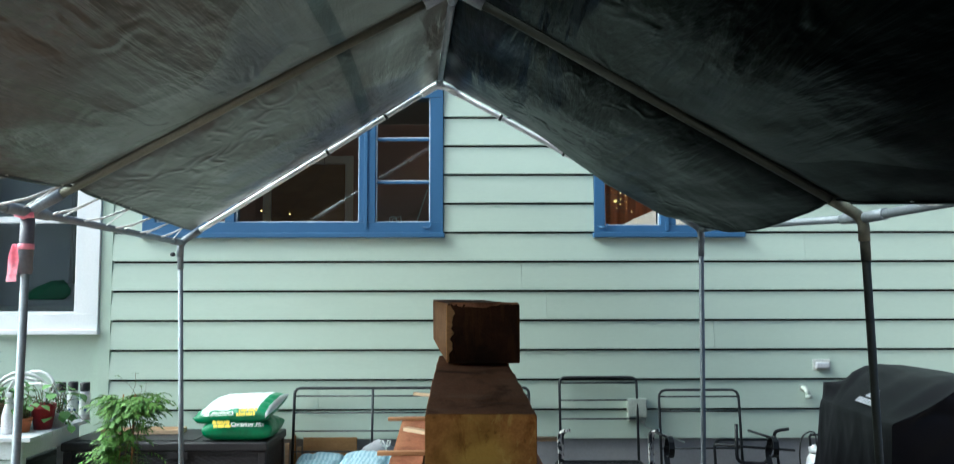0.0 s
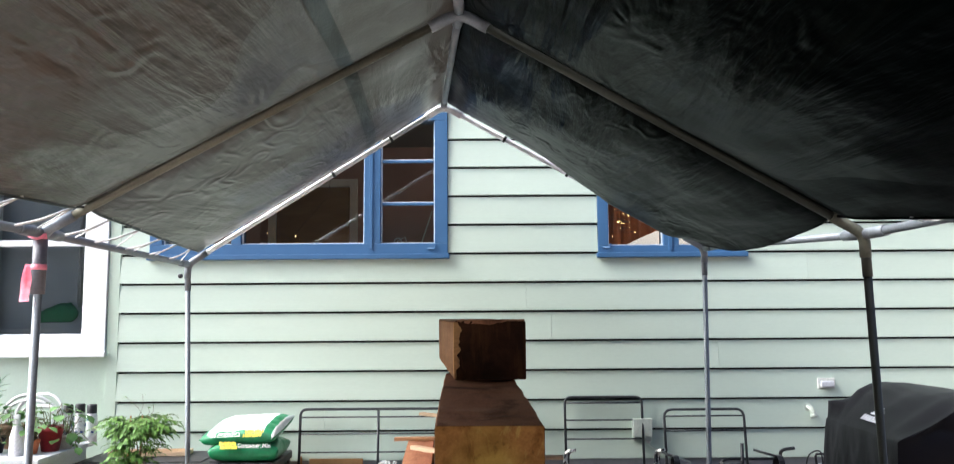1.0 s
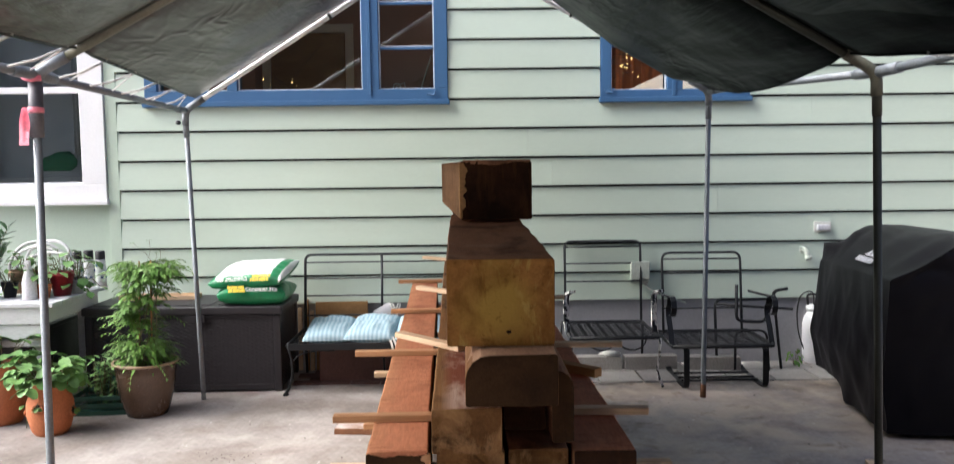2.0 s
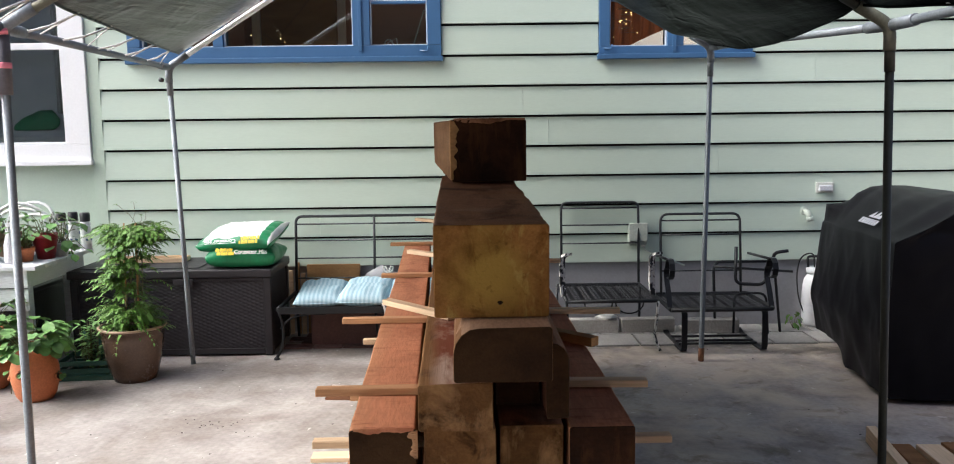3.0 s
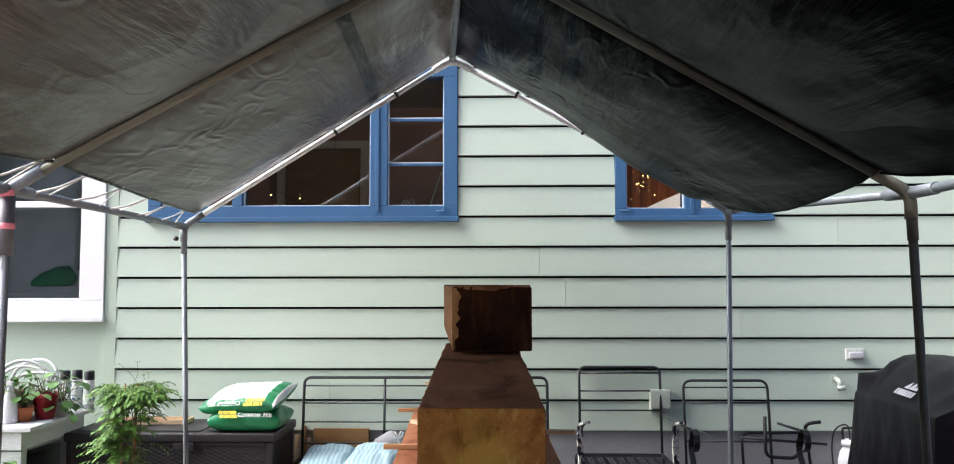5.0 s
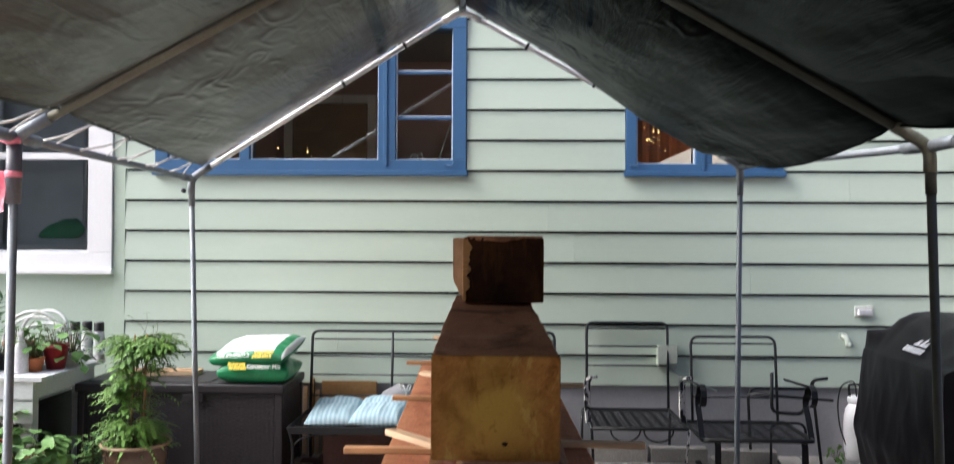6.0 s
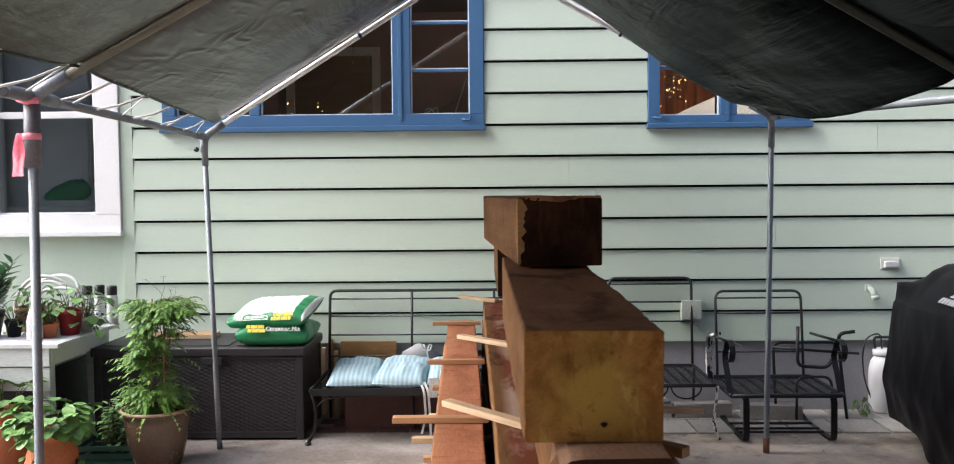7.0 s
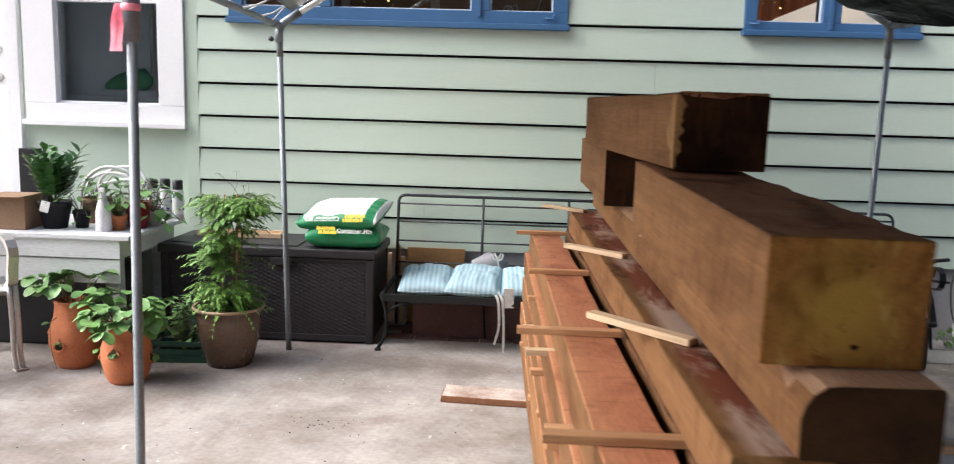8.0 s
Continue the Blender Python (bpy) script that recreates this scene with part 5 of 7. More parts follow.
bench = thing("garden_bench", "dark iron garden bench with wire mesh seat beside the storage box", "bench", -1.06, 5.43, 0)
BW = 1.66
part("back_frame", back_frame(0, BW, 0.56, 0.30, 0.855, 0.06, 0.010), IRON_GREY, bench)
for z in (0.80, 0.685, 0.56, 0.42):
    part("back_bar", tube([(0.0, 0.56 + 0.06 * (z - 0.3) / 0.55, z), (BW, 0.56 + 0.06 * (z - 0.3) / 0.55, z)], 0.006, 6), IRON_GREY, bench)
for x in (BW / 3, 2 * BW / 3):
    part("back_post", tube([(x, 0.565, 0.31), (x, 0.618, 0.85)], 0.009, 8), IRON_GREY, bench)
part("seat_frame", rect_tube(-0.005, BW, -0.02, 0.54, 0.325, 0.013), IRON, bench)
part("seat_mesh", mesh_seat(0, BW, -0.015, 0.535, 0.326, 0.03), MESHSEAT, bench)
part("front_rail", box(0.0, BW, -0.035, -0.02, 0.295, 0.34, 0.004), IRON, bench)
for x in (0.0, BW):
    sg = 1 if x == 0 else -1
    part("leg", tube(bend([(x, -0.02, 0.32), (x + 0.03 * sg, -0.025, 0.22), (x + 0.02 * sg, -0.02, 0.08), (x - 0.02 * sg, -0.03, 0.012)], 0.06, 4), 0.010, 8), IRON, bench)
    part("foot", lathe([(0, 0), (0.02, 0.0), (0.02, 0.008), (0.008, 0.02), (0, 0.021)], 10), IRON, bench).matrix_basis = pose(x - 0.02 * sg, -0.03, 0)
    part("leg", tube([(x, 0.54, 0.33), (x, 0.58, 0.0)], 0.010, 8), IRON, bench)
    part("scroll", tube(bend([(x + 0.01 * sg, -0.022, 0.2), (x + 0.07 * sg, -0.022, 0.27), (x + 0.2 * sg, -0.022, 0.295), (x + 0.3 * sg, -0.022, 0.29)], 0.08, 5), 0.006, 6), IRON, bench)
for x in (BW * 0.35, BW * 0.65):
    part("leg", tube([(x, 0.27, 0.32), (x + 0.02, 0.27, 0.0)], 0.008, 8), IRON, bench)


def cushion(x, y, z, w, d, h, rz, seed, tie=False):
    c = thing("seat_cushion", "faded blue striped tufted cushion on the iron bench", "cushion", x, y, z, rz, "bench cushions")
    c.matrix_basis = pose(x, y, z, 5, 0, rz)
    n = 26
    bm = bmesh.new()
    gs = []
    for sgn in (1, -1):
        g = []
        for j in range(n + 1):
            v = 2 * j / n - 1
            row = []
            for i in range(n + 1):
                u = 2 * i / n - 1
                e = max(0, (1 - abs(u) ** 3) * (1 - abs(v) ** 3.4)) ** 0.45
                wr = 0.012 * noise.noise(Vector((u * 3 + seed, v * 2, sgn))) + 0.006 * noise.noise(Vector((u * 8, v * 8 + seed, 2))) + 0.004 * math.cos(u * 9) * (1 - v * v) - 0.017 * math.exp(-((v - 0.15) / 0.09) ** 2) + 0.007 * noise.noise(Vector((u * 11 + seed, v * 2.0, 5)))
                row.append(bm.verts.new((u * w / 2, v * d / 2, max(0.0, h * 0.42 + sgn * h * (0.58 if sgn > 0 else 0.42) * e + (wr * e if sgn > 0 else 0)))))
            g.append(row)
        for j in range(n):
            for i in range(n):
                q = (g[j][i], g[j][i + 1], g[j + 1][i + 1], g[j + 1][i])
                bm.faces.new(q if sgn > 0 else q[::-1]).smooth = True
    bmesh.ops.remove_doubles(bm, verts=bm.verts, dist=0.001)
    pad = part("pad", bm, CUSHION, c)
    part("piping", tube([(x_ * w / 2 * 0.985, y_ * d / 2 * 0.985, h * 0.42) for x_, y_ in ((-1, -1), (0, -1), (1, -1), (1, 0), (1, 1), (0, 1), (-1, 1), (-1, 0))], 0.005, 6, closed=True), CUSHION, pad)
    if tie:
        for dx in (0, 0.025):
            part("tie", strip(bend([(w / 2 - 0.03 + dx, -d / 2 + 0.02, h * 0.5), (w / 2 + dx, -d / 2 - 0.03, h * 0.2), (w / 2 + 0.01 + dx, -d / 2 - 0.035, -0.14), (w / 2 - 0.02 + dx * 2.2, -d / 2 - 0.03, -0.25 - dx * 2)], 0.05, 4), 0.014, 0.002, (1, 0.3, 0)), ROPE, pad)
    return c


cushion(-0.825, 5.68, 0.335, 0.315, 0.50, 0.098, 3, 1.0)
cushion(-0.525, 5.67, 0.335, 0.325, 0.50, 0.112, -3, 4.0, tie=True)
cushion(-0.215, 5.68, 0.335, 0.315, 0.50, 0.105, 2, 9.0)
bw_ = thing("cushion_bow", "white cloth bow tying the cushions to the bench", "bow", -0.40, 5.90, 0.47)
for q in (-1, 1):
    part("loop", tube([(0, 0, 0), (0.02 * q, 0, 0.045), (0.035 * q, 0, 0.04), (0.025 * q, 0, 0.01), (0, 0, 0)], 0.006, 6), ROPE, bw_)
part("tail", strip([(0, 0, 0), (0.01, 0.01, -0.05), (0.0, 0.01, -0.1)], 0.012, 0.003, (1, 0, 0)), ROPE, bw_)
tg = tagged(part("care_tag", box(-0.03, 0.03, -0.002, 0.002, -0.12, 0.0), ROPE), "white care tag hanging from the cushion", "tag")
tg.matrix_basis = pose(-0.318, 5.385, 0.405, 6, 0, 4)

# armless-looking chair with peeling arms
ch = thing("patio_chair", "black iron patio chair with peeling white arms", "chair", 0.80, 5.46, 0, 0)
CW = 0.56
part("back_frame", back_frame(0.02, CW + 0.01, 0.56, 0.33, 0.925, 0.05, 0.009, 0.05), IRON_GREY, ch)
for z in (0.885, 0.765, 0.635):
    part("back_bar", tube([(0.02, 0.56 + 0.05 * (z - 0.33) / 0.6, z), (CW + 0.01, 0.56 + 0.05 * (z - 0.33) / 0.6, z)], 0.006, 6), IRON_GREY, ch)
part("seat_frame", rect_tube(-0.01, CW + 0.01, -0.04, 0.54, 0.345, 0.012), IRON, ch)
part("seat_mesh", mesh_seat(0, CW, -0.03, 0.53, 0.346), MESHSEAT, ch)
for i in range(8):
    part("seat_slat", box(0.03 + i * 0.066, 0.048 + i * 0.066, -0.03, 0.53, 0.336, 0.341), IRON, ch)
for x, sg in ((-0.015, 1), (CW + 0.015, -1)):
    part("arm", strip(bend([(x, 0.12, 0.345), (x - 0.008, 0.14, 0.44), (x - 0.015, 0.10, 0.54), (x - 0.01, 0.12, 0.62), (x + 0.03, 0.06, 0.64)], 0.05, 4), 0.036, 0.016, (1, 0.3, 0)), PEELED, ch, "peeling white painted arm")
    part("leg", tube(bend([(x, -0.04, 0.34), (x + 0.01 * sg, -0.03, 0.2), (x + 0.015 * sg, 0.0, 0.1), (x - 0.02 * sg, -0.03, 0.012)], 0.05, 4), 0.009, 8), PEELED if sg < 0 else IRON, ch)
    part("leg", tube([(x, 0.53, 0.34), (x, 0.56, 0.0)], 0.009, 8), IRON, ch)
for k in (0.1, 0.3):
    part("scroll", tube([(k + 0.09 + 0.09 * math.cos(a / 9 * math.pi), -0.04, 0.335 - 0.07 * math.sin(a / 9 * math.pi)) for a in range(10)], 0.005, 6), IRON, ch)

# spring-base chair
gl = thing("spring_chair", "black iron spring-base patio chair with mesh seat", "chair", 1.475, 5.42, 0, 0)
GW = 0.62
part("back_frame", back_frame(0.03, GW - 0.03, 0.48, 0.27, 0.845, 0.07, 0.009, 0.06), IRON_GREY, gl)
for z in (0.80, 0.70, 0.45):
    part("back_bar", tube([(0.03, 0.48 + 0.07 * (z - 0.27) / 0.57, z), (GW - 0.03, 0.48 + 0.07 * (z - 0.27) / 0.57, z)], 0.006, 6), IRON_GREY, gl)
part("seat_frame", rect_tube(-0.02, GW + 0.02, -0.02, 0.5, 0.285, 0.014), IRON, gl)
part("seat_mesh", mesh_seat(-0.01, GW + 0.01, -0.01, 0.49, 0.286), MESHSEAT, gl)
for i in range(7):
    part("seat_slat", box(0.04 + i * 0.085, 0.058 + i * 0.085, -0.01, 0.49, 0.274, 0.279), IRON, gl)
for x in (0.07, GW - 0.03):
    part("spring_runner", strip(bend([(x, 0.02, 0.275), (x, -0.005, 0.25), (x, -0.01, 0.012), (x, 0.08, 0.007), (x, 0.45, 0.008), (x, 0.52, 0.03)], 0.07, 6), 0.036, 0.012, (1, 0, 0)), IRON, gl)
for y in (0.14, 0.22, 0.34):
    part("cross_bar", tube([(0.07, y, 0.022), (GW - 0.03, y, 0.022)], 0.008, 8), IRON, gl)
for x in (-0.02, GW + 0.02):
    part("arm", strip([(x, 0.02 + 0.06 * t + 0.0 * t, 0.285 + 0.06 * t * 2) for t in (0, 1)] + [(x, 0.08 + 0.05 * math.sin(a * 0.5) , 0.405 + 0.03 * a) for a in range(1, 5)] + [(x, 0.10 - 0.065 + 0.065 * math.cos(q * math.pi / 5), 0.545 + 0.065 * math.sin(q * math.pi / 5)) for q in range(0, 9)], 0.034, 0.007, (1, 0, 0)), IRON, gl)
    part("arm_rail", tube([(x, 0.03, 0.60), (x, 0.25, 0.585), (x, 0.50, 0.57)], 0.009, 8), IRON, gl)

ff = thing("folded_chair_frame", "black tubular chair frame leaning against the foundation", "chair frame", 2.02, 5.84, 0)
part("hoop", tube(bend([(-0.13, 0.06, 0.02), (-0.13, 0.14, 0.50), (0.30, 0.14, 0.50), (0.33, 0.06, 0.0)], 0.06, 5), 0.010, 8), IRON, ff)
part("hoop", tube(bend([(-0.02, 0.0, 0.02), (-0.02, 0.0, 0.30), (0.20, 0.0, 0.30), (0.22, 0.0, 0.01)], 0.06, 5), 0.009, 8), IRON, ff)
part("hoop", tube(bend([(0.0, 0.05, 0.62), (0.0, 0.05, 0.36), (0.2, 0.04, 0.35), (0.25, 0.02, 0.52), (0.24, -0.02, 0.585), (0.33, -0.04, 0.60)], 0.05, 5), 0.012, 8), IRON, ff)
part("bar", tube([(-0.13, 0.12, 0.47), (0.42, 0.10, 0.43)], 0.009, 8), IRON, ff)

# ---- grill under its cover, gas bottle ----
gr = thing("covered_grill", "grill under a creased black fabric cover", "grill", 2.338, 4.355, 0, -6.0)


def grill_cover():
    """A draped hood: cross-sections along its length, from the near end to the wall end, and two end faces."""
    xs = (0.004, 0.06, 0.14, 0.22, 0.30, 0.38, 0.50, 0.64, 0.80, 0.90)
    stations = ((0.0, (0.860, 0.886, 0.924, 0.968, 1.022, 1.074, 1.085, 1.070, 0.985, 0.870)),
                (0.16, (0.858, 0.902, 0.955, 1.004, 1.048, 1.078, 1.088, 1.070, 0.985, 0.870)),
                (0.43, (0.853, 0.914, 0.986, 1.035, 1.062, 1.072, 1.072, 1.050, 0.980, 0.865)),
                (0.74, (0.847, 0.920, 1.010, 1.062, 1.083, 1.085, 1.070, 1.040, 0.970, 0.860)),
                (0.84, (0.846, 0.938, 1.035, 1.074, 1.084, 1.078, 1.050, 1.010, 0.960, 0.860)),
                (0.91, (0.845, 0.948, 0.990, 1.035, 1.040, 1.030, 1.000, 0.980, 0.955, 0.860)),
                (0.955, (0.844, 0.952, 0.962, 0.966, 0.966, 0.966, 0.964, 0.962, 0.950, 0.860)),
                (1.0, (0.842, 0.946, 0.956, 0.960, 0.960, 0.960, 0.960, 0.958, 0.945, 0.860)))
    secs = []
    ny = 60
    length = 1.16
    for j in range(ny + 1):
        t = j / ny
        for (ta, za), (tb_, zb) in zip(stations, stations[1:]):
            if t <= tb_:
                f = (t - ta) / (tb_ - ta)
                f = f * f * (3 - 2 * f)
                zs = [p + (q - p) * f for p, q in zip(za, zb)]
                break
        squeeze = max(0.0, min(1.0, (t - 0.84) * 8))
        hem = 0.035 + 0.095 * max(0.0, min(1.0, (t - 0.50) * 6))
        sh = zs[0]
        top = [(x * (1 - 0.78 * squeeze) if 0.02 < x < 0.1 else x, z) for x, z in zip(xs, zs)]
        keys = [(0.0 - 0.01 * min(1, 1.6 * t), hem), (-0.03 - 0.03 * min(1, 1.6 * t), 0.36), (-0.012 - 0.022 * t, sh - 0.22), (-0.006, sh - 0.012)] + top + [(0.93, 0.4), (0.90, hem)]
        prof = []
        for a, b in zip(keys, keys[1:]):
            n = 2 if abs(a[0] - b[0]) + abs(a[1] - b[1]) < 0.04 else 6
            n = 4 if 0.004 <= a[0] < 0.8 and a[1] > 0.8 else n
            for k in range(n):
                f = k / n
                prof.append((a[0] + (b[0] - a[0]) * f, a[1] + (b[1] - a[1]) * f))
        prof.append(keys[-1])
        row = []
        for x, z in prof:
            nn = 0.010 * noise.noise(Vector((x * 3.0, t * 4.2, z * 2.2))) + 0.009 * noise.noise(Vector((x * 6 + 3 + 2 * z, t * 9 - 3 * z, z * 4)))
            # long hanging folds and short drag creases on the flanks
            fold = 0.004 * (1 - abs(noise.noise(Vector((t * 5.5 + 0.8 * z, z * 1.1, 4.0))))) ** 5 + 0.005 * (1 - abs(noise.noise(Vector((t * 7 + 2.5 * z, z * 5 - t * 3, 8.0))))) ** 7
            low = max(0, 0.86 - z) * 1.6
            out = (nn * (0.4 + low) - fold * min(1, 2.5 * low)) * (1 if x < 0.45 else -0.6)
            row.append(Vector((x + out, t * length + 0.4 * nn, z + 0.35 * nn)))
        secs.append(row)
    bm = bmesh.new()
    m = min(len(r) for r in secs)
    vs = [[bm.verts.new(p) for p in (r[:m // 2] + r[len(r) - (m - m // 2):])] for r in secs]
    for a, b in zip(vs, vs[1:]):
        for i in range(m - 1):
            bm.faces.new((a[i], a[i + 1], b[i + 1], b[i])).smooth = True
    # end faces: rows between the two flanks, creased like the sides
    for row, sg in (([v.co.copy() for v in vs[0]], -1), ([v.co.copy() for v in vs[-1]], 1)):
        half = m // 2
        grid = []
        for i in range(half + 1):
            p, q = row[i], row[m - 1 - i]
            line = []
            for k in range(25):
                f = k / 24
                c = p.lerp(q, f)
                edge = min(1, 6 * f, 6 * (1 - f))
                drag = 0.020 * (1 - abs(noise.noise(Vector((f * 3.5 + 2.2 * c.z, c.z * 5.0 - 2 * f, 3.0 + sg))))) ** 6
                d = 0.018 * math.sin(math.pi * f) * (1 - 0.7 * i / half) + (0.012 * noise.noise(Vector((f * 5, c.z * 4, sg))) - drag) * edge
                line.append(bm.verts.new(c + Vector((0, sg * d, 0))))
            grid.append(line)
        for a, b in zip(grid, grid[1:]):
            for k in range(24):
                bm.faces.new((a[k], a[k + 1], b[k + 1], b[k])).smooth = True
    bmesh.ops.recalc_face_normals(bm, faces=bm.faces)
    return bm


cover = part("cover", grill_cover(), COVER, gr)
lm = Matrix.Translation((0.064, 0.50, 0.930)) @ Matrix.Rotation(radians(-90), 4, "Z") @ Matrix.Rotation(radians(43), 4, "X")
lg = bmesh.new()
for i in range(7):
    box(-0.125 + i * 0.036, -0.098 + i * 0.036, -0.05, -0.012, 0.0, 0.0015, bm=lg, m=None)
for cx, hh in ((-0.03, 0.05), (0.03, 0.065), (0.075, 0.04)):
    tri = [lg.verts.new((cx - 0.04, 0.0, 0.001)), lg.verts.new((cx + 0.025, 0.0, 0.001)), lg.verts.new((cx + 0.012, hh, 0.001))]
    lg.faces.new(tri)
bmesh.ops.transform(lg, verts=lg.verts, matrix=lm)
part("printed_mark", lg, LOGO, cover, "pale printed mark")
part("cover_strap", strip(bend([(0.62, -0.012, 1.02), (0.60, -0.03, 1.14), (0.60, -0.03, 0.88)], 0.05, 4), 0.03, 0.004, (0, 1, 0)), COVER, cover)
for x in (0.14, 0.80):
    for y in (0.10, 0.52):
        part("caster", lathe([(0, 0), (0.03, 0.0), (0.03, 0.02), (0.018, 0.1), (0, 0.1)], 12), CLIP, gr).matrix_basis = pose(x, y, 0)
part("lower_frame", box(0.075, 0.86, 0.012, 0.57, 0.02, 0.24, 0.01), COVER, gr)

sp = thing("garden_sprayer", "white plastic pump sprayer with black handle by the wall", "sprayer", 2.655, 6.07, 0.012)
sp.scale = (0.86, 0.86, 0.95)
tank = part("tank", lathe([(0, 0), (0.075, 0.0), (0.088, 0.015), (0.098, 0.06), (0.101, 0.15), (0.0995, 0.157), (0.1015, 0.164), (0.102, 0.26), (0.100, 0.275), (0.0995, 0.29), (0.100, 0.30), (0.088, 0.355), (0.065, 0.39), (0.052, 0.40), (0, 0.40)], 32), TANK, sp)
collar = part("collar", lathe([(0.05, 0.398), (0.072, 0.402), (0.075, 0.435), (0.06, 0.45), (0, 0.45)], 24), TANK, sp)
part("handle", tube(bend([(-0.06, 0, 0.45), (-0.07, 0, 0.53), (0.07, 0, 0.53), (0.06, 0, 0.45)], 0.025, 4), 0.010, 8), CLIP, collar, "black plastic handle")
part("label_patch", box(-0.03, 0.045, -0.1045, -0.1025, 0.19, 0.26), DUST, tank)
part("spray_hose", tube(bend([(-0.02, -0.03, 0.44), (-0.03, -0.03, 0.57), (-0.12, 0.02, 0.53), (-0.145, 0.03, 0.40), (-0.13, 0.02, 0.20), (-0.06, -0.05, 0.02)], 0.10, 6), 0.006, 8), RUBBER, sp)
wd = thing("weed", "small green weed growing at the foundation", "weed", 2.47, 5.97, 0.012)
wd.scale = (0.75, 0.75, 0.75)
lv, st = bmesh.new(), bmesh.new()
r = random.Random(41)
for i in range(12):
    a = r.random() * 6.28
    tip = Vector((0.05 * math.cos(a), 0.03 * math.sin(a), r.uniform(0.05, 0.17)))
    tube([(0, 0, 0), tip], 0.0015, 4, bm=st)
    leaf(lv, Matrix.Translation(tip) @ Matrix.Rotation(a - 1.57, 4, "Z") @ Matrix.Rotation(-0.5, 4, "X"), r.uniform(0.04, 0.075), 0.035, 0.2, 0.4)
tagged(part("leaves", lv, LEAF_A, wd), kind="stuff")
tagged(part("stem_growth", st, STEM, wd), kind="stuff")

# ---- plants and pots ----
def pot_profile(r0, r1, h, lip=0.012):
    return [(0, 0), (r0, 0.0), (r0 + 0.25 * (r1 - r0), h * 0.12), (r0 + 0.72 * (r1 - r0), h * 0.45), (r1 * 0.985, h * 0.8), (r1, h * 0.92), (r1 + lip, h * 0.94), (r1 + lip, h), (r1 - 0.004, h), (r1 - 0.012, h * 0.9), (0, h * 0.88)]


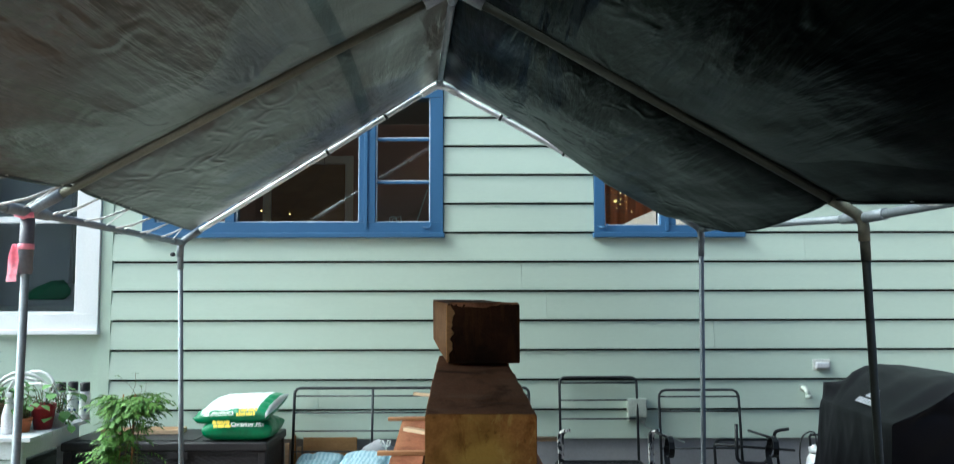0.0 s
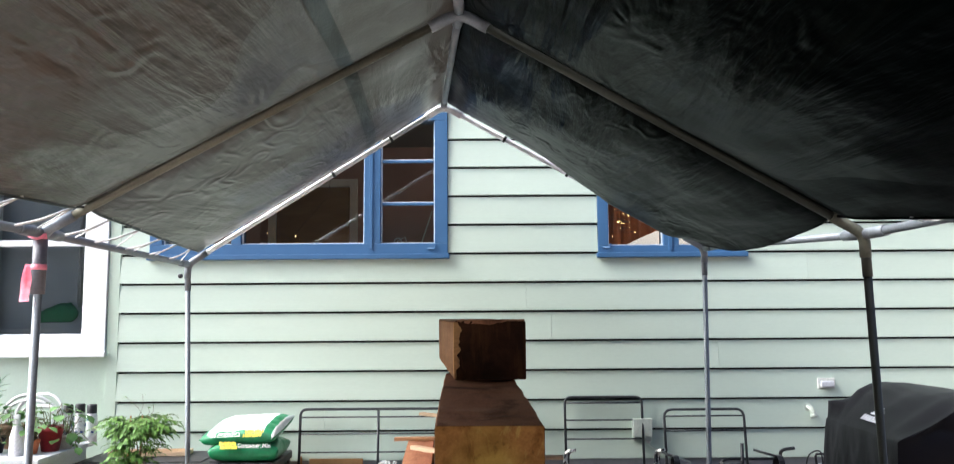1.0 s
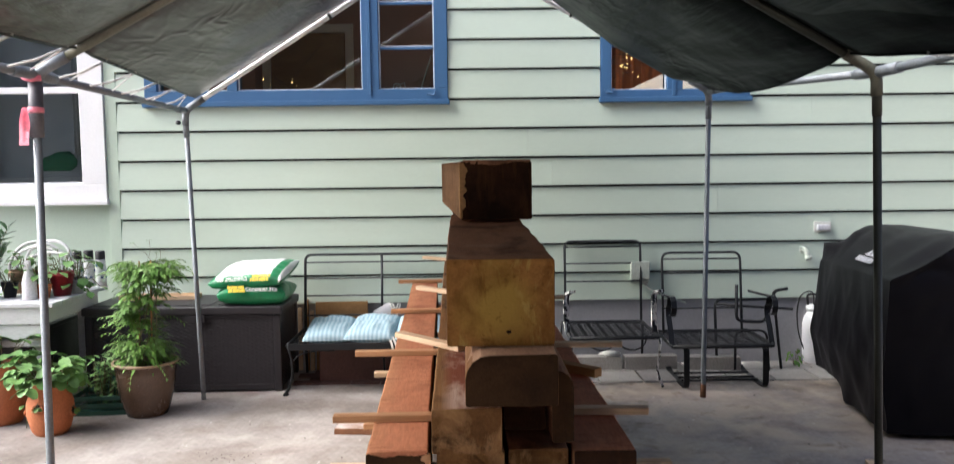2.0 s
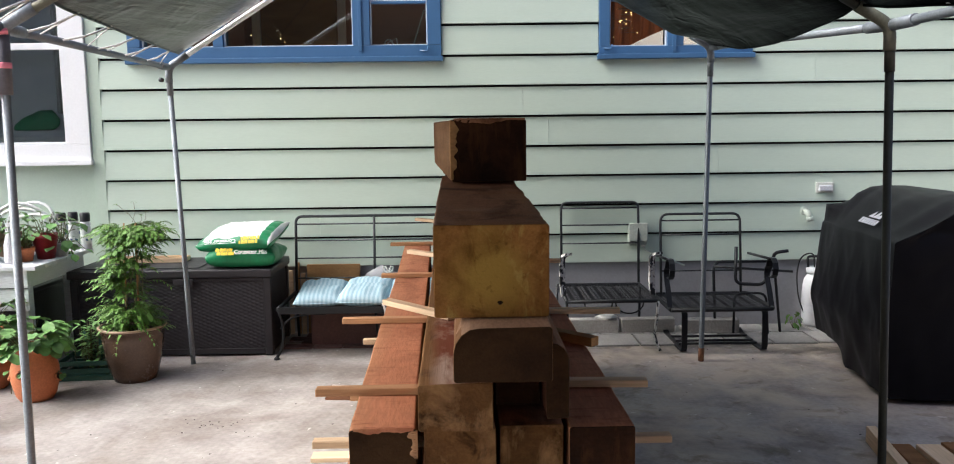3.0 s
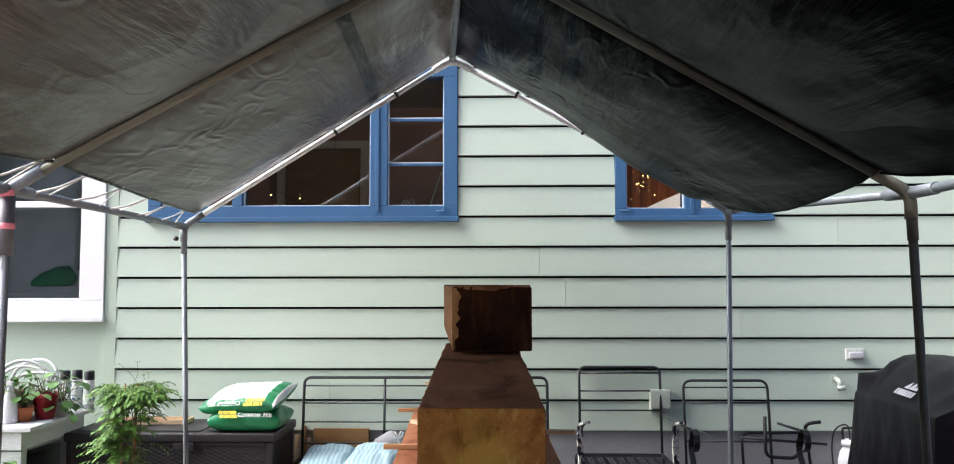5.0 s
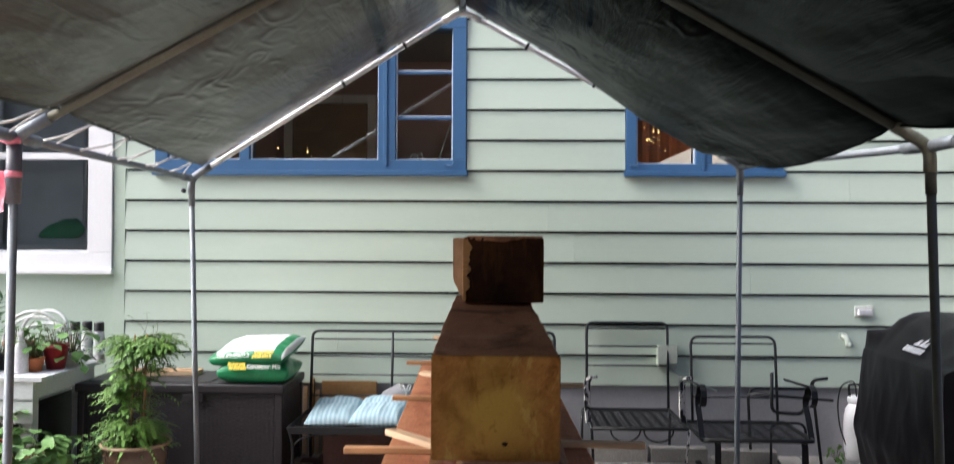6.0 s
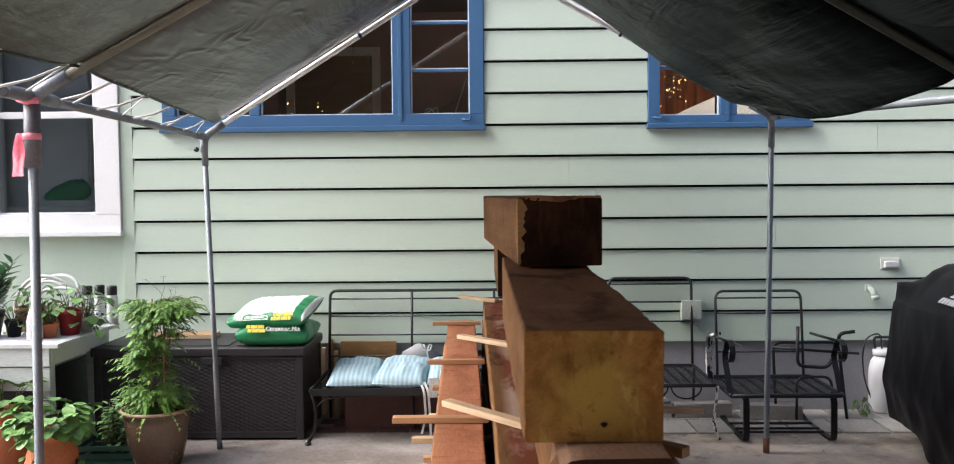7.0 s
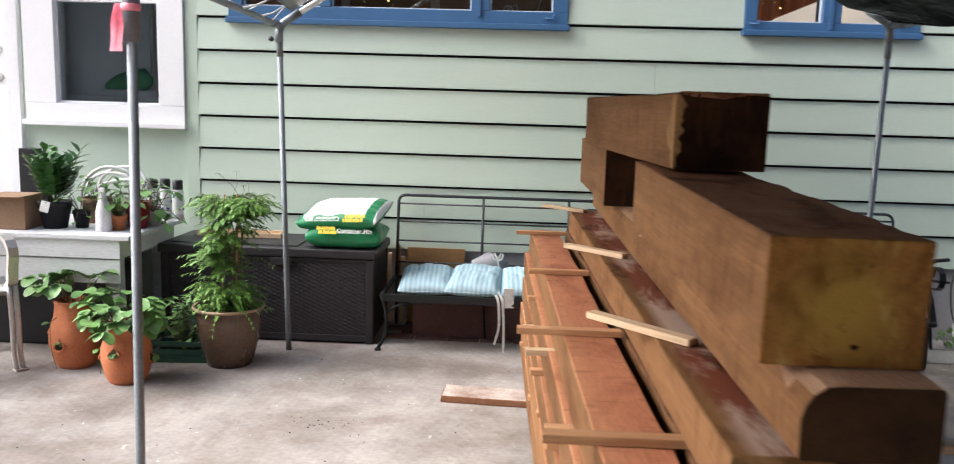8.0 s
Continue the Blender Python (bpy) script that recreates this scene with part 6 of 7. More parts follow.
def feathery(seed):
    """A climbing plant: twining stems and many drooping fronds of narrow paired leaflets."""
    r = random.Random(seed)
    lv, st = bmesh.new(), bmesh.new()
    for i in range(7):
        a = i * 0.9
        tube([Vector((0.055 * math.cos(a + 1.3 * k / 5) + 0.02 * k / 5, 0.055 * math.sin(a + 1.3 * k / 5), 0.29 + 0.62 * k / 10)) for k in range(11)], 0.003, 5, bm=st)
    for i in range(760):
        pick = r.random()
        a = r.random() * 2 * math.pi
        if pick < 0.20:
            # skirt of growth over the rim
            z, rad, ln = r.uniform(0.33, 0.45), r.uniform(0.03, 0.105), r.uniform(0.06, 0.12)
            cx, cy, lift, fall = 0.0, 0.0, r.uniform(-0.1, 0.5), 0.45
        elif pick < 0.76:
            # twining column, leaning and thinner on one side
            z, rad, ln = r.uniform(0.40, 0.88), r.uniform(0.01, 0.095), r.uniform(0.06, 0.12)
            cx, cy, lift, fall = 0.015 + 0.03 * math.sin(z * 9), -0.03, r.uniform(0.0, 0.7), 0.4
            if math.cos(a) > 0.45 and r.random() < 0.45:
                continue
        else:
            # flat crown nodding to one side
            z, rad, ln = r.uniform(0.84, 0.93), r.uniform(0.0, 0.07), r.uniform(0.07, 0.13)
            cx, cy, lift, fall = r.uniform(-0.07, 0.15), r.uniform(-0.04, 0.03), r.uniform(-0.1, 0.45), 0.35
        if 0.46 < z < 0.8 and noise.noise(Vector((math.cos(a) * 1.4, math.sin(a) * 1.4, z * 9.0))) < -0.16:
            continue
        p = Vector((cx + rad * math.cos(a), cy + rad * math.sin(a), z))
        d = Vector((math.cos(a), math.sin(a), lift)).normalized()
        pts = [p + d * ln * q / 9 + Vector((0, 0, -fall * ln * (q / 9) ** 2)) for q in range(10)]
        tube(pts[::3], 0.0012, 4, bm=st)
        for q in range(1, 10):
            s = pts[q] - pts[q - 1]
            az = math.atan2(s.y, s.x) - math.pi / 2
            size = 0.034 * r.uniform(0.7, 1.2) * (1.1 - 0.05 * q)
            for sd in (-1, 1):
                rot = Matrix.Rotation(az + sd * r.uniform(0.6, 1.0), 4, "Z") @ Matrix.Rotation(r.uniform(-0.5, 0.35), 4, "X") @ Matrix.Rotation(sd * r.uniform(-0.2, 0.6), 4, "Y")
                leaf(lv, Matrix.Translation(pts[q]) @ rot, size, size * 0.27, 0.2, 0.25)
        leaf(lv, Matrix.Translation(pts[9]) @ Matrix.Rotation(az, 4, "Z") @ Matrix.Rotation(-0.3, 4, "X"), 0.042, 0.013, 0.2, 0.3)
    # long thin shoots straggling out, and two trailing down the pot
    for b, tip in ((Vector((-0.08, -0.02, 0.55)), Vector((-0.24, -0.05, 0.60))), (Vector((-0.08, 0.0, 0.45)), Vector((-0.22, -0.06, 0.50))), (Vector((0.10, 0, 0.58)), Vector((0.25, -0.03, 0.56))),
                   (Vector((0.12, 0, 0.88)), Vector((0.30, 0.0, 0.86))), (Vector((0.10, -0.15, 0.34)), Vector((0.19, -0.18, 0.26))), (Vector((0.0, -0.16, 0.34)), Vector((-0.02, -0.2, 0.21)))):
        pts = [b.lerp(tip, q / 7) + Vector((0, 0, 0.03 * math.sin(math.pi * q / 7))) for q in range(8)]
        tube(pts, 0.0013, 4, bm=st)
        az = math.atan2((tip - b).y, (tip - b).x) - math.pi / 2
        for q in range(2, 8):
            for sd in (-1, 1):
                leaf(lv, Matrix.Translation(pts[q]) @ Matrix.Rotation(az + sd * 0.8, 4, "Z") @ Matrix.Rotation(r.uniform(-0.6, 0.1), 4, "X"), 0.027, 0.009, 0.2, 0.3)
    # thin wisps above the crown
    for i in range(4):
        a = r.random() * 6.28
        b = Vector((0.04 + 0.06 * math.cos(a), 0.05 * math.sin(a), 0.92))
        tip = b + Vector((r.uniform(-0.12, 0.03), r.uniform(-0.04, 0.04), r.uniform(0.06, 0.14)))
        tube([b, b.lerp(tip, 0.5) + Vector((0.015, 0, 0)), tip], 0.0012, 4, bm=st)
        for w_ in range(3):
            leaf(lv, Matrix.Translation(tip) @ Matrix.Rotation(r.random() * 6.28, 4, "Z"), 0.022, 0.008, 0.2, 0.3)
    return lv, st


pp = thing("potted_jasmine", "feathery green climbing plant in a brown glazed pot", "potted plant", -1.843, 5.045, 0)
jpot = part("pot", lathe(pot_profile(0.118, 0.177, 0.325), 36), GLAZE, pp, "brown glazed ceramic pot")
part("pot_rim", tube([(0.186 * math.cos(a), 0.186 * math.sin(a), 0.322) for a in [i * 2 * math.pi / 36 for i in range(36)]], 0.008, 8, closed=True), GLAZE_RIM, jpot)
part("soil", lathe([(0, 0.298), (0.152, 0.295)], 24), SOIL, pp)
lv, st = feathery(5)
tagged(part("foliage", lv, LEAF_A, pp), kind="stuff")
tagged(part("vine", st, STEM, pp), kind="stuff")
for dx, dy in ((0.05, -0.03), (-0.05, 0.03), (0.02, 0.05)):
    part("stake", tube([(dx, dy, 0.27), (dx * 0.9 + 0.02, dy, 0.93)], 0.005, 6), W_PLY, pp)


def strawberry(x, y, s, seed, turn, label, neck=0.0, fronds=46):
    g = thing("strawberry_planter", label, "potted plant", x, y, 0, turn, "strawberry planters")
    prof = [(0, 0), (0.095, 0.0), (0.115, 0.03), (0.138, 0.12), (0.136, 0.18), (0.115, 0.235), (0.098, 0.255), (0.108, 0.275), (0.116, 0.30), (0.104, 0.305), (0.092, 0.28), (0, 0.27)]
    prof = [(r_ * 0.9, z_) for r_, z_ in prof]
    if neck:
        prof = prof[:5] + [(0.108, 0.232), (0.096, 0.262), (0.092, 0.30), (0.090, 0.30 + neck * 0.8), (0.096, 0.30 + neck), (0.084, 0.305 + neck), (0.078, 0.28 + neck), (0, 0.27 + neck)]
    jar = part("jar", lathe([(r_ * s, z_ * s) for r_, z_ in prof], 36), TERRA, g, "terracotta strawberry jar")
    part("soil", lathe([(0, (0.274 + neck) * s), (0.08 * s, (0.272 + neck) * s)], 20), SOIL, g)
    r = random.Random(seed)
    lv, st = bmesh.new(), bmesh.new()
    spots = [(Vector((0.05 * math.cos(a), 0.05 * math.sin(a), 0.27 + neck)), a, 1.0) for a in [r.random() * 6.28 for _ in range(fronds)]]
    for k in range(4):
        a = k * math.pi / 2 + 0.4
        c = Vector((math.cos(a) * 0.122, math.sin(a) * 0.122, 0.125 + 0.045 * (k % 2))) * s
        lip = bmesh.new()
        tube([c + Vector((0.03 * math.cos(q) * -math.sin(a), 0.03 * math.cos(q) * math.cos(a), 0.02 * math.sin(q))) + Vector((math.cos(a), math.sin(a), 0)) * 0.008 * (1 - math.sin(q)) for q in [i * 2 * math.pi / 14 for i in range(14)]], 0.007, 6, bm=lip, closed=True)
        part("pocket_lip", lip, TERRA, jar)
        hole = lathe([(0, 0.0), (0.034, 0.001)], 14)
        bmesh.ops.transform(hole, verts=hole.verts, matrix=Matrix.Translation(c + Vector((math.cos(a), math.sin(a), 0)) * 0.006) @ Matrix.Rotation(a, 4, "Z") @ Matrix.Rotation(math.pi / 2, 4, "Y") @ Matrix.Diagonal((0.75, 1, 1, 1)))
        part("pocket_soil", hole, SOIL, jar)
        spots += [(c / s, a + r.uniform(-0.6, 0.6), 0.22)]
    for b, a, hs in spots:
        b = b * s
        reach, h = r.uniform(0.02, 0.16) * (1.0 if hs > 0.5 else 0.25), r.uniform(0.03, 0.17) * hs
        tip = b + Vector((math.cos(a) * reach, math.sin(a) * reach, h))
        mid = b.lerp(tip, 0.5) + Vector((0, 0, 0.03))
        tube([b, mid, tip], 0.002, 4, bm=st)
        for q in (-1.15, 0, 1.15):
            m = Matrix.Translation(tip) @ Matrix.Rotation(a - math.pi / 2 + q, 4, "Z") @ Matrix.Rotation(r.uniform(-0.55, 0.35), 4, "X") @ Matrix.Rotation(r.uniform(-0.3, 0.3), 4, "Y")
            k = 1.0 if hs > 0.5 else 0.45
            leaf(lv, m, k * 0.076 * r.uniform(0.7, 1.2), k * 0.070 * r.uniform(0.8, 1.1), 0.22, 0.3, serr=True)
    # a runner hanging down the jar
    tube(bend([(0.09, 0, 0.28), (0.15, 0.02, 0.27), (0.155, 0.03, 0.12), (0.14, 0.05, 0.02)], 0.05, 4), 0.002, 4, bm=st)
    tagged(part("leaves", lv, LEAF_B, g), kind="stuff")
    tagged(part("stem_growth", st, STEM, g), kind="stuff")


strawberry(-2.25, 4.69, 1.0, 3, 155, "terracotta strawberry jar with large green leaves")
strawberry(-2.63, 4.90, 1.06, 6, 240, "taller terracotta strawberry jar behind another planter", neck=0.035, fronds=26)

ct = thing("plastic_crate", "dark green plastic crate holding leafy cuttings", "crate", -2.13, 5.12, 0, 4)
part("crate_floor", box(-0.15, 0.15, -0.11, 0.11, 0.004, 0.012), GREEN_PL, ct)
for y in (-0.12, 0.112):
    for z in (0.0, 0.045, 0.09):
        part("crate_slat", box(-0.16, 0.16, y, y + 0.008, z, z + 0.028, 0.002), GREEN_PL, ct)
for x in (-0.16, 0.152):
    for z in (0.0, 0.045, 0.09):
        part("crate_end", box(x, x + 0.008, -0.111, 0.111, z, z + 0.028, 0.002), GREEN_PL, ct)
for x in (-0.162, 0.150):
    for y in (-0.122, 0.11):
        part("crate_corner", box(x, x + 0.012, y, y + 0.012, 0, 0.12, 0.002), GREEN_PL, ct)
wc = thing("watering_can", "teal plastic watering can standing by the pots", "watering can", -2.12, 5.33, 0)
part("can_body", lathe([(0, 0), (0.075, 0.0), (0.08, 0.02), (0.07, 0.17), (0.06, 0.19), (0.05, 0.19)], 24), TEAL, wc)
part("can_handle", tube(bend([(0.06, 0, 0.17), (0.12, 0, 0.20), (0.12, 0, 0.06), (0.075, 0, 0.04)], 0.04, 4), 0.009, 8), TEAL, wc)
part("spout", tube([(-0.07, 0, 0.05), (-0.12, 0, 0.14), (-0.15, 0, 0.22)], 0.012, 8), TEAL, wc)
bl = thing("leafy_seedlings", "loose green leafy seedlings in the crate", "plant", -2.13, 5.12, 0.012)
lv, st = bmesh.new(), bmesh.new()
r = random.Random(12)
for i in range(46):
    a, q = r.random() * 6.28, r.random() * 0.14
    b = Vector((q * math.cos(a), q * 0.7 * math.sin(a), 0))
    tip = b * 1.35 + Vector((0, 0, r.uniform(0.12, 0.34)))
    tube([b, tip], 0.0015, 4, bm=st)
    for w_ in range(4):
        leaf(lv, Matrix.Translation(tip - Vector((0, 0, 0.03 * w_))) @ Matrix.Rotation(r.random() * 6.28, 4, "Z") @ Matrix.Rotation(r.uniform(-0.4, 0.4), 4, "X"), r.uniform(0.035, 0.06), 0.022, 0.2, 0.3)
tagged(part("leaves", lv, LEAF_B, bl), kind="stuff")
tagged(part("stem_growth", st, STEM, bl), kind="stuff")

# ---- potting bench and what stands on it ----
TZ = 0.685
tb = thing("potting_bench", "weathered pale grey painted wooden potting bench", "bench", -3.2, 5.42, 0)
TX0, TX1, TY0, TY1 = -0.85, 0.815, -0.39, 0.385
for i in range(6):
    w_ = (TY1 - TY0) / 6
    part("top_board", box(TX0, TX1, TY0 + i * w_ + 0.002, TY0 + (i + 1) * w_ - 0.002, TZ - 0.025, TZ, 0.003), GREY_PAINT, tb)
part("apron", box(TX0 + 0.02, TX1 - 0.06, TY0 + 0.02, TY0 + 0.045, TZ - 0.13, TZ - 0.026, 0.003), GREY_PAINT, tb)
part("apron", box(TX0 + 0.02, TX1 - 0.065, TY0 + 0.03, TY0 + 0.055, TZ - 0.27, TZ - 0.138, 0.003), GREY_PAINT, tb)
part("apron_end", box(TX1 - 0.085, TX1 - 0.06, TY0 + 0.05, TY1 - 0.03, TZ - 0.13, TZ - 0.026, 0.003), GREY_PAINT, tb)
for x in (TX0 + 0.03, TX1 - 0.165):
    for y in (TY0 + 0.06, TY1 - 0.12):
        part("leg", box(x, x + 0.075, y, y + 0.075, 0, TZ - 0.026, 0.004), GREY_PAINT, tb)


# Black block added to imitate the dark void below the bench.
bn = thing("void_block", "black block added as the dark void under the potting bench", "bin", -3.2, 5.52, 0)
part("void_block_body", box(-0.62, 0.60, -0.30, 0.36, 0.0, 0.46, 0.02), BLACK_POT, bn)
part("void_block_top", box(-0.64, 0.612, -0.31, 0.38, 0.461, 0.49, 0.01), BLACK_POT, bn)


def small_pot(name, label, x, y, r, h, mat, kind, seed, z=TZ):
    g = thing(name, label, "potted plant", x, y, z, seed * 30, "small potted plants")
    part("pot", lathe([(0, 0), (r * 0.68, 0), (r * 0.95, h * 0.8), (r, h * 0.8), (r, h), (r * 0.9, h), (r * 0.86, h * 0.88), (0, h * 0.86)], 24), mat, g)
    part("soil", lathe([(0, h * 0.885), (r * 0.85, h * 0.88)], 16), SOIL, g)
    rr = random.Random(seed)
    lv, st = bmesh.new(), bmesh.new()
    for i in range({"broad": 16, "spiky": 18, "trail": 26, "zz": 26, "round": 20}[kind]):
        a = rr.random() * 6.28
        b = Vector((r * 0.4 * rr.random() * math.cos(a), r * 0.4 * rr.random() * math.sin(a), h * 0.88))
        if kind == "spiky":
            leaf(lv, Matrix.Translation(b) @ Matrix.Rotation(a, 4, "Z") @ Matrix.Rotation(rr.uniform(0.5, 1.2), 4, "X"), rr.uniform(0.08, 0.15), 0.016, 0.3, 0.5)
        elif kind == "zz":
            tip = b + Vector((math.cos(a) * rr.uniform(0.02, 0.13), math.sin(a) * rr.uniform(0.02, 0.13), rr.uniform(0.16, 0.31)))
            tube([b, b.lerp(tip, 0.5) + Vector((0, 0, 0.02)), tip], 0.003, 4, bm=st)
            for k in range(7):
                p = b.lerp(tip, 0.25 + 0.75 * k / 6)
                for sd in (-1, 1):
                    leaf(lv, Matrix.Translation(p) @ Matrix.Rotation(a + sd * 1.2, 4, "Z") @ Matrix.Rotation(rr.uniform(0.5, 1.1), 4, "X"), 0.082, 0.042, 0.25, 0.2)
        elif kind == "round":
            reach, up = rr.uniform(0.02, 0.15), rr.choice((rr.uniform(-0.06, 0.05), rr.uniform(0.08, 0.21)))
            tip = b + Vector((math.cos(a) * reach, math.sin(a) * reach, up))
            tube([b, b.lerp(tip, 0.6) + Vector((0, 0, 0.04)), tip], 0.0025, 5, bm=st)
            ln = rr.uniform(0.05, 0.075)
            leaf(lv, Matrix.Translation(tip) @ Matrix.Rotation(a - 1.57, 4, "Z") @ Matrix.Rotation(rr.uniform(-0.9, 0.5), 4, "X"), ln, ln * 0.95, 0.15, 0.3)
        else:
            reach, up = (rr.uniform(0.03, 0.11), rr.uniform(0.04, 0.16)) if kind == "broad" else (rr.uniform(0.06, 0.16), rr.uniform(-0.05, 0.12))
            tip = b + Vector((math.cos(a) * reach, math.sin(a) * reach, up))
            tube([b, b.lerp(tip, 0.5) + Vector((0, 0, 0.03)), tip], 0.002, 4, bm=st)
            ln = rr.uniform(0.045, 0.075) if kind == "broad" else rr.uniform(0.03, 0.055)
            leaf(lv, Matrix.Translation(tip) @ Matrix.Rotation(a - 1.57, 4, "Z") @ Matrix.Rotation(rr.uniform(-0.7, 0.4), 4, "X"), ln, ln * 0.75, 0.2, 0.3)
    tagged(part("leaves", lv, {"zz": LEAF_C, "spiky": LEAF_A}.get(kind, LEAF_B), g), kind="stuff")
    if len(st.verts):
        tagged(part("stem_growth", st, STEM, g), kind="stuff")
    else:
        st.free()


small_pot("red_flowerpot", "dark red glazed pot with trailing houseplant", -2.483, 5.363, 0.075, 0.155, RED_POT, "broad", 2)
small_pot("terracotta_pot", "small terracotta pot with a young plant", -2.55, 5.257, 0.052, 0.085, TERRA, "broad", 3)
small_pot("mauve_pot", "small mauve plastic pot with a seedling", -2.608, 5.334, 0.045, 0.085, PURPLE, "spiky", 4)
small_pot("nursery_pot", "black nursery pot with pale grassy plant", -2.646, 5.411, 0.05, 0.09, BLACK_POT, "spiky", 5)
small_pot("nursery_pot", "black nursery pot with trailing plant", -2.781, 5.296, 0.05, 0.1, BLACK_POT, "trail", 6)
small_pot("nursery_pot", "black nursery pot with glossy dark green plant", -2.915, 5.257, 0.092, 0.155, BLACK_POT, "zz", 7)
small_pot("clay_pot", "brown clay pot with leafy plant", -2.8, 5.507, 0.09, 0.15, CARD, "broad", 8)
small_pot("nursery_pot", "small pot with round leaved trailing plant", -2.43, 5.455, 0.05, 0.09, PVC, "round", 9)
small_pot("nursery_pot", "small pot with upright leafy stems", -2.526, 5.498, 0.04, 0.07, BLACK_POT, "trail", 10)
pt = tagged(part("plant_tag", box(-0.025, 0.025, -0.001, 0.001, 0, 0.062), ROPE), "white plant tag leaning on the black nursery pot", "tag")
pt.matrix_basis = pose(-2.927, 5.159, TZ + 0.10, -8, 12, 0)
cb = thing("cardboard_box", "brown cardboard box on the potting bench", "box", -3.127, 5.219, TZ, 3)
part("carton", box(-0.11, 0.11, -0.10, 0.10, 0, 0.19, 0.004), CARD, cb)
part("flap", box(-0.11, 0.11, -0.16, -0.1005, 0.186, 0.19), CARD, cb)
sb = thing("spray_bottle", "translucent white plastic spray bottle", "bottle", -2.60, 5.19, TZ)
part("bottle", lathe([(0, 0), (0.042, 0.0), (0.044, 0.01), (0.042, 0.11), (0.030, 0.16), (0.016, 0.20), (0.014, 0.215)], 24), BOTTLE, sb)
part("spray_head", box(-0.022, 0.014, -0.010, 0.010, 0.215, 0.245, 0.006), BOTTLE, sb)
part("trigger", strip([(-0.018, 0, 0.217), (-0.026, 0, 0.195), (-0.022, 0, 0.175)], 0.012, 0.005, (0, 1, 0)), BOTTLE, sb)
hs = thing("garden_hose", "loosely coiled white garden hose on the potting bench", "hose", -2.70, 5.57, TZ)
pts = []
for i in range(90):
    a = i / 90 * 2 * math.pi * 4
    rr_ = 0.17 + 0.03 * math.sin(i * 0.21)
    pts.append((rr_ * math.cos(a) + 0.08 * math.sin(i * 0.07), 0.04 * math.sin(a * 0.5 + i * 0.05), max(0.012, 0.175 + 0.165 * math.sin(a) * (0.75 + 0.25 * math.cos(i * 0.11)))))
part("coil", tube(pts, 0.0105, 8), HOSE, hs)
mb = tagged(part("mailbox_bin", box(-0.065, 0.05, -0.05, 0.05, 0, 0.43, 0.006), BLACK_POT), "tall dark plastic bin on the potting bench", "bin")
mb.matrix_basis = pose(-3.185, 5.527, TZ)

# aluminium chair beside the potting bench
al = thing("aluminium_chair", "worn aluminium patio chair with scrolled arms", "chair", -2.885, 4.78, 0, -32)
for y in (0.0, -0.50):
    arm = [(-0.52, y, 0.66), (-0.20, y, 0.70)] + [(-0.07 + 0.085 * math.sin(a), y, 0.615 + 0.085 * math.cos(a)) for a in (0.2, 0.7, 1.2, 1.7)] + [(0.0, y, 0.54), (-0.005, y, 0.47), (-0.05, y, 0.425), (-0.12, y, 0.43), (-0.15, y, 0.47)]
    part("arm", strip(arm, 0.052, 0.024, (0, 1, 0)), ALU, al)
    leg = part("leg", tube(bend([(-0.015, y + 0.016, 0.45), (0.003, y + 0.016, 0.30), (0.003, y + 0.016, 0.08), (0.03, y + 0.016, 0.004)], 0.08, 4), 0.014, 12), ALU, al)
    part("leg_rail", tube(bend([(-0.015, y - 0.016, 0.45), (0.003, y - 0.016, 0.30), (0.003, y - 0.016, 0.08), (0.03, y - 0.016, 0.004)], 0.08, 4), 0.013, 12), ALU, leg)
    part("foot_pad", box(0.005, 0.055, y - 0.032, y + 0.032, 0.0, 0.012, 0.004), ALU, leg)
    part("leg", strip([(-0.46, y, 0.42), (-0.53, y, 0.0)], 0.040, 0.024, (0, 1, 0)), ALU, al)
    part("back_post", strip([(-0.46, y, 0.42), (-0.54, y, 0.68), (-0.60, y, 0.92)], 0.035, 0.02, (0, 1, 0)), ALU, al)
part("seat_frame", rect_tube(-0.46, -0.02, -0.49, -0.01, 0.415, 0.014), ALU, al)
for i in range(9):
    part("seat_strap", box(-0.44 + i * 0.046, -0.402 + i * 0.046, -0.48, -0.02, 0.418, 0.422), ALU, al)
part("top_rail", tube([(-0.60, 0.0, 0.92), (-0.60, -0.50, 0.92)], 0.014, 8), ALU, al)

# ---- fixtures on the wall ----
vt = thing("wall_vent", "small white wall vent hood on the siding", "vent", 2.65, WALL_Y - 0.014, 0.97)
part("plate", box(0, 0.125, -0.006, 0.012, 0, 0.075, 0.004), PVC, vt)
hd = bmesh.new()
box(0.015, 0.11, -0.035, -0.0065, 0.012, 0.055, 0.008, bm=hd)
part("hood", hd, LOGO, vt)
pv = thing("pipe_elbow", "pale green painted pipe elbow sticking out of the siding", "pipe", 2.578, WALL_Y - 0.008, 0.838)
part("elbow", tube(bend([(0, 0.012, 0), (0.004, -0.045, 0.0), (0.02, -0.05, -0.055)], 0.035, 6), 0.019, 14), BOXGREY, pv)
part("collar", tube([(0.0155, -0.049, -0.038), (0.022, -0.0505, -0.066)], 0.025, 14), BOXGREY, pv)
part("flange", lathe([(0.02, 0.0), (0.033, 0.0), (0.03, 0.008), (0.02, 0.008)], 18), BOXGREY, pv).matrix_basis = pose(0, 0.006, 0, 90)
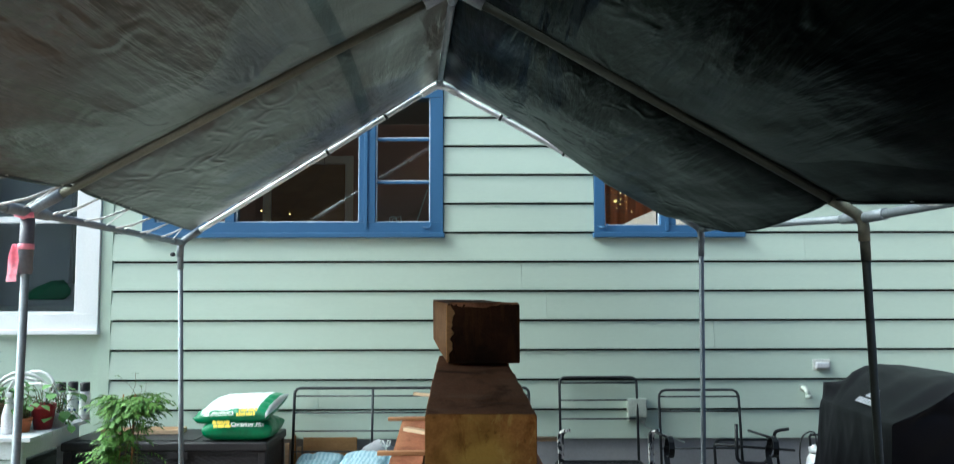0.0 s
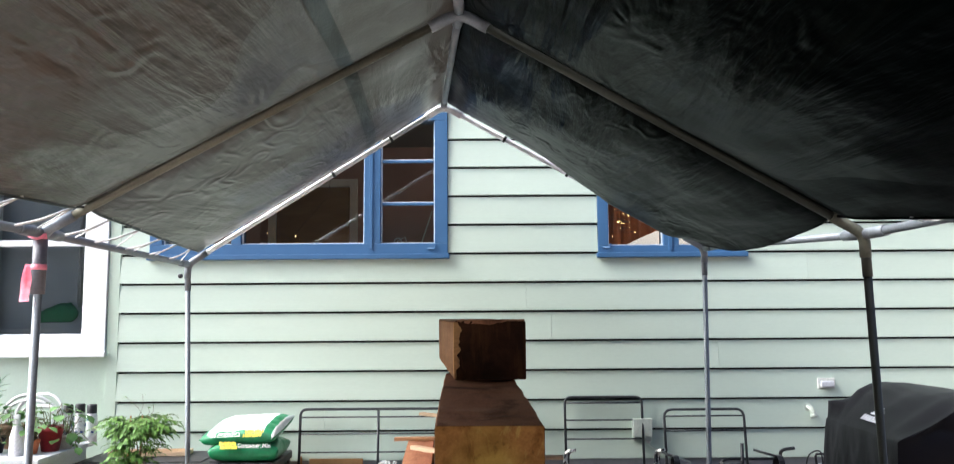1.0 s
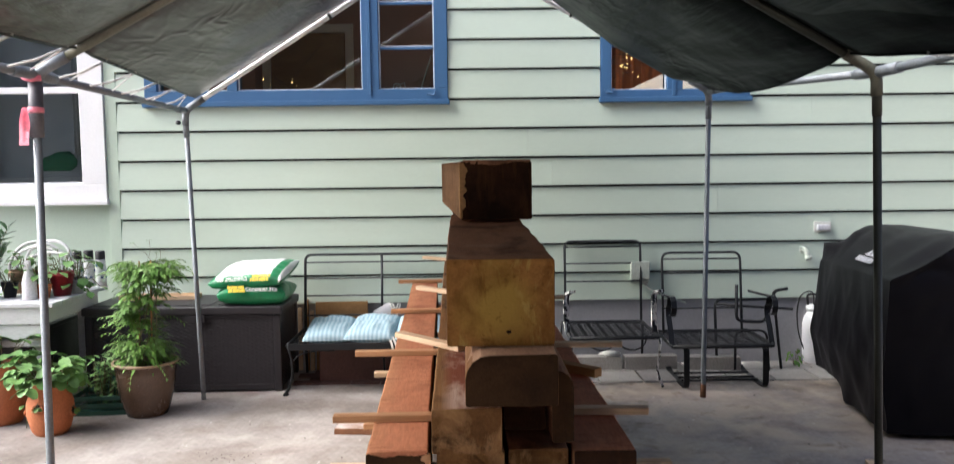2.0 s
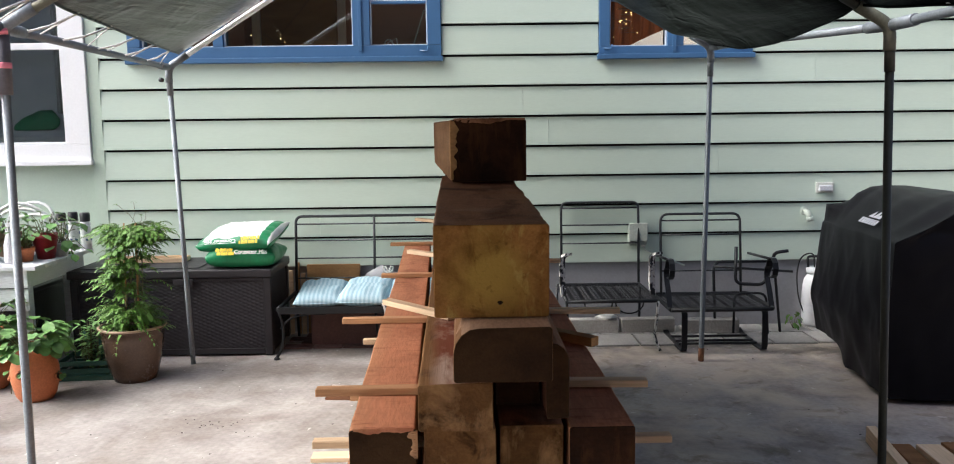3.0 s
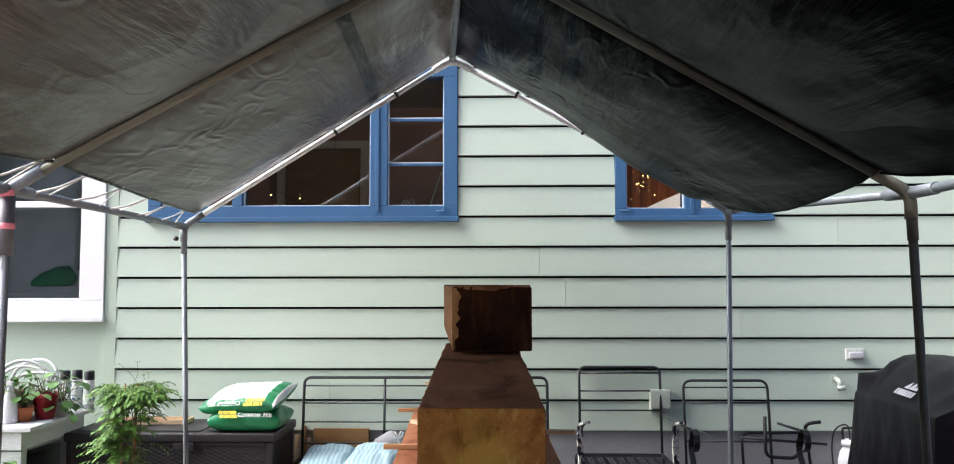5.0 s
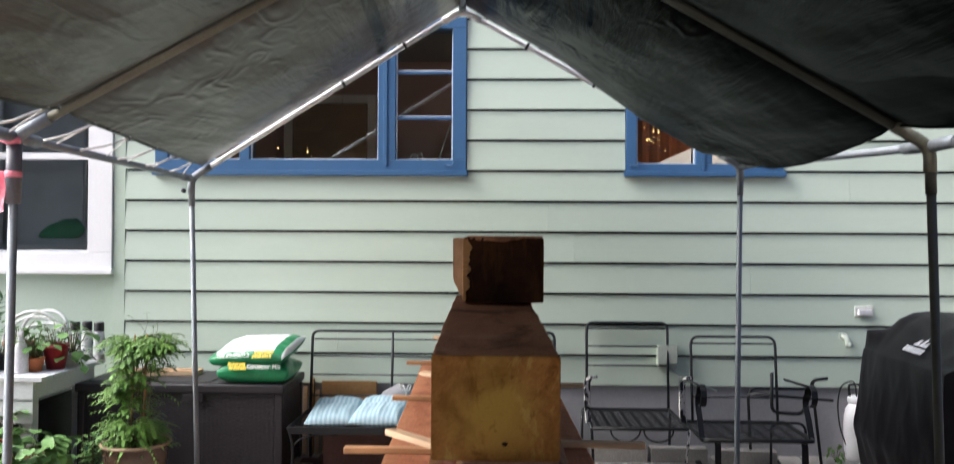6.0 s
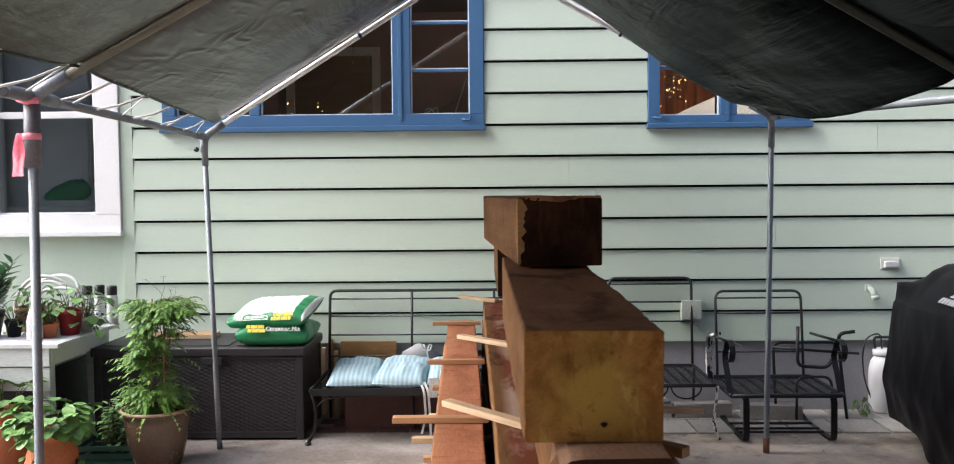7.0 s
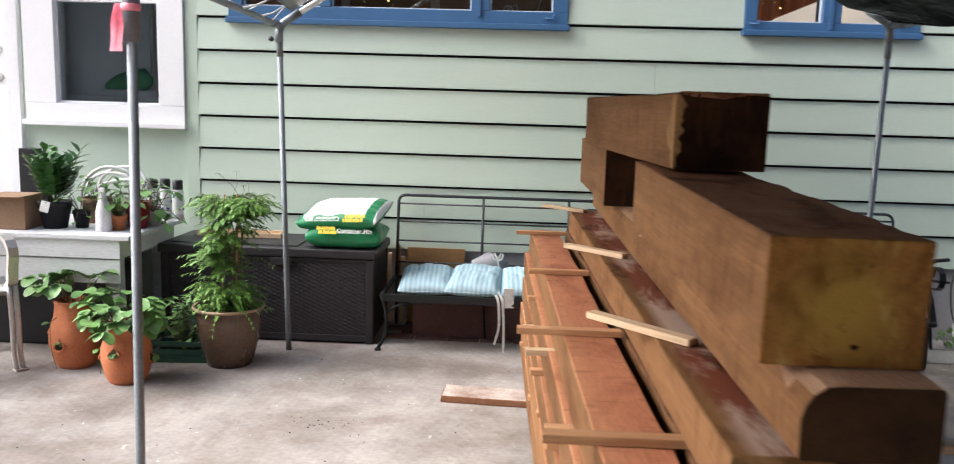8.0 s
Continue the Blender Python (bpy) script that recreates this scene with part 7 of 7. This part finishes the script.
eb = thing("electrical_box", "grey green weatherproof outlet box on the siding", "outlet box", 1.305, WALL_Y - 0.012, 0.615)
ebody = part("box_body", box(0, 0.13, -0.05, 0.008, 0, 0.155, 0.008), BOXGREY, eb)
part("box_cover", box(-0.004, 0.134, -0.062, -0.0505, 0.03, 0.16, 0.006), BOXGREY, ebody)
part("conduit", tube(bend([(0.11, -0.02, 0.01), (0.12, -0.03, -0.04), (0.2, -0.04, -0.07), (0.4, -0.05, -0.15)], 0.05, 5), 0.006, 8), BOXGREY, eb)
part("plug", lathe([(0, 0), (0.015, 0.0), (0.012, 0.03), (0, 0.03)], 10), PVC, eb).matrix_basis = pose(0.11, -0.02, -0.015)

# ---- odds and ends by the foundation and on the patio ----
pb = tagged(part("plywood_offcut", box(-0.19, 0.19, -0.008, 0.008, 0, 0.505, 0.002), W_PLY), "brown plywood offcut leaning behind the bench", "board", "leaning boards")
pb.matrix_basis = pose(-0.81, 6.075, 0.0, -1)
for i, (x, h) in enumerate(((-1.12, 0.46), (-1.07, 0.52), (-1.03, 0.44))):
    o = tagged(part("leaning_stick", box(-0.014, 0.014, -0.012, 0.012, 0, h, 0.002), W_LATH if i != 1 else W_PLY), "narrow wooden stick leaning on the foundation", "stick", "leaning sticks")
    o.matrix_basis = pose(x, 6.09 - 0.01 * i, 0, -2)
rbx = thing("storage_tub", "dark red plastic tub pushed under the bench", "tub", -0.42, 5.85, 0)
part("tub", box(-0.50, 0.55, -0.12, 0.12, 0, 0.235, 0.015), BRICK, rbx)
part("tub_lid", box(-0.51, 0.56, -0.13, 0.13, 0.236, 0.258, 0.006), BRICK, rbx)
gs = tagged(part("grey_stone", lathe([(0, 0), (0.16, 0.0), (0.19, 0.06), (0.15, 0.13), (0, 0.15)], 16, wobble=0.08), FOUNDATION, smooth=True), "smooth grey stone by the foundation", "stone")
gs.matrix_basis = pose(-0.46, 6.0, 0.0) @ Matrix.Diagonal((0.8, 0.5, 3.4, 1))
for mat, x, y, rz, l, w_, h in ((W_LATH, 1.965, 3.62, 80, 0.50, 0.042, 0.075), (W_LATH, 2.17, 3.52, 86, 0.36, 0.105, 0.05), (W_TAN, 2.07, 3.56, 84, 0.40, 0.085, 0.03),
                                (W_TAN, 2.33, 3.60, 88, 0.34, 0.11, 0.03), (W_LATH, 2.36, 3.36, 12, 0.36, 0.08, 0.045)):
    o = tagged(part("wood_offcut", box(-l / 2, l / 2, -w_ / 2, w_ / 2, 0, h, 0.003), mat), "short sawn wood offcut lying on the patio", "offcut", "wood offcuts")
    o.matrix_basis = pose(x, y, 0, 0, 0, rz)
tagged(part("loose_lath", box(-0.55, -0.2, 3.72, 3.80, 0.0, 0.02, 0.002), W_LATH), "pale lath lying on the patio beside the stack", "lath", "loose boards")

pc = tagged(part("crumpled_paper", lathe([(0, 0), (0.05, 0.004), (0.06, 0.02), (0.03, 0.045), (0, 0.04)], 11, wobble=0.35), ROPE), "crumpled white paper lying on the edging blocks", "paper")
pc.matrix_basis = pose(1.13, 5.94, 0.108) @ Matrix.Diagonal((1.2, 0.7, 0.8, 1))

# fallen leaves and grit
lit = bmesh.new()
r = random.Random(3)
for i in range(90):
    x, y = r.uniform(-2.6, 2.3), r.uniform(3.0, 5.5)
    if i < 24:
        x, y = -1.15 + r.gauss(0, 0.10), 4.22 + r.gauss(0, 0.06)
    if -0.25 < x < 0.6:
        continue
    s_ = r.uniform(0.006, 0.018)
    leaf(lit, Matrix.Translation((x, y, 0.004)) @ Matrix.Rotation(r.random() * 6.28, 4, "Z"), s_, s_ * 0.6, 0.6, -0.1)
tagged(part("leaf_litter", lit, SOIL), "scattered dry leaf crumbs and grit on the patio", "litter", "", "stuff")

# ---- unseen wall and fence, added behind and beside the yard ----
# Tall and dark, to keep bright sky out of the window reflections.
setting(part("added_wall_back", box(-22, 22.0, -10.3, -10.0, 0, 7.4), YARDWALL), "unseen plain dark wall added behind the yard", "wall")
# Low added fence, out of view, cutting some low skylight from the right.
setting(part("added_fence_side", box(9.0, 9.1, -10.0, 6.1, 0, 1.6), FENCE), "unseen plain fence added at the right", "fence")

# ---- pavers, kerb blocks, bricks ----
pav = setting(new("pavement"), "grey concrete pavers along the foundation", "pavement")
pm = box(-0.145, 0.145, -0.145, 0.145, -0.03, 0.012, 0.004, seg=1)
pme = bpy.data.meshes.new("paver")
pm.to_mesh(pme)
pm.free()
pme.materials.append(PAVER)
for j in range(2):
    for i in range(13):
        o = new("paver", pme)
        o.parent = pav
        o.matrix_basis = pose(0.55 + i * 0.30 + 0.08 * j, 5.74 + j * 0.30, 0.0 + 0.002 * math.sin(i * 3 + j), 0, 0, 1.2 * math.sin(i * 7 + j))
kb = bmesh.new()
box(-0.19, 0.19, -0.045, 0.045, 0, 0.095, 0.006, bm=kb)
kme = bpy.data.meshes.new("kerb_block")
kb.to_mesh(kme)
kb.free()
kme.materials.append(PAVER)
for i, (x, rz) in enumerate(((0.62, 1), (1.02, -1), (1.42, 2), (1.86, -4))):
    o = tagged(new("kerb_block", kme), "grey concrete edging block lying on the pavers", "block", "edging blocks")
    o.matrix_basis = pose(x, 5.96 - 0.05 * (i == 3), 0.0125, 0, 0, rz)
bp = setting(new("pavement_brick"), "dark brick paving below the bench", "pavement")
bk = box(-0.098, 0.098, -0.047, 0.047, -0.03, 0.010, 0.003, seg=1)
bme = bpy.data.meshes.new("brick")
bk.to_mesh(bme)
bk.free()
bme.materials.append(BRICK)
for j in range(4):
    for i in range(8):
        o = new("brick", bme)
        o.parent = bp
        o.matrix_basis = pose(-1.0 + i * 0.203 + 0.1 * (j % 2), 5.70 + j * 0.102, 0.002 * math.sin(i + 3 * j), 0, 0, 0.8 * math.sin(i * 5 + j))

# ---- lap siding, board by board ----
JOINTS = {5: (0.557,), 6: (2.62,), 4: (0.737,), 3: (1.945,), 1: (-0.9,)}


def siding_mesh(w, h):
    """One bevelled board: thick lower edge, thin upper edge stopped short so the black shadow slot shows."""
    bm = bmesh.new()
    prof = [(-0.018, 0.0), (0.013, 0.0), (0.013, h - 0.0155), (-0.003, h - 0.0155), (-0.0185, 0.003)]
    a = [bm.verts.new((0, y, z)) for y, z in prof]
    b = [bm.verts.new((w, y, z)) for y, z in prof]
    n = len(prof)
    for k in range(n):
        bm.faces.new((a[k], a[(k + 1) % n], b[(k + 1) % n], b[k]))
    bm.faces.new(a[::-1])
    bm.faces.new(b)
    bmesh.ops.recalc_face_normals(bm, faces=bm.faces)
    return bm


for row in range(15):
    z = ROW0 + row * PITCH
    spans = [(-2.401, X1)]
    for (hx0, hx1, hz0, hz1) in (W1, W2):
        nxt = []
        for a, b in spans:
            if z + PITCH - 0.06 > hz0 and z + 0.02 < hz1 and a < hx1 and b > hx0:
                if hx0 - a > 0.02:
                    nxt.append((a, hx0 - 0.003))
                if b - hx1 > 0.02:
                    nxt.append((hx1 + 0.003, b))
            else:
                nxt.append((a, b))
        spans = nxt
    for jx in JOINTS.get(row, ()):
        spans = [s_ for a, b in spans for s_ in (((a, jx - 0.0008), (jx + 0.0008, b)) if a < jx < b else ((a, b),))]
    for a, b in spans:
        o = part("board", siding_mesh(b - a, PITCH), SIDING, wall)
        o.matrix_basis = pose(a, WALL_Y, z)
